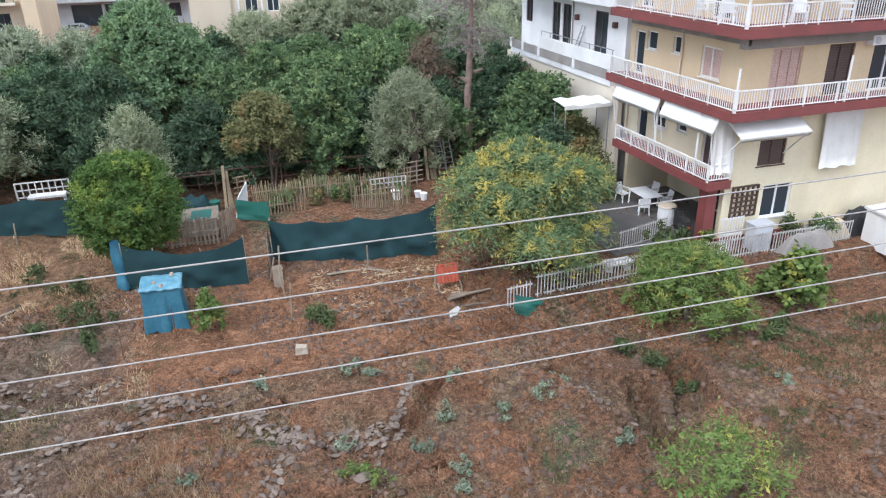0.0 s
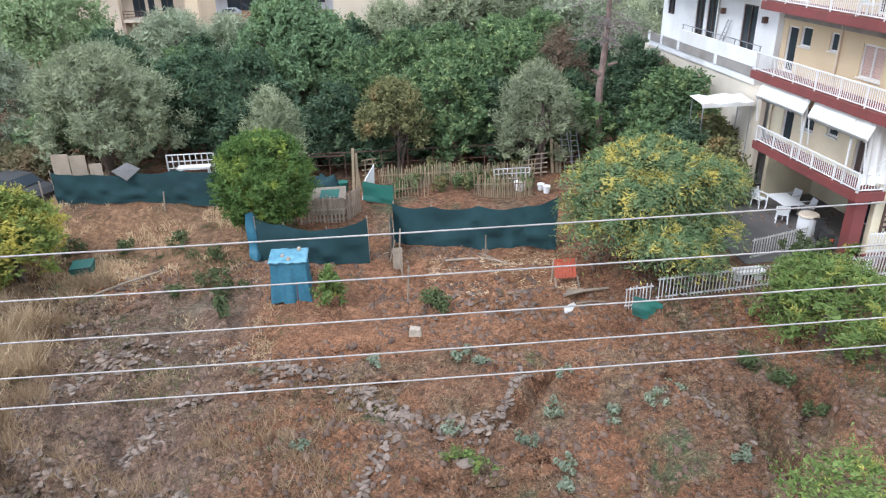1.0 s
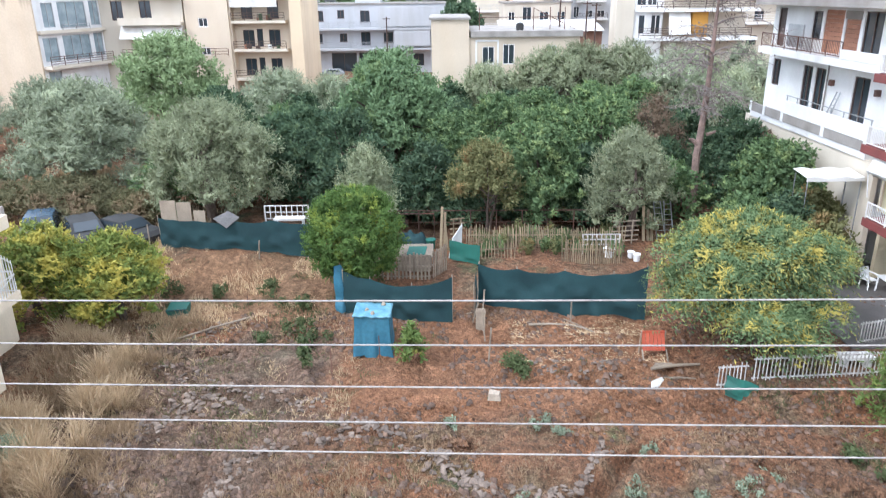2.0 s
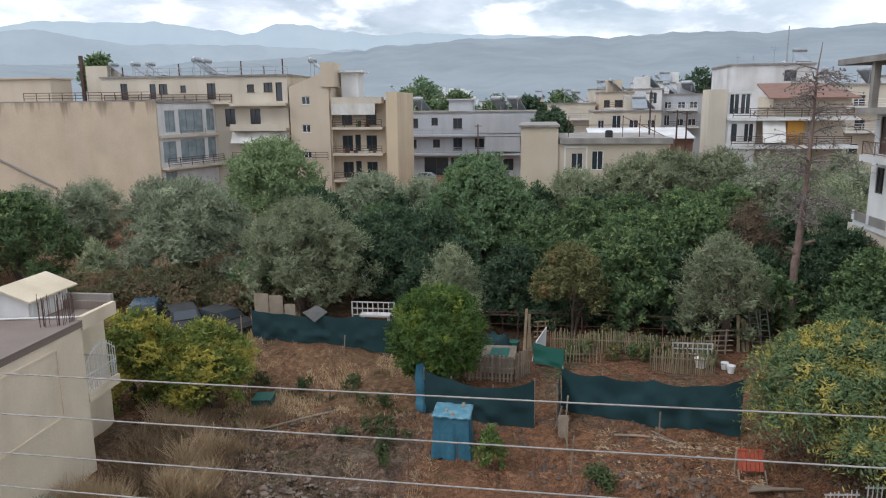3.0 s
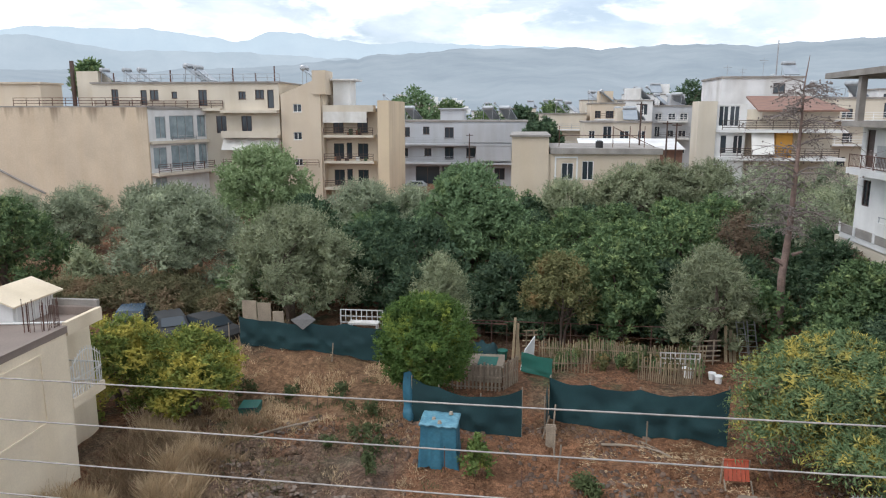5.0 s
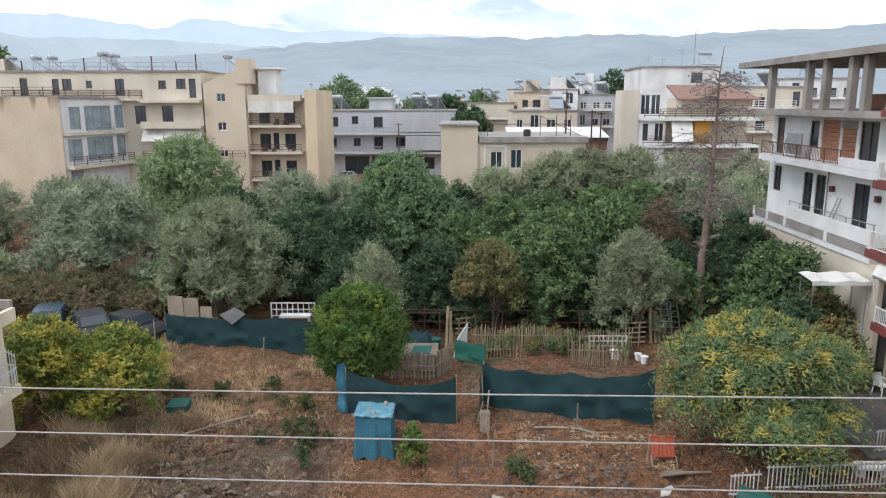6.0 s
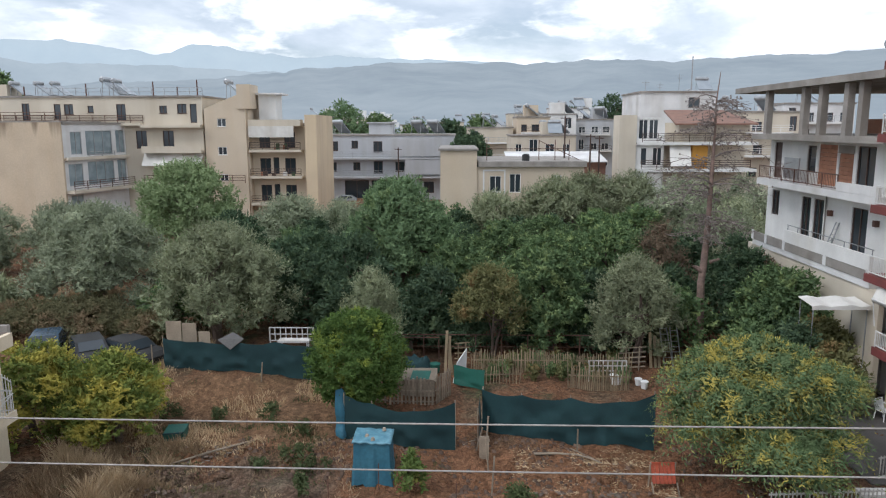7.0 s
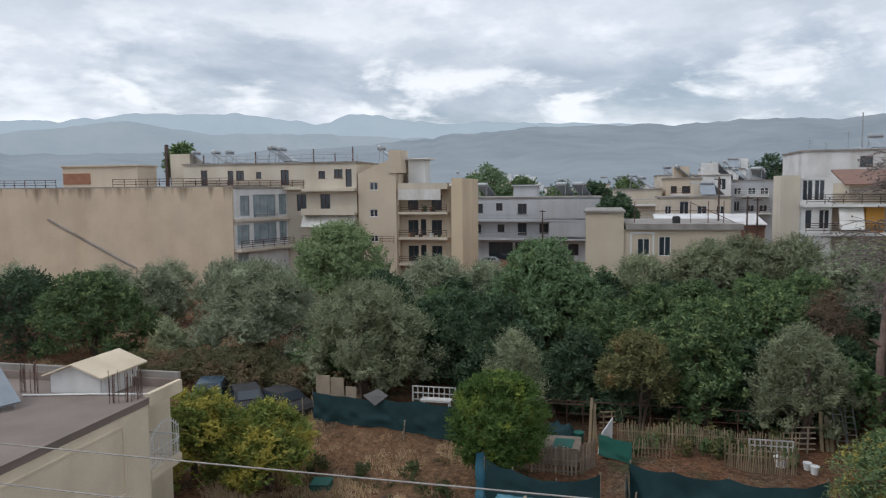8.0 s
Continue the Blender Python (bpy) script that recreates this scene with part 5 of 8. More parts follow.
# ---- the flat-roofed house ----
def pale_house():
    g = gz(-16, 20)
    t = thing("house", "pale rendered flat-roofed house with a small balcony", "house", at=(-20, 18, g))
    # side wall (looks towards +x), with a raised frame of render around a recessed field
    wpart("wall", Solid().box(-16.40, -16.15, 4, 22.9, g - 0.6, 5.72), M["housewall"], t)
    fr = Solid()
    fr.box(-16.15, -16.11, 21.42, 21.50, 2.95, 5.40).box(-16.15, -16.11, 6, 21.42, 5.33, 5.40).box(-16.15, -16.10, 6, 21.42, 2.88, 2.97)
    wpart("render_band", fr, M["housewall"], t)
    boxes("wall", "housewall", t, (-30, -16.40, 22.65, 22.9, g - 0.6, 5.72), (-30, -29.75, 4, 22.65, g - 0.6, 5.72), (-29.75, -16.40, 4, 4.25, g - 0.6, 5.72))
    wpart("roof_slab", Solid().box(-30.2, -16.12, 3.8, 22.95, 5.725, 5.94), M["roofdeck"], t, "dusty brown flat roof")
    wpart("roof_kerb", Solid().box(-16.36, -16.10, 3.8, 22.95, 5.945, 5.985), M["roofdeck"], t, "broken weathered roof edge")
    wpart("canopy_slab", Solid().box(-27, -16.31, 22.96, 24.89, 5.60, 5.80), M["roofdeck"], t)
    wpart("fascia", Solid().box(-16.30, -16.12, 22.96, 25.1, 5.60, 6.10), M["housewall"], t, "pale edge of the overhanging roof slab")
    wpart("parapet", Solid().box(-27, -16.31, 24.9, 25.1, 5.60, 6.12), M["roofdeck"], t)
    wpart("parapet", Solid().box(-30, -16.31, 25.11, 25.3, 5.62, 6.35), M["concrete"], t, "grey concrete parapet")
    b = wpart("balcony", Solid().box(-22, -16.12, 22.91, 24.9, 2.83, 3.05).box(-16.24, -16.12, 22.91, 24.9, 3.06, 3.20), M["housewall"], t, "pale balcony slab")
    # arched white iron railing at the balcony end
    r = Solid()
    n = 13
    for i in range(n):
        u = 23.0 + 1.8 * i / (n - 1)
        h = 3.2 + 0.95 + 0.75 * math.sin(math.pi * (0.12 + 0.76 * i / (n - 1)))
        r.bar((-16.18, u, 3.18), (-16.18, u, h), 0.022)
        if i:
            r.bar((-16.18, pu, ph - 0.12), (-16.18, u, h - 0.12), 0.03)
        pu, ph = u, h
    r.bar((-16.18, 22.95, 3.85), (-16.18, 24.85, 3.85), 0.03)
    r.bar((-16.18, 22.95, 3.30), (-16.18, 24.85, 3.85), 0.025)
    wpart("railing", r, M["white"], b, "white arched wrought iron railing")
    # front railing of the balcony, far side
    balusters(Face("x", 24.9), -21.9, -16.3, 3.06, t, 0.9, 0.2, "white", 0.0, False)
    # roof pipe
    wpart("pipe", Solid().tube([(-21.0, 22.3, 5.99), (-18.5, 22.9, 5.99), (-16.4, 23.3, 5.99)], [0.04] * 3, 6), M["white"], t, "white pipe along the roof")
    # bundles of reinforcing bars
    for cx, cy in ((-16.6, 22.4), (-17.0, 22.15), (-16.45, 22.75), (-20.9, 22.8), (-21.3, 22.8)):
        s = Solid()
        for k in range(7):
            x, y = cx + random.uniform(-0.16, 0.16), cy + random.uniform(-0.12, 0.12)
            s.tube([(x, y, 5.92), (x + random.uniform(-0.04, 0.04), y, 5.94 + random.uniform(0.8, 1.25))], [0.012, 0.012], 5)
        wpart("rebar", s, M["rust"], t, "bundle of bare rusty reinforcing bars")
    # stair hut with a pitched cover, its gable turned to the garden
    h = wpart("stair_hut", Solid().box(-20.35, -18.2, 23.0, 25.25, 5.805, 6.60), M["whitewall"], t, "small white roof hut")
    for side in (-1, 1):
        c = Solid()
        xr, xe = -19.28, -19.28 + side * 1.3
        c.hexa([(xr, 22.8, 7.06), (xe, 22.8, 6.58), (xe, 25.6, 6.58), (xr, 25.6, 7.06), (xr, 22.8, 7.12), (xe, 22.8, 6.64), (xe, 25.6, 6.64), (xr, 25.6, 7.12)])
        wpart("hut_roof", c, M["housewall"], h, "cream sheet roof of the hut")
    wpart("gable", Solid().add([(-20.35, 22.999, 6.601), (-18.2, 22.999, 6.601), (-19.28, 22.999, 7.05), (-20.35, 25.25, 6.601), (-18.2, 25.25, 6.601), (-19.28, 25.25, 7.05)], [(0, 1, 2), (3, 5, 4), (0, 3, 4, 1), (1, 4, 5, 2), (0, 2, 5, 3)]), M["whitewall"], h)
    for k in range(7):
        y = 23.15 + 0.33 * k
        wpart("batten", Solid().box(-18.198, -18.16, y - 0.03, y + 0.03, 5.83, 6.58), M["white"], h)
    wpart("wall", Solid().box(-27, -17.9, 25.31, 26.9, g - 0.5, 5.4), M["housewall"], t)
    solar_heater(-21.3, 20.6, 5.94, 1.05, radians(70))


pale_house()


# ---- buildings along the far street ----
def far_rail(face, u0, u1, z, parent, h=0.9, material="rust", d=0.0, bars=3):
    r = Solid()
    for i in range(bars):
        zz = z + h * (i + 1) / bars
        face.box(r, u0, u1, zz - 0.03, zz + 0.03, d - 0.03, d + 0.03)
    n = max(2, int((u1 - u0) / 1.5))
    for i in range(n + 1):
        u = u0 + (u1 - u0) * i / n
        face.box(r, u - 0.03, u + 0.03, z, z + h, d - 0.025, d + 0.025)
    return wpart("railing", r, M[material], parent)


def windows_in(face, holes, t, frame="white", fill="glass", glazing="glass"):
    for a, b, c, d in holes:
        window(face, a, b, c, d, t, frame, 2 if b - a > 0.8 else 1, fill, "balcony_door" if d - c > 1.7 else "window", d - c < 1.7, glazing)


def shell(t, x0, x1, y0, y1, z0, z1, m, holes, roof="concrete", label=""):
    """Four walls and a roof; the side towards the garden has openings."""
    f = Face("x", y0)
    wall(f, x0, x1, z0, z1, holes, m, t, 0.25, label)
    for box in ((x0, x0 + 0.25, y0 + 0.25, y1), (x1 - 0.25, x1, y0 + 0.25, y1), (x0 + 0.25, x1 - 0.25, y1 - 0.25, y1)):
        wpart("wall", Solid().box(*box, z0, z1), M[m], t)
    wpart("roof_slab", Solid().box(x0 - 0.15, x1 + 0.15, y0 - 0.15, y1 + 0.15, z1 + 0.002, z1 + 0.22), M[roof], t)
    return f


def far_street():
    # blank gable wall at the street's end
    t = thing("apartment_building", "building with a blank stained beige side wall", "building", at=(-60, 82, gz(-60, 80)))
    wpart("wall", Solid().box(-95, -41.55, 76, 76.3, 0.5, 14.05), M["gable"], t, "windowless stained beige side wall")
    boxes("wall", "beige", t, (-95, -94.7, 76.3, 90, 0.5, 14.0))
    wpart("roof_slab", Solid().box(-95, -41.5, 76.02, 90, 14.055, 14.2), M["concrete"], t)
    wpart("roof_box", Solid().box(-67.5, -56.6, 80, 84, 14.2, 16.8).box(-67.7, -56.4, 79.8, 84.2, 16.81, 17.0), M["beige"], t, "beige rooftop room")
    wpart("roof_box", Solid().box(-67.4, -63.4, 79.95, 79.998, 14.6, 16.0), M["brick"], t)
    far_rail(Face("x", 76.4), -94, -65.5, 14.2, t, 0.9)
    far_rail(Face("x", 76.4), -57.5, -41.7, 14.2, t, 0.9)
    wpart("pipe", Solid().tube([(-66.5, 75.9, 10.3), (-54.4, 75.9, 4.4)], [0.13, 0.13], 8), M["concrete"], t, "sloping brown pipe on the wall")
    # glazed side of the same building, running back from the blank wall
    f = Slant((-41.56, 76.32), (-38.75, 84.9))
    h = [(1.0, 2.5, 10.6, 13.05), (3.1, 6.9, 10.45, 13.15), (7.5, 8.85, 10.6, 13.2), (0.45, 2.4, 7.2, 9.6), (3.1, 6.95, 7.2, 9.75), (7.5, 8.85, 7.3, 9.8), (0.5, 2.2, 4.3, 6.2)]
    wall(f, 0.0, 9.0, 0.5, 13.85, h, "whitewall", t, 0.25, "white rendered side with large glazed openings")
    for a, b, c, d in h:
        window(f, a, b, c, d, t, "metal", 3 if b - a > 3 else 2, "glass", "window", False, "curtain")
    wpart("roof_slab", Solid().hexa([(x, y, z) for z in (13.86, 14.05) for x, y in ((-41.9, 76.35), (-41.4, 76.35), (-38.6, 84.9), (-41.9, 84.9))]), M["concrete"], t)
    for z, out in ((10.0, 0.45), (6.45, 1.1)):
        wpart("ledge", f.box(Solid(), 0.0, 9.0, z, z + 0.32, 0.004, out), M["cream"], t, "stained cream balcony ledge")
    far_rail(f, 0.1, 9.0, 6.78, t, 0.95, "rust", 1.0, 4)
    far_rail(f, 3.1, 6.9, 10.33, t, 0.5, "metal", 0.3, 2)
    # long cream block behind with roof terrace
    t = thing("apartment_building", "long cream block of flats with balconies and solar heaters", "apartment building", at=(-40, 90, gz(-40, 88)))
    h = [(-50.8, -49.9, 14.3, 16.3), (-47.0, -46.2, 14.4, 16.2), (-45.8, -44.7, 15.0, 16.2), (-39.6, -38.5, 14.3, 16.2), (-32.4, -31.3, 15.1, 16.2), (-30.9, -30.1, 14.0, 16.2), (-34.5, -33.6, 15.1, 16.0), (-43.0, -42.3, 15.2, 16.0),
         (-34.3, -33.0, 11.0, 13.1), (-37.5, -36.2, 11.0, 13.1), (-34.2, -33.0, 7.2, 9.3), (-32.5, -31.2, 7.2, 9.3)]
    f = shell(t, -53.3, -29.45, 85, 97, 0.5, 16.95, "cream", h)
    windows_in(f, h, t, "darkbrown")
    wpart("ledge", Solid().box(-36.5, -29.46, 84.0, 84.995, 13.45, 13.8), M["cream"], t)
    wpart("ledge", Solid().box(-36.5, -29.46, 84.0, 84.995, 10.5, 10.8), M["cream"], t)
    wpart("parapet", Solid().box(-36.5, -29.46, 83.9, 83.99, 10.5, 11.3), M["cream"], t)
    wpart("awning", Solid().hexa([(-36.6, 83.9, 9.0), (-29.6, 83.9, 9.0), (-29.6, 84.9, 10.4), (-36.6, 84.9, 10.4), (-36.6, 83.9, 9.06), (-29.6, 83.9, 9.06), (-29.6, 84.9, 10.46), (-36.6, 84.9, 10.46)]), M["canvas"], t, "long pale canvas awning")
    wpart("ledge", Solid().box(-36.5, -29.46, 84.0, 84.995, 6.7, 7.0), M["cream"], t)
    far_rail(Face("x", 84.1), -36.5, -24.5, 7.0, t, 0.9)
    far_rail(Face("x", 84.9), -53, -36.5, 14.0, t, 0.9)
    wpart("ledge", Solid().box(-53.3, -36.6, 84.2, 84.995, 13.7, 13.99), M["cream"], t)
    far_rail(Face("x", 85.5), -49, -29.5, 17.17, t, 0.9, "metal", 0, 2)
    for x, size in ((-52.6, 1.0), (-49.6, 1.0), (-47.6, 1.0), (-41.2, 1.25), (-40.0, 1.15)):
        solar_heater(x, 88, 17.17, size, radians(90))
    for x, tall in ((-51.5, 1.2), (-44.0, 1.5), (-35.9, 1.7), (-33.0, 1.1), (-30.6, 1.9)):
        wpart("roof_pipe", Solid().tube([(x, 87, 17.1), (x, 87, 17.17 + tall)], [0.09, 0.08], 7), M["rust"], t, "rusty vent pipe on the roof")
    wpart("roof_hut", Solid().box(-56.5, -53.6, 87, 90, 0.5, 18.6), M["cream"], t, "cream stair tower")
    wpart("chimney", Solid().box(-57.3, -56.95, 87, 87.4, 14, 19.9), M["darkbrown"], t, "dark tall chimney")
    # gabled stair block
    t = thing("apartment_building", "beige flats with a sloping gable and stacked balconies", "apartment building", at=(-22, 90, gz(-22, 88)))
    f = Face("x", 84.8)
    h = [(-27.7, -26.65, 13.55, 14.5), (-27.75, -26.7, 10.25, 11.2), (-27.7, -26.7, 7.2, 8.0)]
    wall(f, -29.2, -24.3, 0.5, 15.6, h, "beige", t)
    windows_in(f, h, t)
    s = Solid()
    s.hexa([(-29.2, 84.8, 15.6), (-24.3, 84.8, 15.6), (-24.3, 96, 15.6), (-29.2, 96, 15.6), (-29.2, 84.8, 15.62), (-24.3, 84.8, 17.6), (-24.3, 96, 17.6), (-29.2, 96, 15.62)])
    wpart("gable", s, M["beige"], t, "sloping beige gable")
    solar_heater(-26.6, 89, 17.0, 1.2, radians(90))
    wpart("chimney_wall", Solid().box(-25.2, -23.6, 84.6, 88, 15.61, 18.4), M["beige"], t)
    wpart("roof_hut", Solid().box(-23.3, -21.2, 87, 90, 14.1, 17.3).box(-23.5, -20.4, 86.5, 90.2, 17.31, 17.5), M["white"], t, "white roof hut with flat canopy")
    h = []
    for z in (11.0, 7.9, 4.7):
        h += [(-23.2, -21.9, z, z + 1.9), (-20.2, -18.9, z, z + 1.9)]
        if z < 10:
            h.append((-21.6, -20.9, z, z + 2.0))
    f = Face("x", 86.2)
    wall(f, -24.05, -17.4, 0.5, 13.6, h, "beige", t)
    windows_in(f, h, t, "darkbrown")
    for z in (13.6, 10.55, 7.45, 4.25):
        wpart("balcony_slab", Solid().box(-24.05, -17.9, 84.7, 86.19, z, z + (0.75 if z > 13 else 0.3)), M["cream"], t)
        if z < 13:
            far_rail(Face("x", 84.75), -24.0, -18.0, z + 0.3, t, 0.85, "darkbrown")
    wpart("awning", Solid().box(-24.0, -18.7, 84.6, 84.68, 12.3, 13.6), M["canvas"], t, "white canvas balcony blind")
    wpart("pillar", Solid().box(-17.35, -16.0, 84.5, 96, 0.5, 14.9), M["sand"], t, "sand-yellow rendered end wall")
    boxes("wall", "beige", t, (-24.3, -24.06, 85.05, 96, 0.5, 15.55), (-29.2, -28.95, 85.05, 96, 0.5, 15.58), (-28.95, -17.36, 95.75, 96, 0.5, 13.6))
    wpart("roof_slab", Solid().box(-24.0, -17.36, 86.2, 96, 13.61, 14.0), M["concrete"], t)
    # clutter on its balconies
    for i in range(12):
        x, z = random.uniform(-23.6, -18.4), random.choice((10.86, 7.76, 4.56))
        w = random.uniform(0.2, 0.45)
        wpart("balcony_clutter", Solid().box(x, x + w, 85.1, 85.5, z, z + random.uniform(0.3, 0.9)), M[random.choice(("white", "darkbrown", "brick", "orchard_dark"))], t)
    # grey block
    t = thing("apartment_building", "low grey block of flats with long balconies", "apartment building", at=(-10, 118, gz(-10, 114)))
    h = [(-19.3, -17.9, 9.8, 11.25), (-15.8, -14.8, 10.2, 11.35), (-12.4, -11.0, 9.6, 11.25), (-19.3, -18.2, 6.6, 8.0), (-12.4, -11.0, 6.2, 8.2), (-9.0, -7.6, 6.6, 8.1), (-15.6, -14.5, 6.8, 8.0), (-17.0, -13.2, 1.6, 5.2), (-12.8, -9.6, 1.6, 5.2), (-7.8, -6.6, 3.2, 5.0), (-4.6, -3.0, 3.2, 5.0)]
    f = shell(t, -20.3, 0.3, 112, 124, 0.5, 12.1, "grey", h)
    windows_in(f, h, t, "darkbrown")
    for z in (8.5, 5.6):
        wpart("balcony_slab", Solid().box(-20.3, 0.3, 110.7, 111.995, z, z + 0.28), M["grey"], t)
        far_rail(Face("x", 110.8), -20.2, 0.2, z + 0.28, t, 0.9, "metal", 0, 4)
    wpart("balcony_screen", Solid().box(-9.6, 0.1, 110.7, 110.76, 9.0, 11.9), M["grey"], t, "grey balcony blinds")
    wpart("balcony_screen", Solid().box(-7.4, -2.0, 110.65, 110.72, 6.2, 8.4), M["grey"], t, "grey balcony blinds")
    wpart("roof_box", Solid().box(-13.3, -9.5, 114, 118, 12.3, 14.0).box(-13.6, -9.2, 113.7, 118.3, 14.01, 14.2), M["grey"], t)
    for x in (-17.9, -5.4, -2.8):
        solar_heater(x, 115, 12.32, 1.2, radians(150))
    # low beige workshop with a white window
    t = thing("workshop", "low beige rendered workshop with white framed windows", "building", at=(6, 76, gz(6, 72)))
    h = [(3.6, 4.75, 7.15, 8.75), (5.55, 6.65, 7.1, 8.95), (9.7, 10.6, 7.9, 8.8)]
    f = Face("x", 70)
    wall(f, 2.35, 12.8, 0.5, 9.6, h, "beige", t)
    windows_in(f, h, t)
    wpart("trim", Solid().box(2.95, 3.1, 69.95, 69.998, 7.0, 9.2).box(5.0, 5.15, 69.95, 69.998, 7.0, 9.2).box(2.95, 5.15, 69.94, 69.997, 9.2, 9.35), M["white"], t)
    wpart("wall", Solid().box(-1.2, 2.35, 69.8, 82, 0.5, 11.2), M["beige"], t, "higher beige block of the workshop")
    wpart("roof_slab", Solid().box(-1.4, 2.5, 69.6, 82.2, 11.21, 11.4), M["concrete"], t)
    wpart("roof_slab", Solid().box(2.51, 13.0, 69.7, 82, 9.61, 10.15), M["concrete"], t, "grey-brown flat roof edge")
    wpart("wall", Solid().box(12.55, 12.8, 70.25, 82, 0.5, 9.6), M["beige"], t)
    wpart("water_tank", Solid().tube([(7.2, 71, 10.16), (7.2, 71, 10.75), (7.2, 71, 10.85)], [0.36, 0.36, 0.2], 12), M["rubber"], t, "black plastic water tank")
    pr = Solid()
    for x in (3.4, 8.6, 10.2, 11.6):
        pr.bar((x, 72, 10.1), (x, 72, 12.2), 0.07)
    pr.bar((3.4, 72, 11.3), (11.6, 72, 11.3), 0.06).bar((8.6, 72, 12.1), (12.6, 72, 10.2), 0.06)
    wpart("pergola_frame", pr, M["rust"], t, "rusty pergola frame on the roof")
    # white sheet roofs behind it
    t = thing("shed", "long low shed with a white sheet roof", "shed", at=(13, 84, gz(13, 84)))
    wpart("wall", Solid().box(6.5, 17.6, 83, 89, 0.5, 9.4), M["terracotta"], t, "dull red shed wall")
    wpart("roof", Solid().hexa([(6.3, 82.6, 9.41), (17.8, 82.6, 9.41), (17.8, 89, 10.35), (6.3, 89, 10.35), (6.3, 82.6, 9.5), (17.8, 82.6, 9.5), (17.8, 89, 10.45), (6.3, 89, 10.45)]), M["whitewall"], t, "white corrugated roof")
    # flats with orange walls and balconies
    t = thing("apartment_building", "cream and orange flats with glazed balconies", "apartment building", at=(25, 84, gz(25, 80)))
    wpart("wall", Solid().box(17.9, 19.75, 78, 81, 0.5, 14.65), M["cream"], t, "blank cream stair wall")
    h = [(20.0, 21.0, 12.1, 14.2), (21.1, 22.1, 12.1, 14.2), (20.3, 21.0, 9.3, 11.2), (21.6, 22.6, 9.3, 11.2)]
    f = Face("x", 78.2)
    wall(f, 19.76, 22.8, 0.5, 14.4, h, "white", t)
    windows_in(f, h, t)
    wpart("wall", Solid().box(22.81, 32, 79.6, 90, 0.5, 12.8), M["cream"], t)
    for z in (11.5, 8.7):
        wpart("balcony_slab", Solid().hexa([(19.8, 76.6, z), (27.2, 76.0, z), (32, 76.0, z), (32, 79.59, z), (19.8, 76.6, z + 0.3), (27.2, 76.0, z + 0.3), (32, 76.0, z + 0.3), (32, 79.59, z + 0.3)]), M["white"], t)
        wpart("balcony_slab", Solid().box(19.8, 31.9, 78.0, 79.58, z + 0.01, z + 0.29), M["white"], t)
        far_rail(Face("x", 76.5), 20.0, 31.5, z + 0.3, t, 0.9, "darkbrown", 0, 4)
    wpart("wall", Solid().box(25.4, 27.0, 76.7, 79.5, 9.0, 11.5), M["orange"], t, "orange rendered wall")
    wpart("roller_blind", Solid().hexa([(22.8, 75.6, 9.3), (25.0, 75.6, 9.3), (25.2, 76.9, 11.4), (23.0, 76.9, 11.4), (22.8, 75.55, 9.35), (25.0, 75.55, 9.35), (25.2, 76.85, 11.45), (23.0, 76.85, 11.45)]), M["canvas"], t, "sun-bleached cream balcony blind")
    wpart("tiled_roof", Solid().hexa([(23.6, 77.2, 13.6), (32.4, 77.2, 13.6), (32.4, 88, 15.2), (25.4, 88, 15.2), (23.6, 77.2, 13.75), (32.4, 77.2, 13.75), (32.4, 88, 15.4), (25.4, 88, 15.4)]), M["terracotta"], t, "low terracotta tiled roof")
    wpart("attic_wall", Solid().box(24.4, 32, 78.5, 87, 12.81, 13.85), M["cream"], t)
    t2 = thing("apartment_building", "pale cream rooftop storey with antennas", "apartment building", at=(27, 96, gz(27, 95)))
    f = shell(t2, 23.6, 33, 92, 102, 0.5, 17.6, "whitewall", [(29.6, 31.0, 15.8, 17.0)])
    windows_in(f, [(29.6, 31.0, 15.8, 17.0)], t2, "darkbrown")
    solar_heater(32, 94, 17.83, 1.0, radians(0))
    for i, (x, z) in enumerate(((24.4, 19.2), (26.2, 18.9), (28.6, 20.0))):
        an = thing("antenna", "thin television antenna on a roof", "antenna", "roof antennas", at=(x, 93, 17.82))
        part("mast", Solid().tube([(0, 0, -0.02), (0, 0, z - 17.8)], [0.035, 0.03], 6), M["metal"], an)
        part("aerial", Solid().bar((-0.5, 0, z - 18.1), (0.5, 0, z - 18.1), 0.04).bar((-0.3, 0, z - 18.4), (0.3, 0, z - 18.4), 0.04), M["metal"], an)
    a = thing("antenna_mast", "thin lattice radio mast behind the roofs", "mast", at=(110, 340, gz(110, 340)))
    wpart("mast", Solid().tube([(110, 340, 0), (110, 340, 45)], [0.5, 0.25], 5), M["metal"], a)


far_street()


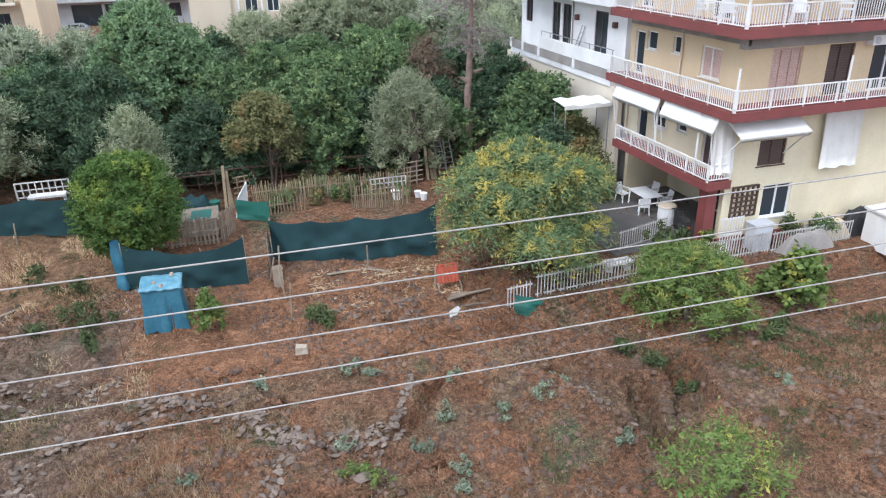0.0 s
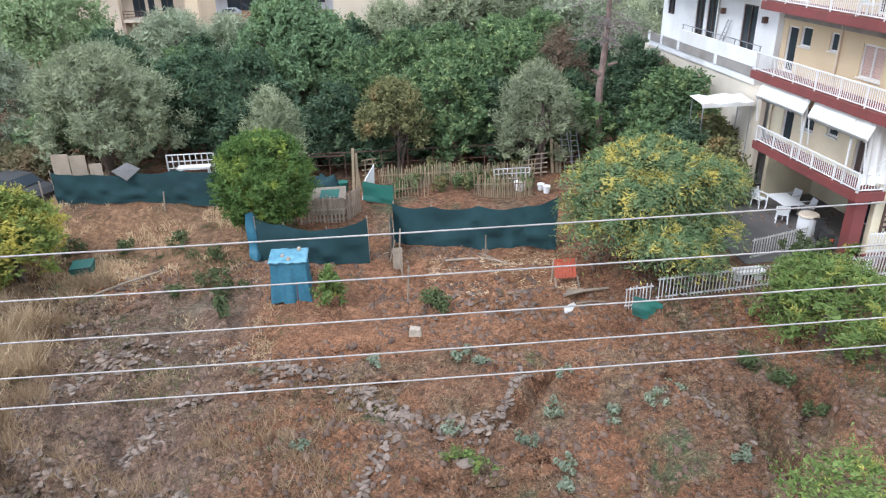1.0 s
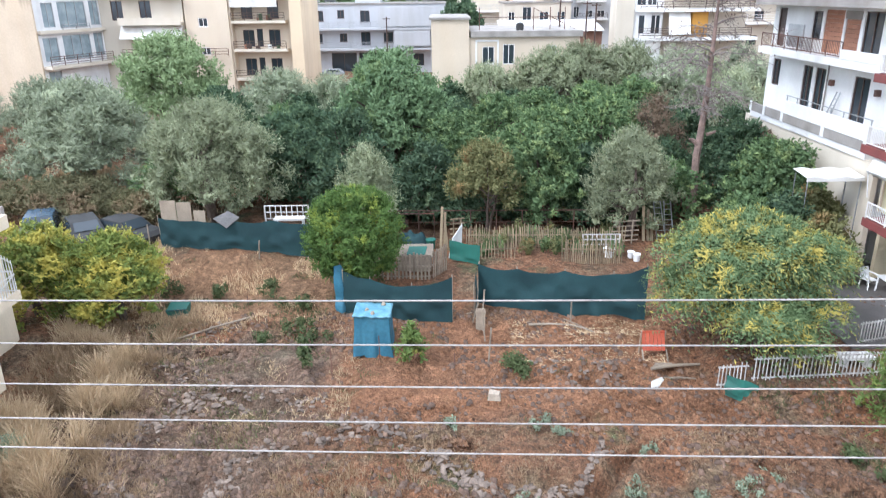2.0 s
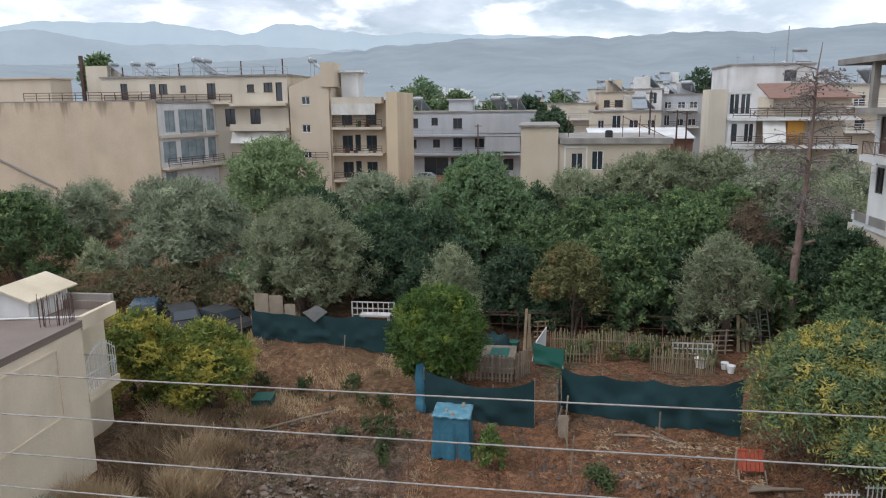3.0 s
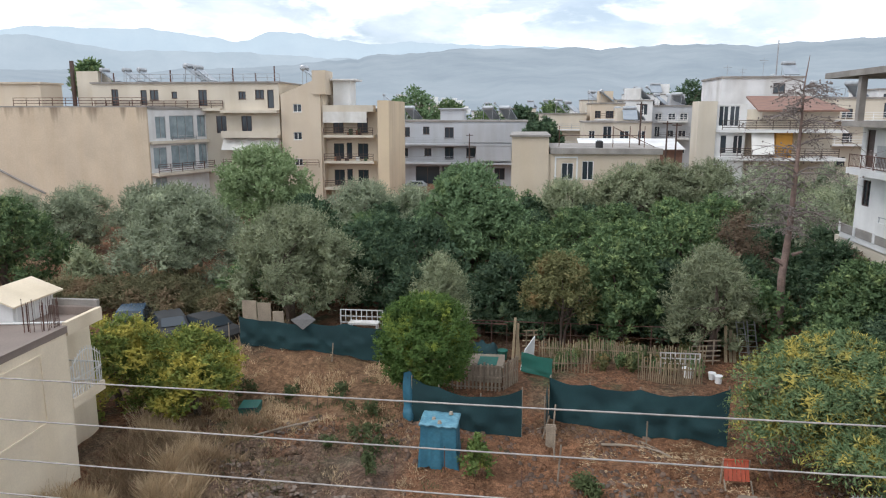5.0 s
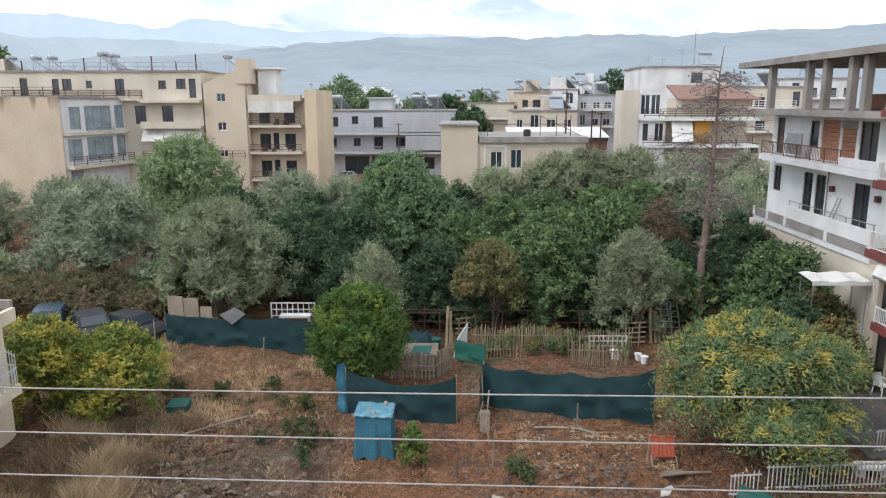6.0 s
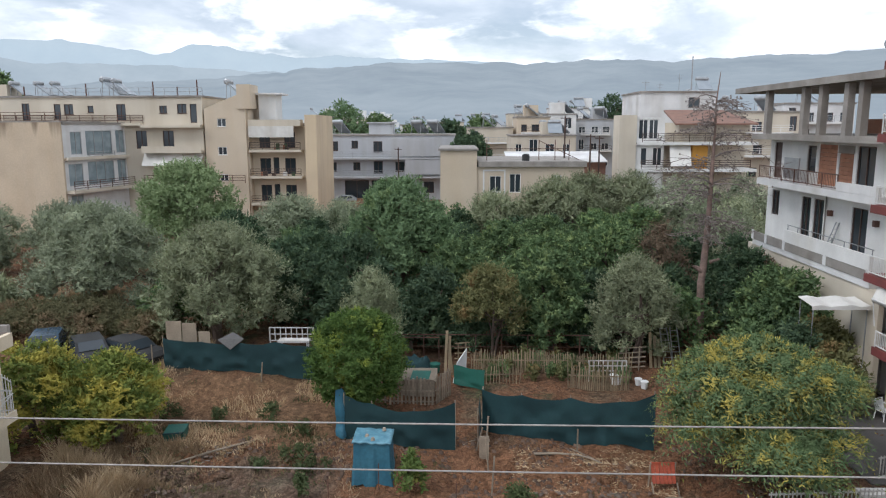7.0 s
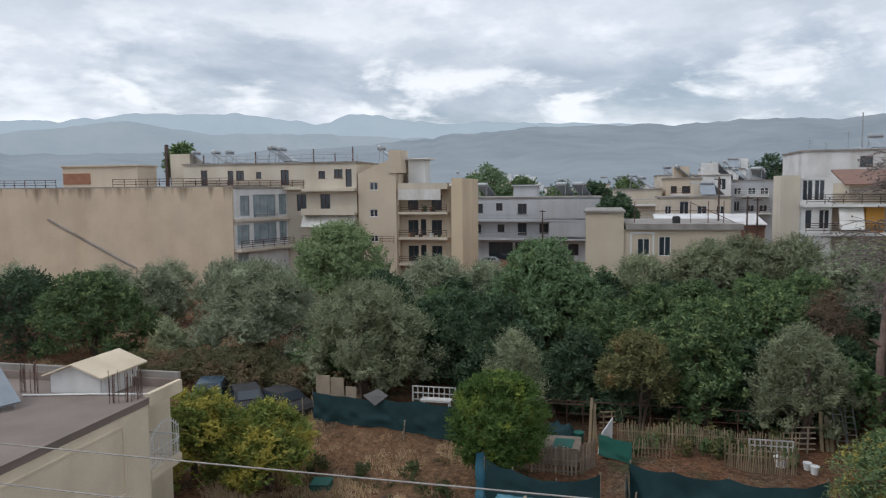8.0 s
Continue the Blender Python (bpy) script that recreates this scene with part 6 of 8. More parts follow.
def mid_town():
    """Smaller blocks of the town, row behind row."""
    rng, roofs = random.Random(5), random.Random(6)
    rows = [(2.5, 10.7, 130, 13.2, "cream"), (11.3, 17.0, 128, 15.0, "beige"), (17.1, 22.0, 130, 15.5, "white"), (22.5, 30.0, 134, 14.6, "grey"), (9.0, 19.0, 112, 12.0, "cream"), (30.5, 38, 126, 15.0, "cream"), (24.0, 30, 150, 17.0, "white"),
            (34, 42, 112, 16.4, "white"), (40, 50, 140, 18.0, "cream"), (4, 12, 170, 14.2, "white"), (14, 24, 185, 16.5, "cream"), (-14, -5, 190, 13.8, "white"), (-4, 3, 210, 14.6, "cream"), (44, 56, 170, 18.5, "white"), (-32, -22, 210, 15.6, "cream"), (-46, -36, 230, 17.0, "white"), (28, 40, 210, 18.5, "white"), (36.5, 46, 96, 15.2, "cream"), (47, 57, 104, 16.5, "whitewall")]
    for x0, x1, y, top, m in rows:
        t = thing("apartment_building", f"{ {'cream': 'cream', 'beige': 'tan', 'white': 'white', 'grey': 'grey', 'whitewall': 'off-white'}[m]} rendered town block with a flat roof", "apartment building", "town blocks beyond the street", at=((x0 + x1) / 2, y + 5, gz((x0 + x1) / 2, y + 5)))
        h = []
        z = top - 2.4
        while z > 6:
            u = x0 + 0.7
            while u < x1 - 1.6:
                w = rng.uniform(0.9, 1.4)
                if rng.random() < 0.8:
                    h.append((u, u + w, z, z + (1.2 if rng.random() < 0.6 else 1.9)))
                u += w + rng.uniform(0.7, 1.4)
            z -= 3.0
        f = shell(t, x0, x1, y, y + 9, 0.5, top, m, h)
        windows_in(f, h, t, rng.choice(("white", "darkbrown")))
        for k in range(1, 3):
            zz = top - 2.4 - 3 * k + 2.6
            if rng.random() < 0.8:
                a = rng.uniform(x0, x0 + 2)
                b = rng.uniform(x1 - 2, x1)
                wpart("balcony_slab", Solid().box(a, b, y - 1.2, y - 0.003, zz, zz + 0.25), M["white"], t)
                far_rail(Face("x", y - 1.1), a, b, zz + 0.25, t, 0.9, rng.choice(("white", "metal", "darkbrown")), 0, 3)
        if rng.random() < 0.7:
            a = rng.uniform(x0 + 0.5, x1 - 3)
            wpart("roof_hut", Solid().box(a, a + 2.5, y + 2, y + 5, top + 0.225, top + 2.2), M[m], t)
        for k in range(2):
            solar_heater(roofs.uniform(x0 + 1, x1 - 1), y + 5.6 + 1.6 * k, top + 0.22, 1.2, radians(roofs.choice((60, 90, 120))))
        if rng.random() < 0.8:
            solar_heater(rng.uniform(x0 + 1, x1 - 1), y + 1.2, top + 0.22, 1.2, radians(rng.choice((0, 90, 150))))


mid_town()
for i, (x, y, z) in enumerate(((-18.5, 100, 7.5), (11.9, 77, 14.6), (15.2, 80, 12.6), (16.4, 81, 12.4), (-8.0, 105, 10.5))):
    p = thing("utility_pole", "slim dark utility pole along the street", "pole", "street poles", at=(x, y, gz(x, y)))
    g = gz(x, y)
    part("pole", Solid().tube([(0, 0, -0.2), (0, 0, z - g)], [0.13, 0.08], 8), M["darkbrown"], p)
    part("crossarm", Solid().box(-0.5, 0.5, -0.04, 0.04, z - g - 0.3, z - g - 0.2), M["darkbrown"], p)


def car(x, y, turn, paint, label, z=None):
    """A parked hatchback: body with a glazed cabin, four wheels."""
    g = gz(x, y) if z is None else z
    t = thing("car", label, "car", at=(x, y, g))
    t.rotation_euler = (0, 0, turn)
    prof = [(-2.0, 0.35), (-2.05, 0.75), (-1.75, 0.95), (-0.95, 1.0), (-0.35, 1.42), (1.2, 1.45), (1.85, 1.0), (2.0, 0.9), (2.02, 0.35)]
    s = Solid()
    n = len(prof)
    for w in (-0.82, 0.82):
        s.v += [(u, w * (0.86 if h > 1.1 else 1.0), h) for u, h in prof]
    s.f += [tuple(range(n)), tuple(range(2 * n - 1, n - 1, -1))] + [(i, i + n, (i + 1) % n + n, (i + 1) % n) for i in range(n)]
    part("body", s, M[paint], t)
    gl = Solid()
    gl.hexa([(-0.93, -0.66, 1.03), (-0.93, 0.66, 1.03), (-0.40, 0.60, 1.40), (-0.40, -0.60, 1.40), (-0.96, -0.66, 1.05), (-0.96, 0.66, 1.05), (-0.43, 0.60, 1.42), (-0.43, -0.60, 1.42)])
    part("windscreen", gl, M["glass"], t)
    for w in (-1, 1):
        part("side_window", Solid().hexa([(-0.75, w * 0.80, 1.02), (1.5, w * 0.80, 1.02), (1.15, w * 0.715, 1.38), (-0.3, w * 0.715, 1.38), (-0.75, w * 0.815, 1.02), (1.5, w * 0.815, 1.02), (1.15, w * 0.735, 1.38), (-0.3, w * 0.735, 1.38)]), M["glass"], t)
    for u in (-1.3, 1.3):
        for w in (-0.83, 0.63):
            wh = part("wheel", Solid().tube([(u, w, 0.31), (u, w + 0.2, 0.31)], [0.31, 0.31], 14), M["rubber"], t)
            part("rim", Solid().tube([(u, w - 0.01, 0.31), (u, w + 0.21, 0.31)], [0.19, 0.19], 10), M["metal"], wh)
    return t


car(-16.7, 108.5, 0.05, "carsilver", "white-silver car parked by the street", 1.75)
car(-22.2, 37.3, 1.9, "carpaint", "blue-grey car parked in the dry grass")
car(-19.6, 36.9, 2.2, "rubber", "black car parked behind the yellow-green shrub")
car(-17.4, 37.2, 2.6, "rubber", "dark open-backed car parked beside the net fence")

# ---- the garden plot ----
def sheet(name, pts, bottoms, tops, material, parent, folds=0.06, seed=0, label="", sag=0.0):
    """A hanging net or cloth along a line of posts, with folds, a sagging rim and an uneven hem."""
    rng = np.random.RandomState(seed)
    pts = np.array(pts, float)
    seg = np.r_[0, np.cumsum(np.linalg.norm(np.diff(pts, axis=0), axis=1))]
    n, rows = int(seg[-1] / 0.12) + 2, 12
    s = np.linspace(0, seg[-1], n)
    x, y = np.interp(s, seg, pts[:, 0]), np.interp(s, seg, pts[:, 1])
    lo, hi = np.interp(s, seg, bottoms), np.interp(s, seg, tops)
    near = np.min(np.abs(s[:, None] - seg[None, :]), axis=1)
    gap = max(0.5, seg[-1] / max(1, len(seg) - 1) / 2)
    hi = hi - sag * np.sin(np.clip(near / gap, 0, 1) * math.pi / 2) + 0.03 * wobble(s, s * 0, 0.5, seed)
    lo = lo + 0.06 * wobble(s, s * 0 + 3, 0.7, seed + 1)
    dx, dy = np.gradient(x), np.gradient(y)
    ln = np.hypot(dx, dy)
    nx, ny = dy / ln, -dx / ln
    v = []
    for k in range(rows):
        f = k / (rows - 1)
        off = folds * (1.2 - f) * wobble(s + 0.4 * f, s * 0 + f * 2, 0.45, seed + 2) + folds * 1.5 * wobble(s, s * 0 + f, 1.6, seed + 3)
        v.append(np.stack([x + nx * off, y + ny * off, lo + (hi - lo) * f], 1))
    front = np.concatenate(v)
    back = front - np.stack([np.tile(nx, rows), np.tile(ny, rows), 0 * np.tile(nx, rows)], 1) * 0.012
    i = (np.arange(rows - 1)[:, None] * n + np.arange(n - 1)[None, :]).ravel()
    q = np.stack([i, i + 1, i + 1 + n, i + n], 1)
    q = np.concatenate([q, q[:, ::-1] + rows * n])
    return wpart(name, raw_mesh(name, np.concatenate([front, back]), q, M[material], True), None, parent, label)


def net_fence(label, pts, tops, seed, material="net", lean=0.0, sag=0.15):
    x, y = pts[0][0], pts[0][1]
    t = thing("net_fence", label, "fence", "net fences of the garden", at=(x, y, gz(x, y)))
    sheet("net", pts, [gz(a, b) + 0.02 for a, b in pts], tops, material, t, 0.11, seed, "", sag)
    for (a, b), h in zip(pts, tops):
        wpart("post", Solid().tube([(a, b + 0.2, gz(a, b) - 0.2), (a + random.uniform(-0.05, 0.05), b + 0.12, h + 0.08)], [0.035, 0.028], 7), M["wood"], t)
    return t


net_fence("dark green shade net fence with torn sagging rim", [(1.35, 29.6), (3.0, 29.0), (5.0, 28.55), (7.0, 28.1), (8.35, 27.75)], [2.25, 2.2, 2.25, 2.3, 2.75], 3)
net_fence("folded dark green net flap beside the path", [(1.15, 28.4), (1.35, 29.5)], [1.75, 2.2], 5)
net_fence("low dark green net fence around the citrus tree", [(-4.55, 28.6), (-3.4, 28.4), (-1.6, 28.15), (0.15, 27.9)], [2.35, 2.05, 1.85, 2.3], 7, sag=0.12)
net_fence("long dark blue-green net fence below the olive tree", [(-15.0, 35.5), (-12.9, 35.35), (-11.0, 35.2), (-9.0, 35.0), (-6.8, 34.6)], [2.75, 2.6, 2.6, 2.65, 2.6], 9, sag=0.1)
b = thing("tarpaulin_strip", "crumpled light blue tarpaulin tied to a post", "tarpaulin", at=(-4.75, 28.7, gz(-4.75, 28.7)))
sheet("cloth", [(-4.95, 28.75), (-4.6, 28.6), (-4.45, 28.75)], [0.5, 0.4, 0.5], [2.5, 2.65, 2.4], "tarp", b, 0.12, 12)
n = thing("net_fence", "short bright green plastic net with a white sheet", "fence", "net fences of the garden", at=(0.1, 34.0, gz(0.1, 34)))
sheet("net", [(0.1, 34.0), (0.9, 33.7), (1.6, 33.3)], [0.85, 0.8, 0.75], [1.85, 1.75, 1.8], "netgreen", n, 0.05, 14)
wpart("white_sheet", Solid().hexa([(0.05, 34.05, 0.9), (0.7, 34.9, 0.9), (0.75, 35.0, 2.4), (0.25, 34.2, 1.9), (0.08, 34.02, 0.9), (0.73, 34.87, 0.9), (0.78, 34.97, 2.4), (0.28, 34.17, 1.9)]), M["plastic"], n, "leaning white plastic sheet")


def picket_run(name, label, a, b, height, step, w, material, rails=(0.3, 0.8), jitter=0.0, group="", thick=0.025, d=0.03):
    """Upright slats on two rails between two points; each slat is a piece."""
    a, b = Vector(a), Vector(b)
    ln = (b - a).length
    g = gz(a.x, a.y)
    t = thing(name, label, "fence", group, at=(a.x, a.y, g))
    turn = math.atan2(b.y - a.y, b.x - a.x)
    g2 = gz(b.x, b.y) - g
    for r in rails:
        s = Solid()
        s.bar((0, 0, height * r), (b.x - a.x, b.y - a.y, height * r + g2), 0.035, 0.06)
        part("rail", s, M[material], t)
    k = max(2, int(ln / step))
    mesh = Solid().box(-w / 2, w / 2, -thick / 2 - d, thick / 2 - d, -0.05, 1.0).mesh("slat", M[material])
    out = []
    for i in range(k):
        f = (i + 0.5) / k
        p = a.lerp(b, f)
        z = gz(p.x, p.y) - g
        h = height * (1 + random.uniform(-jitter, jitter))
        out.append(Matrix.Translation((p.x - a.x, p.y - a.y, z)) @ Matrix.Rotation(turn, 4, "Z") @ Matrix.Rotation(random.uniform(-jitter, jitter) * 0.35, 4, "Y") @ Matrix.Diagonal((1, 1, h, 1)))
    pieces("slat", mesh, out, t)
    return t


PAL = "pallets and cane fences of the garden"
picket_run("pallet_fence", "grey weathered pallet standing as a fence", (-2.95, 31.7), (-0.8, 31.75), 1.3, 0.17, 0.09, "wood", (0.12, 0.5, 0.92), 0.05, PAL)
picket_run("pallet_fence", "brown weathered pallet beside the garden path", (-0.75, 31.8), (-0.05, 32.9), 1.35, 0.16, 0.09, "wood", (0.12, 0.5, 0.92), 0.05, PAL)
picket_run("pallet_fence", "low grey pallet under the citrus tree", (-4.4, 32.4), (-3.0, 31.8), 0.95, 0.2, 0.09, "wood", (0.15, 0.85), 0.06, PAL)
picket_run("cane_fence", "long dry cane fence at the vegetable bed", (1.0, 36.0), (9.4, 35.9), 1.15, 0.088, 0.046, "cane", (0.62,), 0.13, PAL)
picket_run("cane_fence", "front cane fence with a bleached rail", (5.7, 33.7), (8.75, 33.6), 1.2, 0.095, 0.048, "cane", (0.55,), 0.15, PAL)
picket_run("cane_fence", "sparse cane row before the seedlings", (1.5, 34.2), (3.5, 34.4), 1.0, 0.16, 0.04, "cane", (0.5,), 0.25, PAL)
picket_run("wooden_gate", "small pale wooden gate at the back fence", (0.15, 36.9), (0.95, 36.9), 1.45, 0.4, 0.07, "cane", (0.2, 0.4, 0.6, 0.8, 0.98), 0.0, PAL)
picket_run("wooden_gate", "small slatted gate beside the olive tree", (8.9, 36.6), (10.3, 36.6), 1.35, 0.68, 0.07, "wood", (0.15, 0.35, 0.55, 0.75, 0.95), 0.0, PAL)


def loose(name, label, category, solid, material, at, group=""):
    """A one-piece thing in world coordinates, with its base as origin."""
    ob = part(name, solid, M[material])
    return tagged(ob, label, category, group)


for i, (x, y, h, tilt) in enumerate(((-0.35, 36.2, 2.3, 0.10), (-0.15, 36.25, 2.0, 0.05), (0.0, 36.3, 1.5, -0.12))):
    z = gz(x, y)
    loose("plank", "pale wooden plank standing against the fence", "plank", Solid().hexa([(x - 0.07, y - 0.02, z - 0.02), (x + 0.07, y - 0.02, z - 0.02), (x + 0.07 + tilt, y + 0.2, z + h), (x - 0.07 + tilt, y + 0.2, z + h), (x - 0.07, y + 0.02, z - 0.02), (x + 0.07, y + 0.02, z - 0.02), (x + 0.07 + tilt, y + 0.24, z + h), (x - 0.07 + tilt, y + 0.24, z + h)]), "cane", None, "standing planks")
for i, x in enumerate((10.7, 10.95, 11.15)):
    z = gz(x, 36.9)
    loose("plank", "orange-brown board leaning on the olive tree", "plank", Solid().hexa([(x - 0.08, 36.9, z - 0.02), (x + 0.08, 36.9, z - 0.02), (x + 0.02, 37.2, z + 1.9 - 0.2 * i), (x - 0.14, 37.2, z + 1.9 - 0.2 * i), (x - 0.08, 36.93, z - 0.02), (x + 0.08, 36.93, z - 0.02), (x + 0.02, 37.23, z + 1.9 - 0.2 * i), (x - 0.14, 37.23, z + 1.9 - 0.2 * i)]), "cane", None, "standing planks")


def ladder(x, y, h, lean, label):
    z = gz(x, y)
    t = thing("ladder", label, "ladder", "ladders by the olive tree", at=(x, y, z))
    for s in (-0.2, 0.2):
        part("side_rail", Solid().bar((s * 1.15, 0, -0.02), (s * 0.9 + lean, 0.45, h), 0.05), M["metal"], t)
    for k in range(7):
        f = (k + 0.7) / 7.5
        part("rung", Solid().bar((-0.2 + lean * f, 0.45 * f, h * f), (0.2 + lean * f, 0.45 * f, h * f), 0.03), M["metal"], t)


ladder(11.7, 37.0, 2.3, -0.35, "pale metal ladder leaning on the olive tree")
ladder(12.2, 37.2, 2.1, -0.2, "second pale ladder beside the olive tree")
loose("pole", "reddish brown sloping pole beside the olive tree", "pole", Solid().tube([(8.7, 38.2, gz(8.7, 38.2) - 0.03), (11.4, 38.4, 2.9)], [0.05, 0.045], 7), "terracotta", None)
wf = thing("wire_fence", "rusty post and rail fence before the orchard", "fence", at=(-3, 38.1, gz(-3, 38.1)))
for i in range(9):
    x = -3.0 + 11.5 * i / 8
    wpart("post", Solid().tube([(x, 38.1, gz(x, 38.1) - 0.2), (x, 38.1, gz(x, 38.1) + 1.45)], [0.03, 0.03], 6), M["rust"], wf)
wpart("rail", Solid().bar((-3, 38.1, gz(-3, 38.1) + 1.42), (8.5, 38.1, gz(8.5, 38.1) + 1.42), 0.045), M["rust"], wf)
wpart("rail", Solid().bar((-3, 38.1, gz(-3, 38.1) + 0.75), (8.5, 38.1, gz(8.5, 38.1) + 0.75), 0.03), M["rust"], wf)


def bucket(x, y, r, h, material, label):
    z = gz(x, y)
    t = thing("bucket", label, "bucket", "buckets and tubs", at=(x, y, z))
    part("tub", Solid().tube([(0, 0, -0.01), (0, 0, h), (0, 0, h - 0.02)], [r * 0.8, r, r * 0.9], 14), M[material], t)
    part("rim", Solid().tube([(0, 0, h - 0.04), (0, 0, h + 0.01)], [r * 1.06, r * 1.06], 14), M[material], t)


bucket(9.55, 33.9, 0.19, 0.36, "plastic", "white plastic bucket by the cane fence")
bucket(9.35, 34.3, 0.18, 0.32, "plastic", "white plastic tub by the cane fence")
bucket(8.3, 34.6, 0.3, 0.45, "plastic", "white tub between the seedlings")
bucket(-0.9, 36.4, 0.28, 0.5, "netgreen", "green plastic barrel behind the pallets")


def white_crate(x0, x1, y, z0, z1, label):
    t = thing("slatted_crate", label, "crate", at=((x0 + x1) / 2, y, gz((x0 + x1) / 2, y)))
    for i in range(9):
        x = x0 + (x1 - x0) * i / 8
        wpart("slat", Solid().box(x - 0.025, x + 0.025, y - 0.02, y + 0.02, z0, z1), M["fencegrey"], t)
    for z in (z0, (z0 + z1) / 2, z1):
        wpart("rail", Solid().box(x0 - 0.03, x1 + 0.03, y + 0.021, y + 0.05, z - 0.03, z + 0.03), M["fencegrey"], t)
    for x in (x0, x1):
        wpart("leg", Solid().box(x - 0.03, x + 0.03, y + 0.051, y + 0.10, gz(x, y) - 0.03, z1), M["fencegrey"], t)


white_crate(-9.6, -7.3, 36.2, 2.4, 3.1, "white plastic slatted bed frame behind the net")
white_crate(7.0, 8.9, 34.95, 1.2, 1.75, "white slatted panel at the vegetable bed")
t = thing("garden_table", "low table covered with a white sheet behind the net", "table", at=(-8.2, 35.7, gz(-8.2, 35.7)))
wpart("tabletop", Solid().box(-9.0, -7.4, 35.4, 36.0, 2.52, 2.62), M["fencegrey"], t)
for x in (-8.9, -7.5):
    for y in (35.5, 35.9):
        wpart("leg", Solid().box(x - 0.03, x + 0.03, y - 0.03, y + 0.03, gz(x, y) - 0.02, 2.52), M["plastic"], t)
for i, (x0, x1, h) in enumerate(((-15.0, -14.2, 3.5), (-14.15, -13.4, 3.4), (-13.3, -12.7, 2.95))):
    g = gz(x0, 36.1)
    loose("board", "weathered beige board standing behind the net", "board", Solid().box(x0, x1, 36.0, 36.04, g - 0.02, h), "wood", None, "boards behind the net")
loose("metal_sheet", "bent grey corrugated sheet over the net fence", "sheet", Solid().hexa([(-12.0, 35.1, 2.75), (-11.3, 34.9, 2.3), (-10.7, 35.3, 2.75), (-11.4, 35.8, 2.95), (-12.0, 35.1, 2.78), (-11.3, 34.9, 2.33), (-10.7, 35.3, 2.78), (-11.4, 35.8, 2.98)]).box(-11.45, -11.35, 35.5, 35.6, gz(-11.5, 36) - 0.02, 2.8), "tilefloor", None)
co = thing("chicken_coop", "small wooden coop with a teal and white lid", "coop", at=(-1.6, 33.2, gz(-1.6, 33.2)))
g = gz(-1.6, 33.2)
wpart("body", Solid().box(-2.4, -0.8, 32.7, 33.7, g - 0.02, g + 0.75), M["wood"], co)
wpart("lid", Solid().hexa([(-2.5, 32.6, g + 0.76), (-0.7, 32.6, g + 0.76), (-0.7, 33.8, g + 1.0), (-2.5, 33.8, g + 1.0), (-2.5, 32.6, g + 0.80), (-0.7, 32.6, g + 0.80), (-0.7, 33.8, g + 1.04), (-2.5, 33.8, g + 1.04)]), M["wood"], co)
wpart("cloth", Solid().hexa([(-2.0, 32.75, g + 0.83), (-1.1, 32.75, g + 0.83), (-1.0, 33.5, g + 0.99), (-1.9, 33.5, g + 0.99), (-2.0, 32.75, g + 0.86), (-1.1, 32.75, g + 0.86), (-1.0, 33.5, g + 1.02), (-1.9, 33.5, g + 1.02)]), M["netgreen"], co, "teal cloth on the lid")


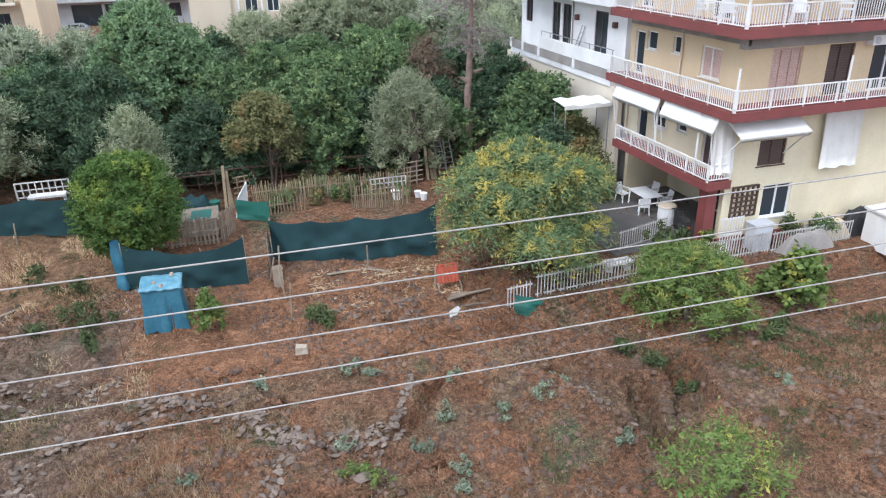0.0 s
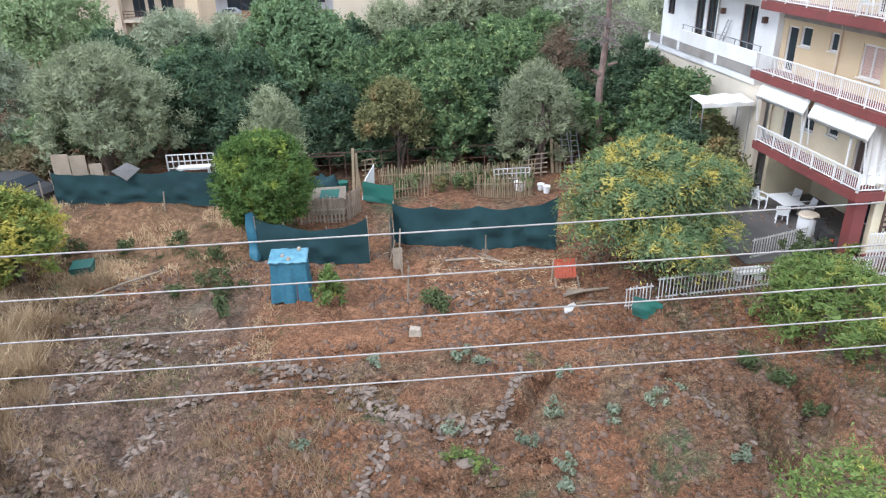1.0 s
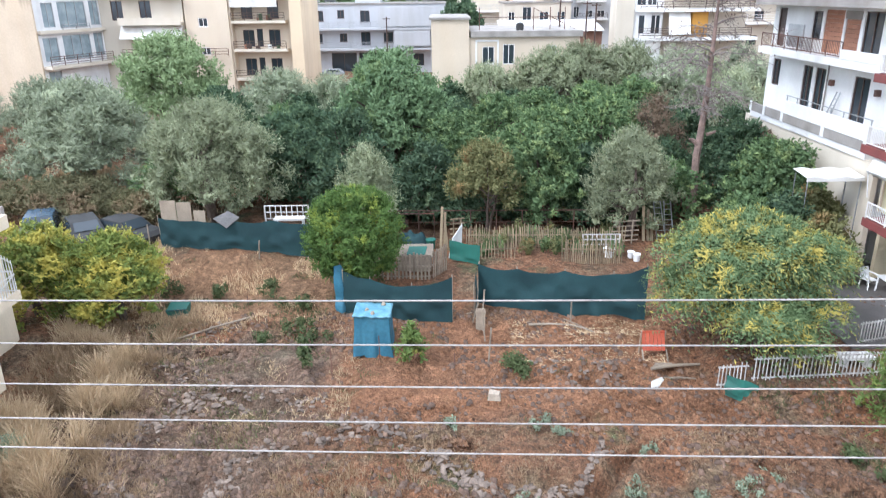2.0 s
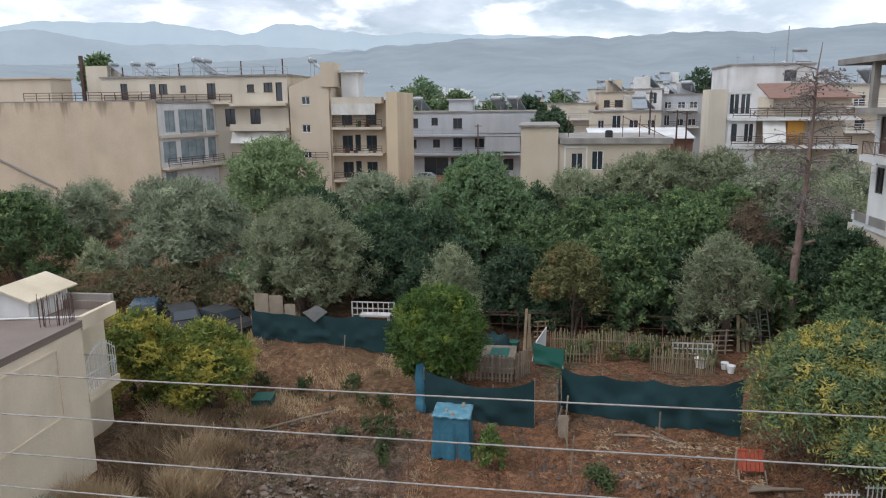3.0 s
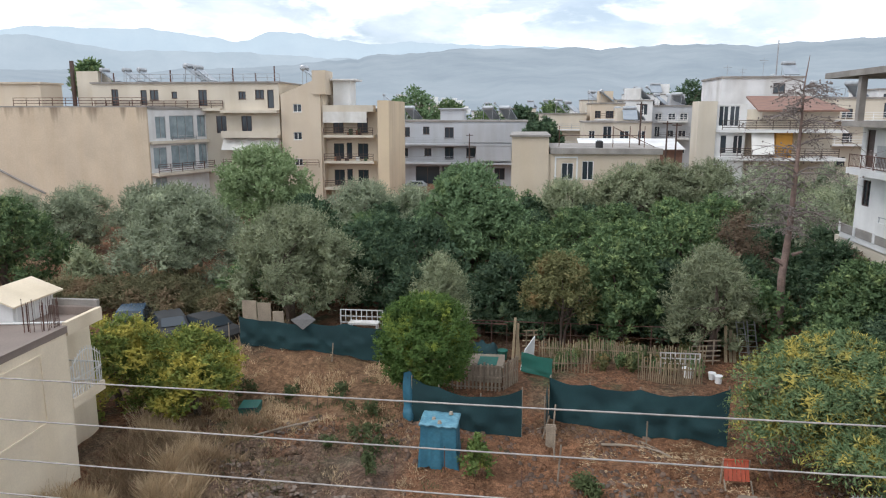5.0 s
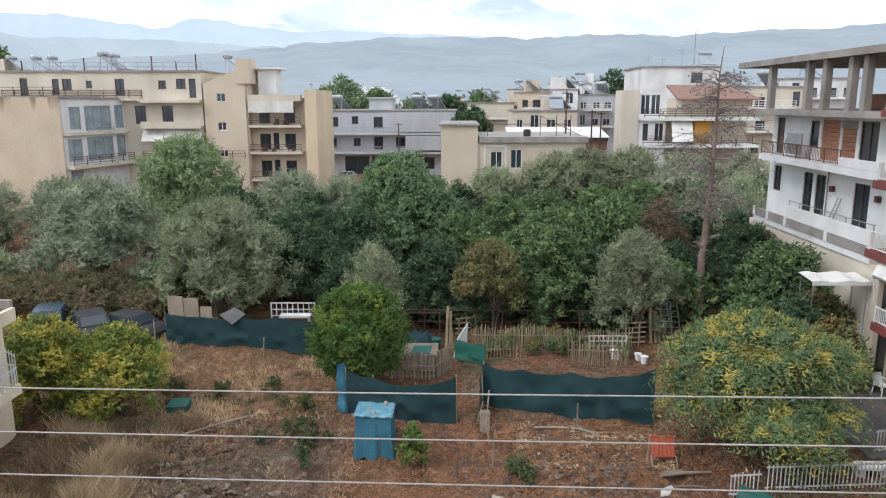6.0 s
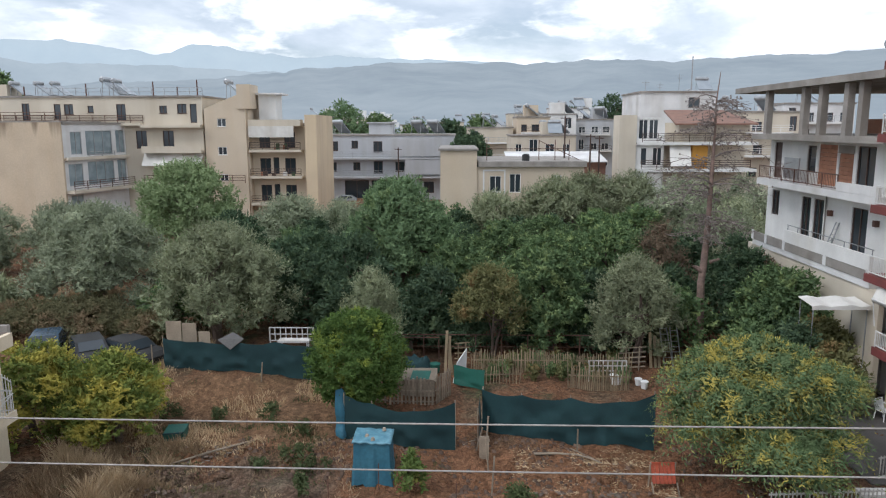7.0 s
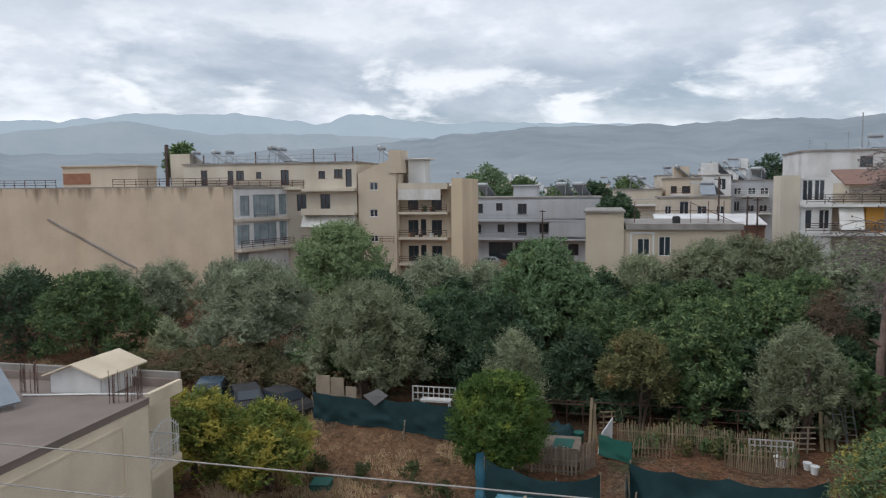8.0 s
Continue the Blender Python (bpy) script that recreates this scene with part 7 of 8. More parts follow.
def tarp_hut():
    x0, x1, y0, y1, h = -3.65, -2.30, 25.05, 26.45, 1.72
    g = gz(-3.0, 25.7)
    t = thing("tarpaulin_hut", "small hut wrapped in wrinkled blue tarpaulin", "hut", at=(-2.97, 25.75, g))
    fr = Solid()
    for x in (x0 + 0.1, x1 - 0.1):
        for y in (y0 + 0.1, y1 - 0.1):
            fr.box(x - 0.03, x + 0.03, y - 0.03, y + 0.03, g - 0.1, g + h - 0.1)
    wpart("frame", fr, M["wood"], t)
    n = 96
    per = []
    for i in range(n):
        s = 4 * i / n
        k, f = int(s), s - int(s)
        per.append([(x0 + (x1 - x0) * f, y0), (x1, y0 + (y1 - y0) * f), (x1 - (x1 - x0) * f, y1), (x0, y1 - (y1 - y0) * f)][k])
    rows, v = 14, []
    cx, cy = (x0 + x1) / 2, (y0 + y1) / 2
    for r in range(rows):
        f = r / (rows - 1)
        for i, (x, y) in enumerate(per):
            a = 2 * math.pi * i / n
            fold = (1 - f) * (0.10 * math.sin(9 * a + 1) + 0.07 * math.sin(17 * a) + 0.05 * math.sin(29 * a + 2 * f)) + 0.02 * math.sin(13 * a + 7 * f)
            flare = 1 + 0.10 * (1 - f) ** 2 + fold * 0.6
            top = h - 0.12 * (1 if y > cy else 0.0) + (0.05 if x < cx else 0)
            hem = 0.04 * math.sin(7 * a) + 0.03 * math.sin(19 * a)
            v.append((cx + (x - cx) * flare, cy + (y - cy) * flare, g + (hem + 0.03) * (1 - f) + top * f))
    q = [(r * n + i, r * n + (i + 1) % n, (r + 1) * n + (i + 1) % n, (r + 1) * n + i) for r in range(rows - 1) for i in range(n)]
    wpart("tarpaulin", raw_mesh("tarpaulin", np.array(v), np.array(q), M["tarp"], True), None, t)
    m = 10
    lid = [(x0 - 0.06 + (x1 - x0 + 0.12) * i / m, y0 - 0.06 + (y1 - y0 + 0.12) * j / m, g + h + 0.03 + 0.035 * math.sin(2.3 * i + j) * math.cos(1.7 * j) - 0.10 * (j / m) + 0.04 * (i < 5)) for j in range(m + 1) for i in range(m + 1)]
    lo = [(x, y, z - 0.07) for x, y, z in lid]
    k = (m + 1) ** 2
    q = [(j * (m + 1) + i, j * (m + 1) + i + 1, (j + 1) * (m + 1) + i + 1, (j + 1) * (m + 1) + i) for j in range(m) for i in range(m)]
    q += [tuple(a + k for a in f[::-1]) for f in q]
    e = [i for i in range(m + 1)] + [j * (m + 1) + m for j in range(1, m + 1)] + [m * (m + 1) + i for i in range(m - 1, -1, -1)] + [j * (m + 1) for j in range(m - 1, 0, -1)]
    q += [(e[i], e[i] + k, e[(i + 1) % len(e)] + k, e[(i + 1) % len(e)]) for i in range(len(e))]
    wpart("lid", raw_mesh("lid", np.array(lid + lo), np.array(q), M["tarp_light"], False), None, t, "faded pale blue sheet on top")
    for x, y in ((-3.2, 25.6), (-2.6, 26.2), (-2.95, 25.3)):
        wpart("stone", Solid().tube([(x, y, g + h + 0.0), (x, y, g + h + 0.11)], [0.10, 0.06], 6), M["palestone"], t)


tarp_hut()


def stake(x, y, h, material="rust", lean=0.0, r=0.02, label="thin rusty iron stake in the earth"):
    z = gz(x, y)
    loose("stake", label, "stake", Solid().tube([(x, y, z - 0.2), (x + lean, y, z + h)], [r, r], 6), material, None, "stakes of the plot")


for a in ((-4.4, 23.7, 1.15), (-2.68, 24.6, 1.1), (0.2, 24.2, 0.5), (-9.2, 30.2, 0.6)):
    stake(*a)
for x, y, h, l in ((1.45, 28.3, 1.5, 0.1), (1.5, 26.4, 1.4, -0.15), (1.5, 24.6, 1.6, 0.1), (1.0, 28.0, 1.0, 0.3), (5.25, 28.0, 1.0, 0.0), (-9.6, 34.2, 1.0, 0.1), (-14.9, 33.9, 1.9, 0.0)):
    stake(x, y, h, "wood", l, 0.035, "rough wooden stake at the garden path")
loose("small_door", "brown wooden door at the garden path", "door", Solid().box(1.15, 1.55, 27.55, 27.6, gz(1.3, 27.6) - 0.03, gz(1.3, 27.6) + 1.0).box(1.12, 1.58, 27.52, 27.549, gz(1.3, 27.6) + 0.8, gz(1.3, 27.6) + 0.9), "wood", None)
for x0, y0, x1, y1, r in ((3.4, 27.6, 5.2, 27.3, 0.06), (5.2, 27.3, 6.0, 26.6, 0.04), (5.0, 28.2, 6.2, 26.3, 0.03), (6.4, 26.6, 7.4, 26.2, 0.03), (7.6, 23.9, 9.6, 24.4, 0.07), (7.9, 23.2, 9.2, 23.6, 0.05), (-11.5, 26.8, -8.4, 28.6, 0.05), (1.2, 28.9, 0.5, 28.3, 0.03)):
    za, zb = gz(x0, y0) + r * 0.7, gz(x1, y1) + r * 0.7
    loose("pole", "old wooden pole lying on the earth", "pole", Solid().tube([(x0, y0, za), ((x0 + x1) / 2, (y0 + y1) / 2 + 0.05, (za + zb) / 2 + 0.02), (x1, y1, zb)], [r, r * 0.9, r * 0.7], 7), "wood", None, "poles lying on the plot")


def red_bench():
    x, y = 8.0, 24.9
    z = gz(x, y)
    t = thing("garden_chair", "broken orange-red slatted garden chair", "chair", at=(x, y, z))
    for i in range(6):
        part("slat", Solid().hexa([(-0.45 + 0.15 * i, 0.1, 0.30), (-0.32 + 0.15 * i, 0.1, 0.30), (-0.32 + 0.15 * i, 0.45, 1.0), (-0.45 + 0.15 * i, 0.45, 1.0), (-0.45 + 0.15 * i, 0.13, 0.28), (-0.32 + 0.15 * i, 0.13, 0.28), (-0.32 + 0.15 * i, 0.48, 0.98), (-0.45 + 0.15 * i, 0.48, 0.98)]), M["redwood"], t)
    for s in (-0.47, 0.47):
        part("leg", Solid().bar((s, 0.55, -0.03), (s, 0.4, 1.0), 0.05), M["wood"], t)
        part("leg", Solid().bar((s, -0.25, -0.03), (s, 0.12, 0.34), 0.05), M["wood"], t)
    part("crossbar", Solid().bar((-0.5, 0.42, 0.95), (0.5, 0.42, 0.95), 0.05), M["redwood"], t)
    loose("plank", "grey plank lying before the red chair", "plank", Solid().box(x - 0.5, x + 0.5, y - 0.75, y - 0.55, gz(x, y - 0.65) - 0.02, gz(x, y - 0.65) + 0.06), "wood", None)


red_bench()
loose("plastic_sheet", "crumpled white plastic sheet on the earth", "litter", Solid().hexa([(7.3, 22.75, gz(7.5, 22.9)), (7.9, 22.9, gz(7.5, 22.9) + 0.02), (7.75, 23.1, gz(7.5, 22.9) + 0.2), (7.35, 23.0, gz(7.5, 22.9) + 0.06), (7.3, 22.75, gz(7.5, 22.9) + 0.04), (7.9, 22.9, gz(7.5, 22.9) + 0.10), (7.75, 23.1, gz(7.5, 22.9) + 0.28), (7.35, 23.0, gz(7.5, 22.9) + 0.16)]), "fencegrey", None)
loose("slab", "pale stone block lying in the plot", "stone", Solid().hexa([(1.3, 21.7, gz(1.5, 21.8) - 0.05), (1.75, 21.65, gz(1.5, 21.8) - 0.05), (1.8, 21.95, gz(1.5, 21.8) - 0.05), (1.35, 22.0, gz(1.5, 21.8) - 0.05), (1.33, 21.72, gz(1.5, 21.8) + 0.22), (1.70, 21.7, gz(1.5, 21.8) + 0.17), (1.74, 21.92, gz(1.5, 21.8) + 0.2), (1.38, 21.96, gz(1.5, 21.8) + 0.26)]), "palestone", None)
c = thing("crate", "dark green plastic crate tipped in the weeds", "crate", at=(-12.0, 29.2, gz(-12, 29.2)))
part("body", Solid().hexa([(-0.4, -0.3, 0.0), (0.4, -0.25, 0.05), (0.4, 0.3, 0.2), (-0.4, 0.3, 0.1), (-0.45, -0.4, 0.4), (0.42, -0.35, 0.45), (0.45, 0.3, 0.6), (-0.45, 0.3, 0.55)]), M["netgreen"], c)
part("rim", Solid().bar((-0.45, -0.42, 0.42), (0.45, -0.37, 0.47), 0.05), M["net"], c)

# ---- the patio and its fence ----
tagged(new("patio", Solid().box(15.2, 33, 24.2, 33.5, 0.3, PATIO + 0.06).mesh("patio", M["tilefloor"])), "grey tiled patio floor under the flats", "patio", kind="structure")
PF = "white picket fences of the patio"
picket_run("picket_fence", "grey-white metal picket fence along the earth bank", (10.5, 22.0), (15.1, 22.3), 0.95, 0.14, 0.036, "fencegrey", (0.12, 0.9), 0.02, PF)
picket_run("picket_fence", "grey-white metal picket fence behind the green shrub", (15.1, 22.3), (21.6, 22.4), 0.95, 0.14, 0.036, "fencegrey", (0.12, 0.9), 0.02, PF)
picket_run("picket_fence", "grey-white metal picket fence below the flats", (21.6, 22.3), (25.9, 22.3), 0.95, 0.14, 0.036, "fencegrey", (0.12, 0.9), 0.02, PF)
picket_run("picket_fence", "short bent white picket fence piece on the bank", (9.7, 22.9), (10.3, 21.9), 0.9, 0.13, 0.036, "fencegrey", (0.12, 0.9), 0.08, PF)
picket_run("picket_fence", "white picket fence at the patio's edge", (15.6, 24.6), (18.5, 25.4), 0.95, 0.14, 0.036, "fencegrey", (0.12, 0.9), 0.01, PF)
picket_run("picket_fence", "white picket gate beside the dark red pier", (19.4, 23.0), (20.6, 23.0), 1.6, 0.13, 0.036, "white", (0.5, 0.95), 0.01, PF)
bn = thing("net_fence", "torn bright green net hanging down the bank", "fence", at=(9.9, 21.4, gz(9.9, 21.4)))
sheet("net", [(9.6, 21.9), (10.0, 21.4), (10.5, 21.3)], [0.2, 0.1, 0.1], [1.0, 1.0, 0.8], "netgreen", bn, 0.1, 31)


def plastic_chair(x, y, turn, z=PATIO + 0.06, label="white plastic garden chair on the patio", group="chairs on the patio"):
    t = thing("plastic_chair", label, "chair", group, at=(x, y, z))
    t.rotation_euler = (0, 0, turn)
    part("seat", Solid().box(-0.25, 0.25, -0.25, 0.25, 0.40, 0.44), M["plastic"], t)
    part("backrest", Solid().hexa([(-0.25, 0.22, 0.42), (0.25, 0.22, 0.42), (0.24, 0.34, 0.88), (-0.24, 0.34, 0.88), (-0.25, 0.25, 0.42), (0.25, 0.25, 0.42), (0.24, 0.37, 0.88), (-0.24, 0.37, 0.88)]), M["plastic"], t)
    for a in (-0.22, 0.22):
        for b in (-0.22, 0.22):
            part("leg", Solid().bar((a, b, 0.40), (a * 1.15, b * 1.15, -0.002), 0.045), M["plastic"], t)
        part("armrest", Solid().bar((a * 1.2, -0.22, 0.64), (a * 1.15, 0.28, 0.66), 0.05).bar((a * 1.2, -0.22, 0.42), (a * 1.2, -0.22, 0.64), 0.04), M["plastic"], t)


t = thing("patio_table", "white rectangular plastic table on the patio", "table", at=(19.6, 28.9, PATIO + 0.06))
part("tabletop", Solid().box(-0.5, 0.5, -0.8, 0.8, 0.70, 0.74), M["plastic"], t)
for a in (-0.42, 0.42):
    for b in (-0.7, 0.7):
        part("leg", Solid().bar((a, b, 0.70), (a * 1.1, b * 1.05, -0.002), 0.05), M["plastic"], t)
for x, y, r in ((19.0, 30.0, 0.3), (20.4, 29.6, -1.4), (19.0, 28.0, 2.6), (20.4, 28.4, -1.7)):
    plastic_chair(x, y, r)
t = thing("barrel_table", "round covered barrel standing on the patio", "barrel", at=(19.3, 26.6, PATIO + 0.06))
part("barrel", Solid().tube([(0, 0, -0.002), (0, 0, 0.4), (0, 0, 0.85)], [0.38, 0.42, 0.4], 16), M["whitewall"], t)
part("lid", Solid().tube([(0, 0, 0.851), (0, 0, 0.93)], [0.45, 0.40], 16), M["beige"], t)


def scooter():
    t = thing("scooter", "dark scooter with a red rear light on the patio", "scooter", at=(19.2, 25.3, PATIO + 0.06))
    t.rotation_euler = (0, 0, 1.3)
    for u in (-0.6, 0.6):
        w = part("wheel", Solid().tube([(u, -0.06, 0.25), (u, 0.06, 0.25)], [0.25, 0.25], 14), M["rubber"], t)
    part("body", Solid().hexa([(-0.8, -0.15, 0.35), (0.1, -0.15, 0.3), (0.1, 0.15, 0.3), (-0.8, 0.15, 0.35), (-0.85, -0.13, 0.75), (0.0, -0.12, 0.68), (0.0, 0.12, 0.68), (-0.85, 0.13, 0.75)]), M["rubber"], t)
    part("seat", Solid().box(-0.8, 0.05, -0.13, 0.13, 0.751, 0.84), M["dark"], t)
    part("leg_shield", Solid().hexa([(0.35, -0.2, 0.3), (0.45, -0.2, 0.3), (0.45, 0.2, 0.3), (0.35, 0.2, 0.3), (0.5, -0.18, 0.95), (0.58, -0.18, 0.95), (0.58, 0.18, 0.95), (0.5, 0.18, 0.95)]), M["rubber"], t)
    part("handlebar", Solid().bar((0.5, -0.33, 1.02), (0.5, 0.33, 1.02), 0.04), M["rubber"], t)
    part("rear_light", Solid().box(-0.90, -0.86, -0.08, 0.08, 0.55, 0.66), M["redwood"], t, "red rear light")


scooter()
sh = thing("shelter", "white sheet canopy on thin posts between the flats", "shelter", at=(17.7, 33.0, gz(17.7, 33)))
c = Solid()
for i in range(6):
    x0, x1 = 16.45 + 2.65 * i / 6, 16.45 + 2.65 * (i + 1) / 6
    s0, s1 = 0.05 * math.sin(i * 2.1), 0.05 * math.sin((i + 1) * 2.1)
    c.hexa([(x0, 31.9, 5.38 + s0), (x1, 31.9, 5.38 + s1), (x1, 33.3, 5.5 + s1), (x0, 33.3, 5.5 + s0), (x0, 31.9, 5.41 + s0), (x1, 31.9, 5.41 + s1), (x1, 33.3, 5.53 + s1), (x0, 33.3, 5.53 + s0)])
    c.hexa([(x0, 31.89, 5.22), (x1, 31.89, 5.22), (x1, 31.91, 5.22), (x0, 31.91, 5.22), (x0, 31.89, 5.38 + s0), (x1, 31.89, 5.38 + s1), (x1, 31.91, 5.38 + s1), (x0, 31.91, 5.38 + s0)])
wpart("canopy", c, M["canvas"], sh)
for x, y in ((16.55, 31.98), (19.0, 31.98), (16.55, 33.2), (19.0, 33.2)):
    wpart("post", Solid().box(x - 0.02, x + 0.02, y - 0.02, y + 0.02, gz(x, y) - 0.1, 5.36), M["metal"], sh)


def heap(name, label, x, y, w, d, h, material, seed, z=None):
    """A covered heap: a rumpled cloth over boxes."""
    rng = np.random.RandomState(seed)
    n = 18
    g = gz(x, y) if z is None else z
    U, V = np.meshgrid(np.linspace(-1, 1, n), np.linspace(-1, 1, n))
    r = np.maximum(np.abs(U), np.abs(V))
    Zh = h * np.clip(1.25 - r ** 3 * 1.25, 0, 1) * (0.8 + 0.2 * wobble(U * 3 + seed, V * 3, 1.0, seed)) + 0.05 * wobble(U * 9, V * 9, 1.0, seed + 1) * (r < 0.95) - 0.03
    v = np.stack([x + U * w / 2, y + V * d / 2, g + Zh], -1).reshape(-1, 3)
    i = (np.arange(n - 1)[:, None] * n + np.arange(n - 1)[None, :]).ravel()
    ob = new(name, raw_mesh(name, v, np.stack([i, i + 1, i + 1 + n, i + n], 1), M[material], True))
    tagged(ob, label, "heap", "covered heaps by the flats")


heap("covered_heap", "stored things under a pale canvas by the wall", 25.2, 22.75, 1.7, 0.8, 1.0, "housewall", 3)
heap("covered_heap", "dark tarpaulin heap beside the wall", 26.6, 22.8, 1.3, 0.8, 1.3, "rubber", 4)
heap("covered_heap", "brown planks and canvas heap by the wall", 23.9, 22.8, 1.2, 0.8, 0.8, "concrete", 5)
heap("covered_heap", "faded grey cloth hung over the fence", 23.2, 22.05, 2.8, 0.5, 0.95, "concrete", 6)
t = thing("garden_box", "light grey storage cabinet by the screen wall", "cabinet", at=(21.3, 22.8, gz(21.3, 22.8)))
part("body", Solid().box(-0.45, 0.45, -0.3, 0.3, -0.02, 1.2), M["grey"], t)
part("lid", Solid().box(-0.5, 0.5, -0.34, 0.34, 1.201, 1.26), M["grey"], t)
t = thing("shed", "small white panelled shed by the patio fence", "shed", at=(27.3, 21.2, gz(27.3, 21.2)))
part("body", Solid().box(-1.0, 1.0, -0.9, 0.9, -0.05, 1.6), M["white"], t)
part("roof", Solid().box(-1.1, 1.1, -1.0, 1.0, 1.601, 1.7), M["whitewall"], t)
for i in range(4):
    part("batten", Solid().box(-0.98 + 0.62 * i, -0.92 + 0.62 * i, -0.94, -0.902, 0.0, 1.58), M["white"], t)
loose("bench", "low white slab bench inside the fence", "bench", Solid().box(14.0, 15.2, 22.7, 23.2, gz(14.6, 22.9) + 0.35, gz(14.6, 22.9) + 0.45).box(14.1, 14.3, 22.8, 23.1, gz(14.6, 22.9) - 0.05, gz(14.6, 22.9) + 0.36).box(14.9, 15.1, 22.8, 23.1, gz(14.6, 22.9) - 0.05, gz(14.6, 22.9) + 0.36), "whitewall", None)


heap("covered_heap", "dark green tarpaulin over a garden box", -1.9, 36.5, 1.8, 0.9, 0.95, "net", 7)
gf = thing("trellis", "rusty iron trellis standing at the back fence", "trellis", at=(-1.7, 37.3, gz(-1.7, 37.3)))
for x in (-2.7, -0.7):
    wpart("post", Solid().tube([(x, 37.3, gz(x, 37.3) - 0.1), (x, 37.3, gz(x, 37.3) + 1.55)], [0.025, 0.025], 6), M["rust"], gf)
wpart("crossbar", Solid().bar((-2.72, 37.3, gz(-1.7, 37.3) + 1.55), (-0.68, 37.3, gz(-1.7, 37.3) + 1.55), 0.05), M["rust"], gf)
for x, y, r in ((19.0, 25.2, 0.4), (19.1, 23.9, 2.2), (21.3, 22.7, -0.6), (23.6, 22.7, 0.8)):
    plastic_chair(x, y, r, 10.10, "white plastic chair on the upper balcony", "chairs on the balcony")


# ---- the dead pine ----
for i, (x, y, h, w, m) in enumerate(((18.0, 23.7, 0.9, 0.45, "weed"), (17.3, 23.9, 0.8, 0.4, "weed"), (19.0, 23.4, 0.7, 0.4, "freshleaf"), (23.0, 22.7, 1.0, 0.55, "weed"), (24.4, 22.6, 0.9, 0.55, "orchard"))):
    g = gz(x, y)
    t = thing("potted_plant", "leafy green plant in an orange clay pot on the patio", "plant", "potted plants of the patio", at=(x, y, g))
    part("pot", Solid().tube([(0, 0, -0.02), (0, 0, 0.30), (0, 0, 0.36)], [0.14, 0.20, 0.22], 12), M["redwood"], t)
    rng = np.random.RandomState(900 + i)
    lb = [(rng.normal() * w * 0.45, rng.normal() * w * 0.45, 0.4 + h * rng.uniform(0.1, 0.8), w * 0.45, w * 0.45, h * 0.3) for _ in range(8)]
    st = Solid()
    for l in lb:
        st.tube([(0, 0, 0.3), l[:3]], [0.014, 0.006], 4)
    part("stem", st, M["weed"], t)
    part("foliage", raw_mesh("foliage", *leaves(rng, lb, 700, 0.07, 0.45), M[m]), None, t)


def dead_pine():
    rng = np.random.RandomState(77)
    x, y = 14.2, 40.0
    g = gz(x, y)
    t = thing("dead_pine", "tall dead pine with bare twisted twigs", "tree", at=(x, y, g))
    line = [(0, 0, -0.2), (0.05, 0, 1.8), (-0.02, 0, 4.0), (0.12, 0.1, 5.2), (0.22, 0.1, 7.4), (0.26, 0.1, 10), (0.3, 0.1, 12.3), (0.28, 0.1, 14.2), (0.42, 0.1, 16.4 - g)]
    rad = [0.27, 0.24, 0.21, 0.20, 0.16, 0.12, 0.075, 0.045, 0.015]
    part("trunk", Solid().tube(line, rad, 10).tube([(0.1, 0, 4.6), (-0.35, 0, 4.9), (-0.55, -0.1, 5.0)], [0.16, 0.12, 0.05], 7).tube([(0.4, 0, 5.2), (0.9, -0.1, 5.4)], [0.12, 0.06], 6), M["pinebark"], t)
    zs = [p[2] for p in line]
    for k in range(60):
        h = rng.uniform(6.3, 14.6)
        bx = np.interp(h, zs, [p[0] for p in line])
        a = rng.uniform(0, 2 * math.pi)
        ln = (1.0 + 2.6 * (1 - abs(h - 10.2) / 5.0)) * rng.uniform(0.6, 1.1)
        ln = max(ln, 0.7)
        dx, dy = math.cos(a), math.sin(a) * 0.9
        s = Solid()
        pts = [(bx, 0.1, h)]
        for i in range(1, 6):
            f = i / 5
            pts.append((bx + dx * ln * f + rng.normal() * 0.06, 0.1 + dy * ln * f + rng.normal() * 0.06, h + ln * (0.22 * math.sin(f * 2.2) - 0.30 * f * f) + rng.normal() * 0.04))
        s.tube(pts, [0.045, 0.036, 0.028, 0.022, 0.016, 0.009], 5)
        for i in range(1, 6):
            for j in range(4):
                p = pts[i]
                q = (p[0] + dx * 0.3 + rng.normal() * 0.32, p[1] + dy * 0.3 + rng.normal() * 0.32, p[2] + rng.uniform(-0.45, 0.25))
                s.tube([p, q], [0.014, 0.007], 4)
                if rng.rand() < 0.35:
                    s.tube([(q[0], q[1], q[2] - 0.06), q, (q[0], q[1], q[2] + 0.05)], [0.02, 0.05, 0.02], 5)
        part("branch", s, M["twig"], t)
    return t


dead_pine()


# ---- stones and rubble ----
def stone_mesh(seed):
    rng = np.random.RandomState(seed)
    bm = bmesh.new()
    bmesh.ops.create_icosphere(bm, subdivisions=1, radius=1.0)
    k = np.array([1.0, rng.uniform(0.5, 0.85), rng.uniform(0.22, 0.42)])
    for v in bm.verts:
        f = 1 + rng.uniform(-0.28, 0.22)
        v.co = Vector((v.co.x * f * k[0], v.co.y * f * k[1], v.co.z * f * k[2]))
    me = bpy.data.meshes.new("stone")
    bm.to_mesh(me)
    bm.free()
    me.materials.append(M["stone"])
    return me


STONES = [stone_mesh(s) for s in range(8)]


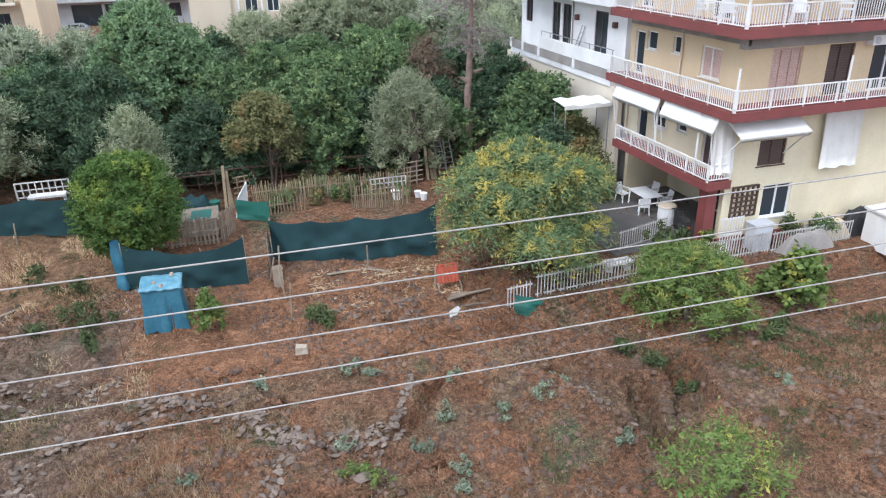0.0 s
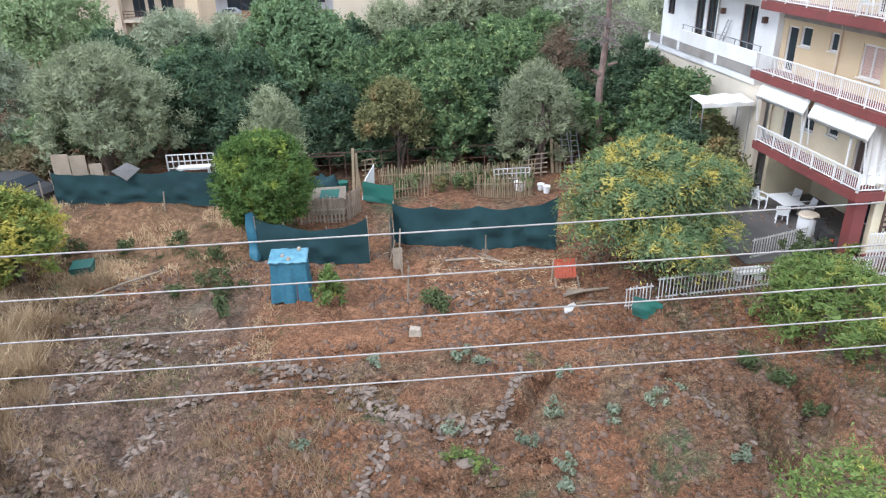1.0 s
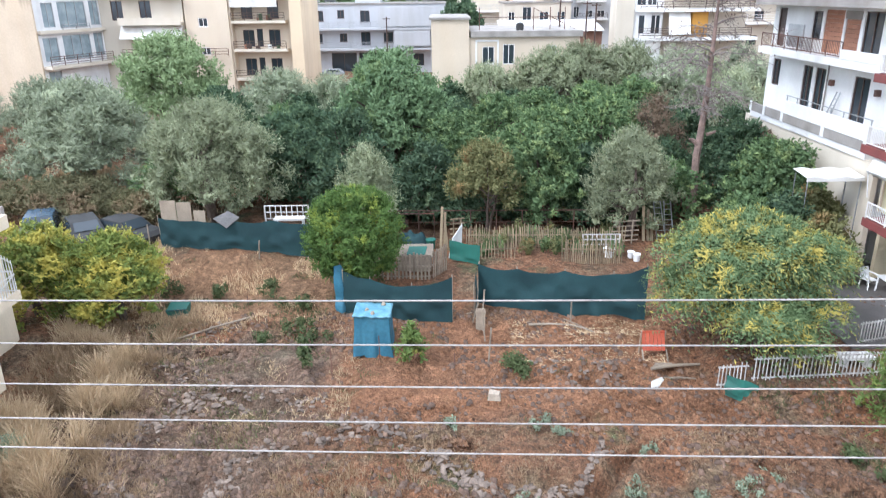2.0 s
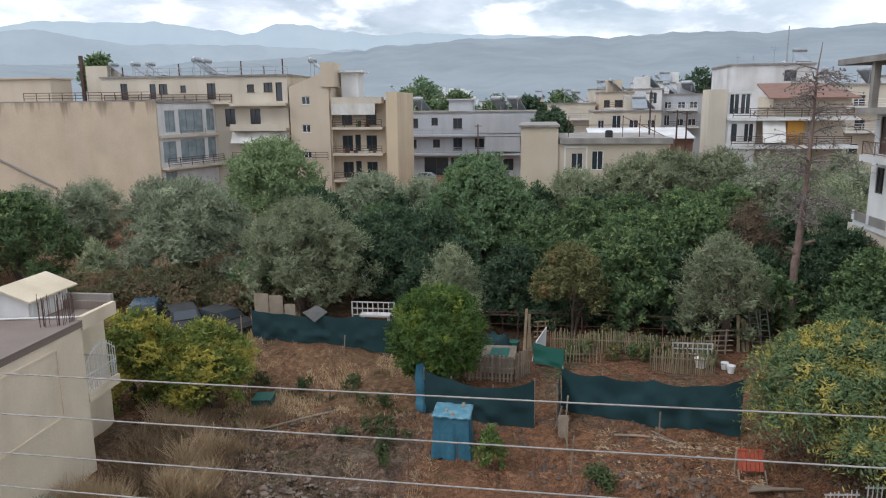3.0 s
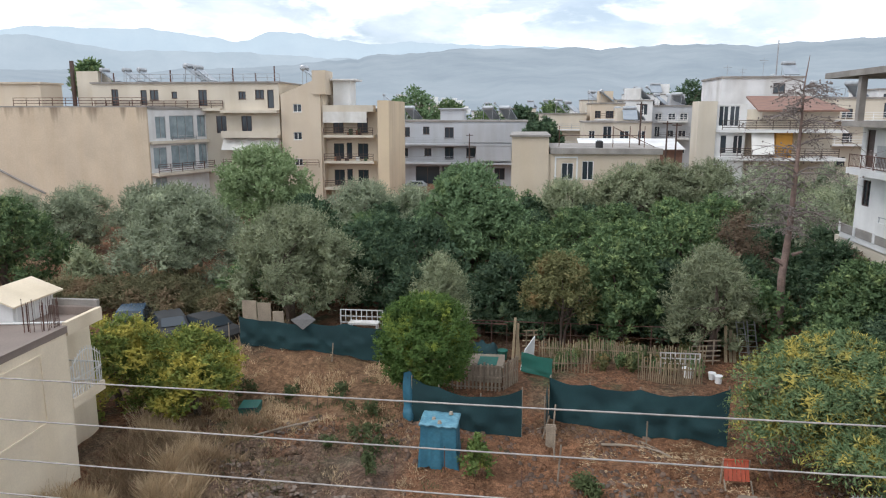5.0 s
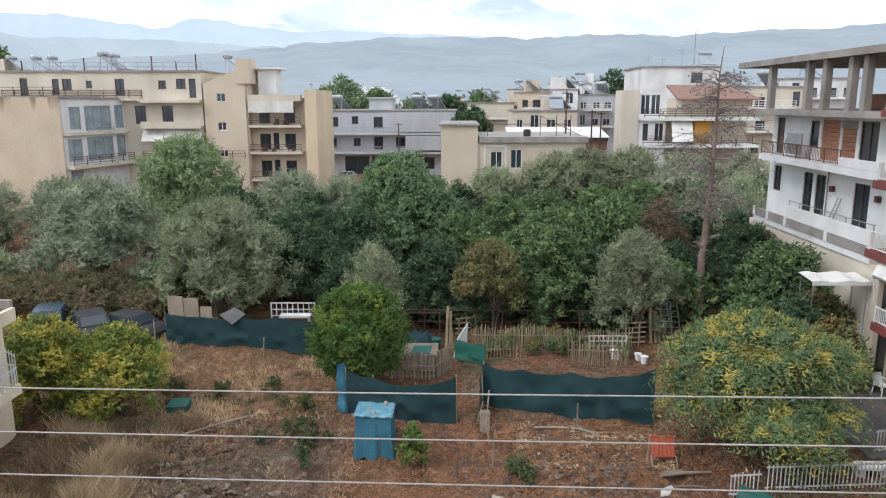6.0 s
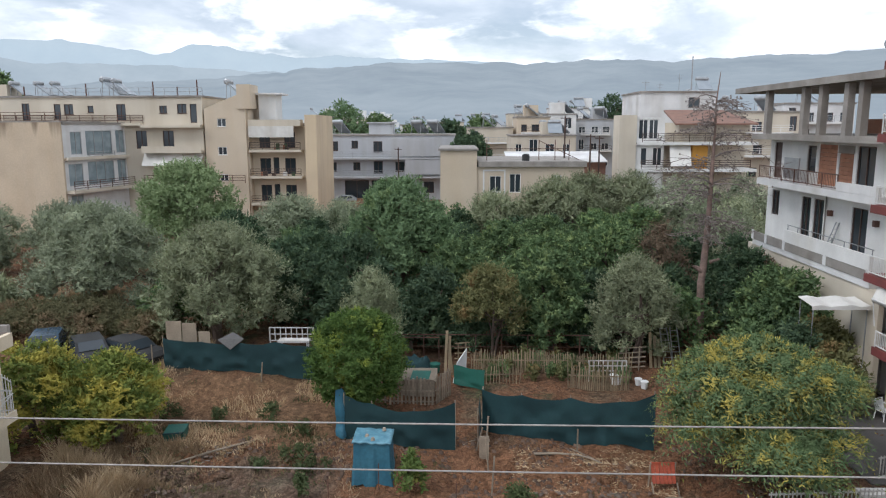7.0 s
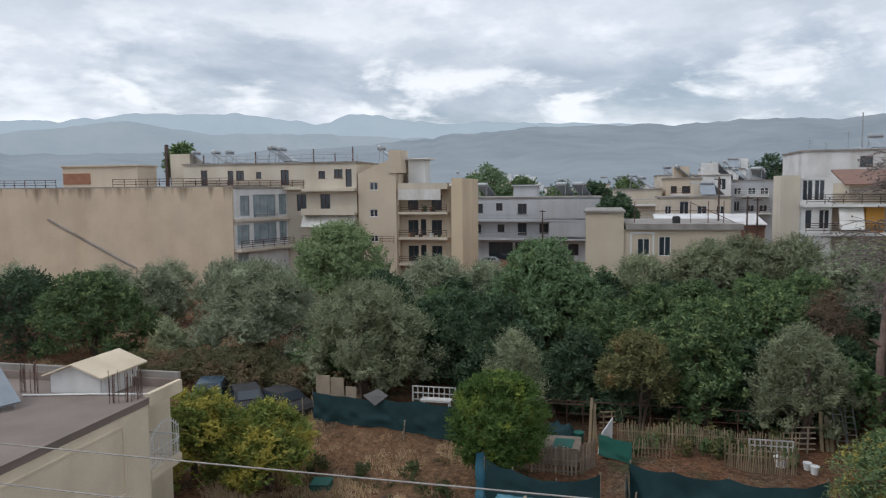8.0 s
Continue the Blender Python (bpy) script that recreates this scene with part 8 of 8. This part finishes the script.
def rubble(label, pts, width, count, size, seed):
    """Remains of a dry stone wall: stones heaped along a line."""
    rng = random.Random(seed)
    x, y = pts[0]
    t = thing("stone_wall_remains", label, "stones", "ruined stone walls", at=(x, y, gz(x, y)))
    g = gz(x, y)
    seg = [math.dist(a, b) for a, b in zip(pts, pts[1:])]
    for i in range(count):
        d = rng.uniform(0, sum(seg))
        k = 0
        while k < len(seg) - 1 and d > seg[k]:
            d -= seg[k]
            k += 1
        f = d / seg[k]
        px = pts[k][0] + (pts[k + 1][0] - pts[k][0]) * f + rng.gauss(0, width)
        py = pts[k][1] + (pts[k + 1][1] - pts[k][1]) * f + rng.gauss(0, width)
        s = size * rng.uniform(0.45, 1.5)
        ob = new("stone", rng.choice(STONES))
        ob.parent = t
        ob.matrix_basis = Matrix.Translation((px - x, py - y, gz(px, py) - g + s * rng.uniform(0.05, 0.5))) @ Euler((rng.uniform(-0.4, 0.4), rng.uniform(-0.4, 0.4), rng.uniform(0, 6.3))).to_matrix().to_4x4() @ Matrix.Diagonal((s, s, s, 1))


rubble("long grey wall footing of flat stones in dry weeds", [(-11.9, 17.2), (-11.0, 19.8), (-9.5, 22.2), (-6.8, 21.5), (-4.5, 22.0)], 0.26, 295, 0.125, 1)
rubble("tumbled grey wall stones between the dug plots", [(-4.3, 19.4), (-3.0, 20.1), (-1.5, 19.3), (0.0, 18.1), (0.9, 17.4)], 0.24, 290, 0.12, 2)
rubble("line of flat grey stones in the field", [(0.9, 17.3), (-0.1, 15.8), (-0.8, 14.3)], 0.2, 70, 0.12, 12)
rubble("reddish stones along a dug edge", [(5.2, 20.0), (4.2, 18.3), (3.3, 16.7)], 0.16, 110, 0.11, 3)
rubble("stone facing of a dug bank in dry grass", [(-11.1, 17.6), (-8.9, 16.1), (-6.7, 15.1), (-4.6, 14.4)], 0.28, 280, 0.11, 4)
rubble("short row of stones across the dusty ground", [(-7.4, 17.2), (-6.6, 18.6), (-5.6, 19.4)], 0.2, 110, 0.12, 9)
rubble("scattered wall stones before the low ledge", [(-13.8, 25.1), (-11.1, 24.2), (-8.8, 23.4), (-6.0, 22.1)], 0.3, 240, 0.10, 10)
rubble("rounded grey stones at the foot of the dry grass", [(-4.8, 13.9), (-3.0, 13.7), (-1.6, 14.0)], 0.3, 60, 0.16, 11)
rubble("few flat stones beside the pit", [(10.2, 17.4), (10.0, 16.0), (10.3, 14.4)], 0.2, 90, 0.12, 5)
rubble("tumbled grey stones between weeds", [(1.8, 17.2), (3.0, 16.6)], 0.3, 60, 0.12, 6)
rubble("scattered stones before the vegetable plot", [(2.4, 24.4), (4.2, 24.0), (6.5, 23.4)], 0.45, 90, 0.12, 7)
rubble("pale stones along the low wall", [(-12.5, 26.0), (-9.0, 28.6)], 0.2, 60, 0.11, 8)
ob = new("boulder", STONES[2])
ob.matrix_basis = Matrix.Translation((2.3, 15.3, gz(2.3, 15.3) + 0.08)) @ Matrix.Diagonal((0.36, 0.36, 0.34, 1))
tagged(ob, "grey boulder among yellow weeds", "stone")


def pebbles(count, seed):
    rng = np.random.RandomState(seed)
    x, y = rng.uniform(-16, 22, count), rng.uniform(10, 29, count)
    keep = (wobble(x, y, 2.2, 91) + 0.5 * wobble(x, y, 0.8, 92)) > -0.15
    x, y = x[keep], y[keep]
    n = len(x)
    s = (0.02 + 0.10 * rng.rand(n) ** 3.5)[:, None]
    base = np.array([(-1, -.8, 0), (.9, -1, 0), (1, .8, 0), (-.8, 1, 0), (-.6, -.5, .9), (.6, -.6, 1), (.5, .5, .8), (-.5, .6, 1)])
    c = np.stack([x, y, ground_z(x, y) - 0.01], 1)
    v = (c[:, None, :] + base[None] * s[:, None, :] * (0.75 + 0.5 * rng.rand(n, 8, 3))).reshape(-1, 3)
    q = np.array([(4, 5, 6, 7), (0, 1, 5, 4), (1, 2, 6, 5), (2, 3, 7, 6), (3, 0, 4, 7)])
    f = (np.arange(n)[:, None, None] * 8 + q[None]).reshape(-1, 4)
    tagged(new("pebbles", raw_mesh("pebbles", v, f, M["pebble"])), "small stones and clods strewn over the field", "stones", kind="stuff")


pebbles(22000, 4)


def clods(count, seed):
    rng = np.random.RandomState(seed)
    x, y = rng.uniform(-15, 22, count), rng.uniform(10, 28.5, count)
    keep = (wobble(x, y, 2.8, 95) + 0.6 * wobble(x, y, 1.0, 96)) > -0.1
    x, y = x[keep], y[keep]
    n = len(x)
    s = (0.05 + 0.16 * rng.rand(n) ** 3)[:, None]
    base = np.array([(-1, -.8, 0), (.9, -1, 0), (1, .8, 0), (-.8, 1, 0), (-.55, -.5, .55), (.55, -.6, .7), (.5, .5, .5), (-.5, .55, .65)])
    c = np.stack([x, y, ground_z(x, y) - 0.03], 1)
    v = (c[:, None, :] + base[None] * s[:, None, :] * (0.6 + 0.8 * rng.rand(n, 8, 3))).reshape(-1, 3)
    q = np.array([(4, 5, 6, 7), (0, 1, 5, 4), (1, 2, 6, 5), (2, 3, 7, 6), (3, 0, 4, 7)])
    f = (np.arange(n)[:, None, None] * 8 + q[None]).reshape(-1, 4)
    tagged(new("earth_clods", raw_mesh("earth_clods", v, f, M["earth"])), "broken clods of reddish earth over the field", "earth", kind="stuff")


clods(11000, 8)


# ---- grass and weeds ----
def blades(rng, x, y, h, w, lean=0.5):
    n = len(x)
    a = rng.uniform(0, 2 * math.pi, n)
    d = np.stack([np.cos(a), np.sin(a), 0 * a], 1)
    b = rng.uniform(0, 2 * math.pi, n)
    l = np.stack([np.cos(b), np.sin(b), 0 * b], 1) * (lean * h * rng.rand(n))[:, None]
    c = np.stack([x, y, ground_z(x, y) - 0.02], 1)
    up = np.stack([0 * h, 0 * h, h], 1)
    v = np.stack([c - d * w[:, None], c + d * w[:, None], c + l + up + d * w[:, None] * 0.25, c + l + up - d * w[:, None] * 0.25], 1).reshape(-1, 3)
    return v, np.arange(4 * n).reshape(-1, 4)


def grass(name, label, material, x0, x1, y0, y1, count, height, width, scale, floor, seed, clump=0, lean=0.5):
    rng = np.random.RandomState(seed)
    x, y = rng.uniform(x0, x1, count), rng.uniform(y0, y1, count)
    if clump:
        k = max(1, count // clump)
        cx, cy = rng.uniform(x0, x1, k), rng.uniform(y0, y1, k)
        i = rng.randint(0, k, count)
        x, y = cx[i] + rng.normal(size=count) * 0.16, cy[i] + rng.normal(size=count) * 0.16
    f = wobble(x, y, scale, seed) + 0.6 * wobble(x, y, scale / 3, seed + 1)
    keep = f > floor
    x, y, f = x[keep], y[keep], f[keep]
    h = height * (0.4 + 0.9 * rng.rand(len(x))) * (0.6 + 0.4 * np.clip(f - floor, 0, 1))
    v, q = blades(rng, x, y, h, width * (0.6 + 0.8 * rng.rand(len(x))), lean)
    tagged(new(name, raw_mesh(name, v, q, M[material])), label, "grass", kind="stuff")


grass("dry_grass", "tall bleached dry grass beside the pale house", "straw", -16, -11.6, 17, 28.5, 40000, 1.0, 0.014, 2.0, 0.0, 41, 260, 1.1)
grass("dry_grass", "brown dry grass between the bleached tussocks", "stalk", -16, -10.5, 16, 28.5, 26000, 0.5, 0.013, 2.0, -0.3, 46, 60, 1.2)
grass("dry_grass", "dry upright stalks round the ruined walls", "stalk", -12, -0.5, 12.5, 18.6, 15000, 0.38, 0.010, 1.5, 0.1, 42, 30, 1.0)
grass("dry_grass", "short dry grass and stalks over the field", "stalk", -12, 22, 9, 20.5, 64000, 0.13, 0.010, 1.7, 0.0, 43, 20, 2.2)
grass("dry_grass", "dry grass on the bank below the net", "straw", -16, -6, 28, 36, 14000, 0.3, 0.012, 1.6, -0.1, 45, 16, 0.9)
grass("dry_grass", "dry grass in the clearing behind the parked cars", "straw", -40, -14, 36, 52, 26000, 0.55, 0.022, 4.0, -0.3, 47, 18, 0.8)
grass("weeds", "green weeds in patches on the field", "weed", -14, 22, 10, 31, 26000, 0.17, 0.016, 2.8, 0.42, 49, 12, 1.0)
grass("dry_grass", "pale dry grass over the rough upper field", "straw", -14, -3.5, 20, 29, 10000, 0.2, 0.016, 1.6, -0.05, 59, 16, 1.6)
grass("weeds", "low dull green weeds around the old stones", "bramble", -15, -6, 19.5, 28, 15000, 0.15, 0.022, 2.2, 0.0, 57, 14, 1.0)
grass("weeds", "green weeds on the upper bank", "weed", -14, -2, 24, 34, 12000, 0.24, 0.018, 2.0, 0.25, 51, 14, 1.0)
grass("weeds", "green weeds below the patio bank", "weed", 9, 26, 12, 21.5, 18000, 0.24, 0.018, 3.0, 0.2, 53, 16, 1.0)
grass("straw_litter", "broken dry stalks lying on the bare plot", "straw", 2.5, 8.5, 24.3, 28.0, 6500, 0.06, 0.03, 1.2, 0.0, 55, 0, 6.0)


def rosette(x, y, r, h, material, label, seed, count=140, size=0.055, group="silvery weeds of the field"):
    rng = np.random.RandomState(seed)
    g = gz(x, y)
    t = thing("weed_plant", label, "plant", group, at=(x, y, g))
    lb = [(rng.normal() * r * 0.5, rng.normal() * r * 0.5, h * rng.uniform(0.3, 0.8), r * 0.4, r * 0.4, h * 0.4) for _ in range(7)]
    v, q = leaves(rng, lb, count, size, 0.45)
    st = Solid()
    for l in lb:
        st.tube([(0, 0, -0.03), l[:3]], [0.014, 0.006], 4)
    part("stem", st, M["weed"], t)
    part("foliage", raw_mesh("foliage", v, q, M[material]), None, t)


for i, (x, y) in enumerate(((2.8, 20.1), (3.6, 20.1), (8.4, 16.9), (6.0, 18.9), (5.4, 17.4), (6.9, 16.5), (15.8, 14.8), (2.0, 16.6), (5.1, 14.9), (9.2, 17.5), (0.1, 20.1), (4.2, 16.1), (9.8, 14.2), (4.9, 14.3), (-2.3, 16.4), (3.2, 20.7))):
    rosette(x, y, random.uniform(0.25, 0.42), random.uniform(0.22, 0.4), "silverleaf", "pale silvery green weed growing in the field", 600 + i, 260)
for i, (x, y) in enumerate(((13.0, 17.6), (12.2, 18.6), (13.6, 16.4), (-6.4, 27.0), (-5.6, 26.2), (-7.6, 26.4), (17.4, 17.2), (18.2, 17.8), (2.5, 24.1), (2.7, 23.9), (-10.8, 31.2), (-13.2, 31.8), (-8.2, 30.8), (-6.6, 29.4), (-5.6, 24.2))):
    rosette(x, y, random.uniform(0.35, 0.6), random.uniform(0.45, 0.8), "weed", "leafy green weed bush on the plot", 640 + i, 420, 0.07, "green weeds of the plot")
for i in range(5):
    rosette(1.7 + 0.35 * random.random() + i * 0.3, 15.5 + random.uniform(-0.5, 0.5), 0.3, 0.3, "freshleaf", "yellow-green weed around a boulder", 680 + i, 200, 0.045, "yellow weeds")
for i in range(60):
    x, y = random.uniform(1.4, 9.2), random.uniform(34.5, 37.6)
    rosette(x, y, 0.35, random.uniform(0.5, 1.0), random.choice(("weed", "orchard", "brownleaf")), "staked vegetable plant in the cane garden", 700 + i, 200, 0.08, "vegetables in the cane garden")
for i, (x, y, zt, w) in enumerate(((-21.6, 40.6, 3.1, 3.3), (-17.6, 40.4, 2.8, 2.4), (-25.6, 41.0, 3.2, 3.0), (-29.0, 41.4, 3.0, 2.6), (-23.0, 43.4, 3.1, 2.6))):
    tree("bramble", "low tangled bramble thicket in dry grass", "shrub", x, y, 0.9, zt, w, "bramble", 800 + i, 12000, 0.07, 0.3, 30, group="brambles", trunk=0.03)
for i, (x, y, h, w) in enumerate(((-14.2, 17.2, 1.6, 1.1), (-15.3, 18.6, 1.4, 0.9), (-13.4, 18.4, 1.0, 0.8))):
    tree("shrub", "dusty grey-green shrub at the house wall", "shrub", x, y, 0.1, h, w, "olive_dark", 820 + i, 3500, 0.05, 0.25, 16, shoot=0.35, rise=0.8, trunk=0.03)


# ---- the village on the far slope ----
def village():
    rng = np.random.RandomState(3)
    s = Solid()
    for i in range(70):
        az = radians(-6.6 + rng.normal() * 0.75 if i < 46 else rng.uniform(-13, 2))
        d = rng.uniform(1190, 1330) if i < 46 else rng.uniform(1160, 1250)
        x, y = math.sin(az) * d, math.cos(az) * d
        w, dp, z = rng.uniform(7, 13), rng.uniform(7, 10), 60 * (d - 1100) / 384 - 6
        s.box(x - w / 2, x + w / 2, y, y + dp, z, z + rng.uniform(8, 13))
    tagged(new("village", s.mesh("village", M["white"])), "pale houses of a far village", "houses", kind="stuff")


village()
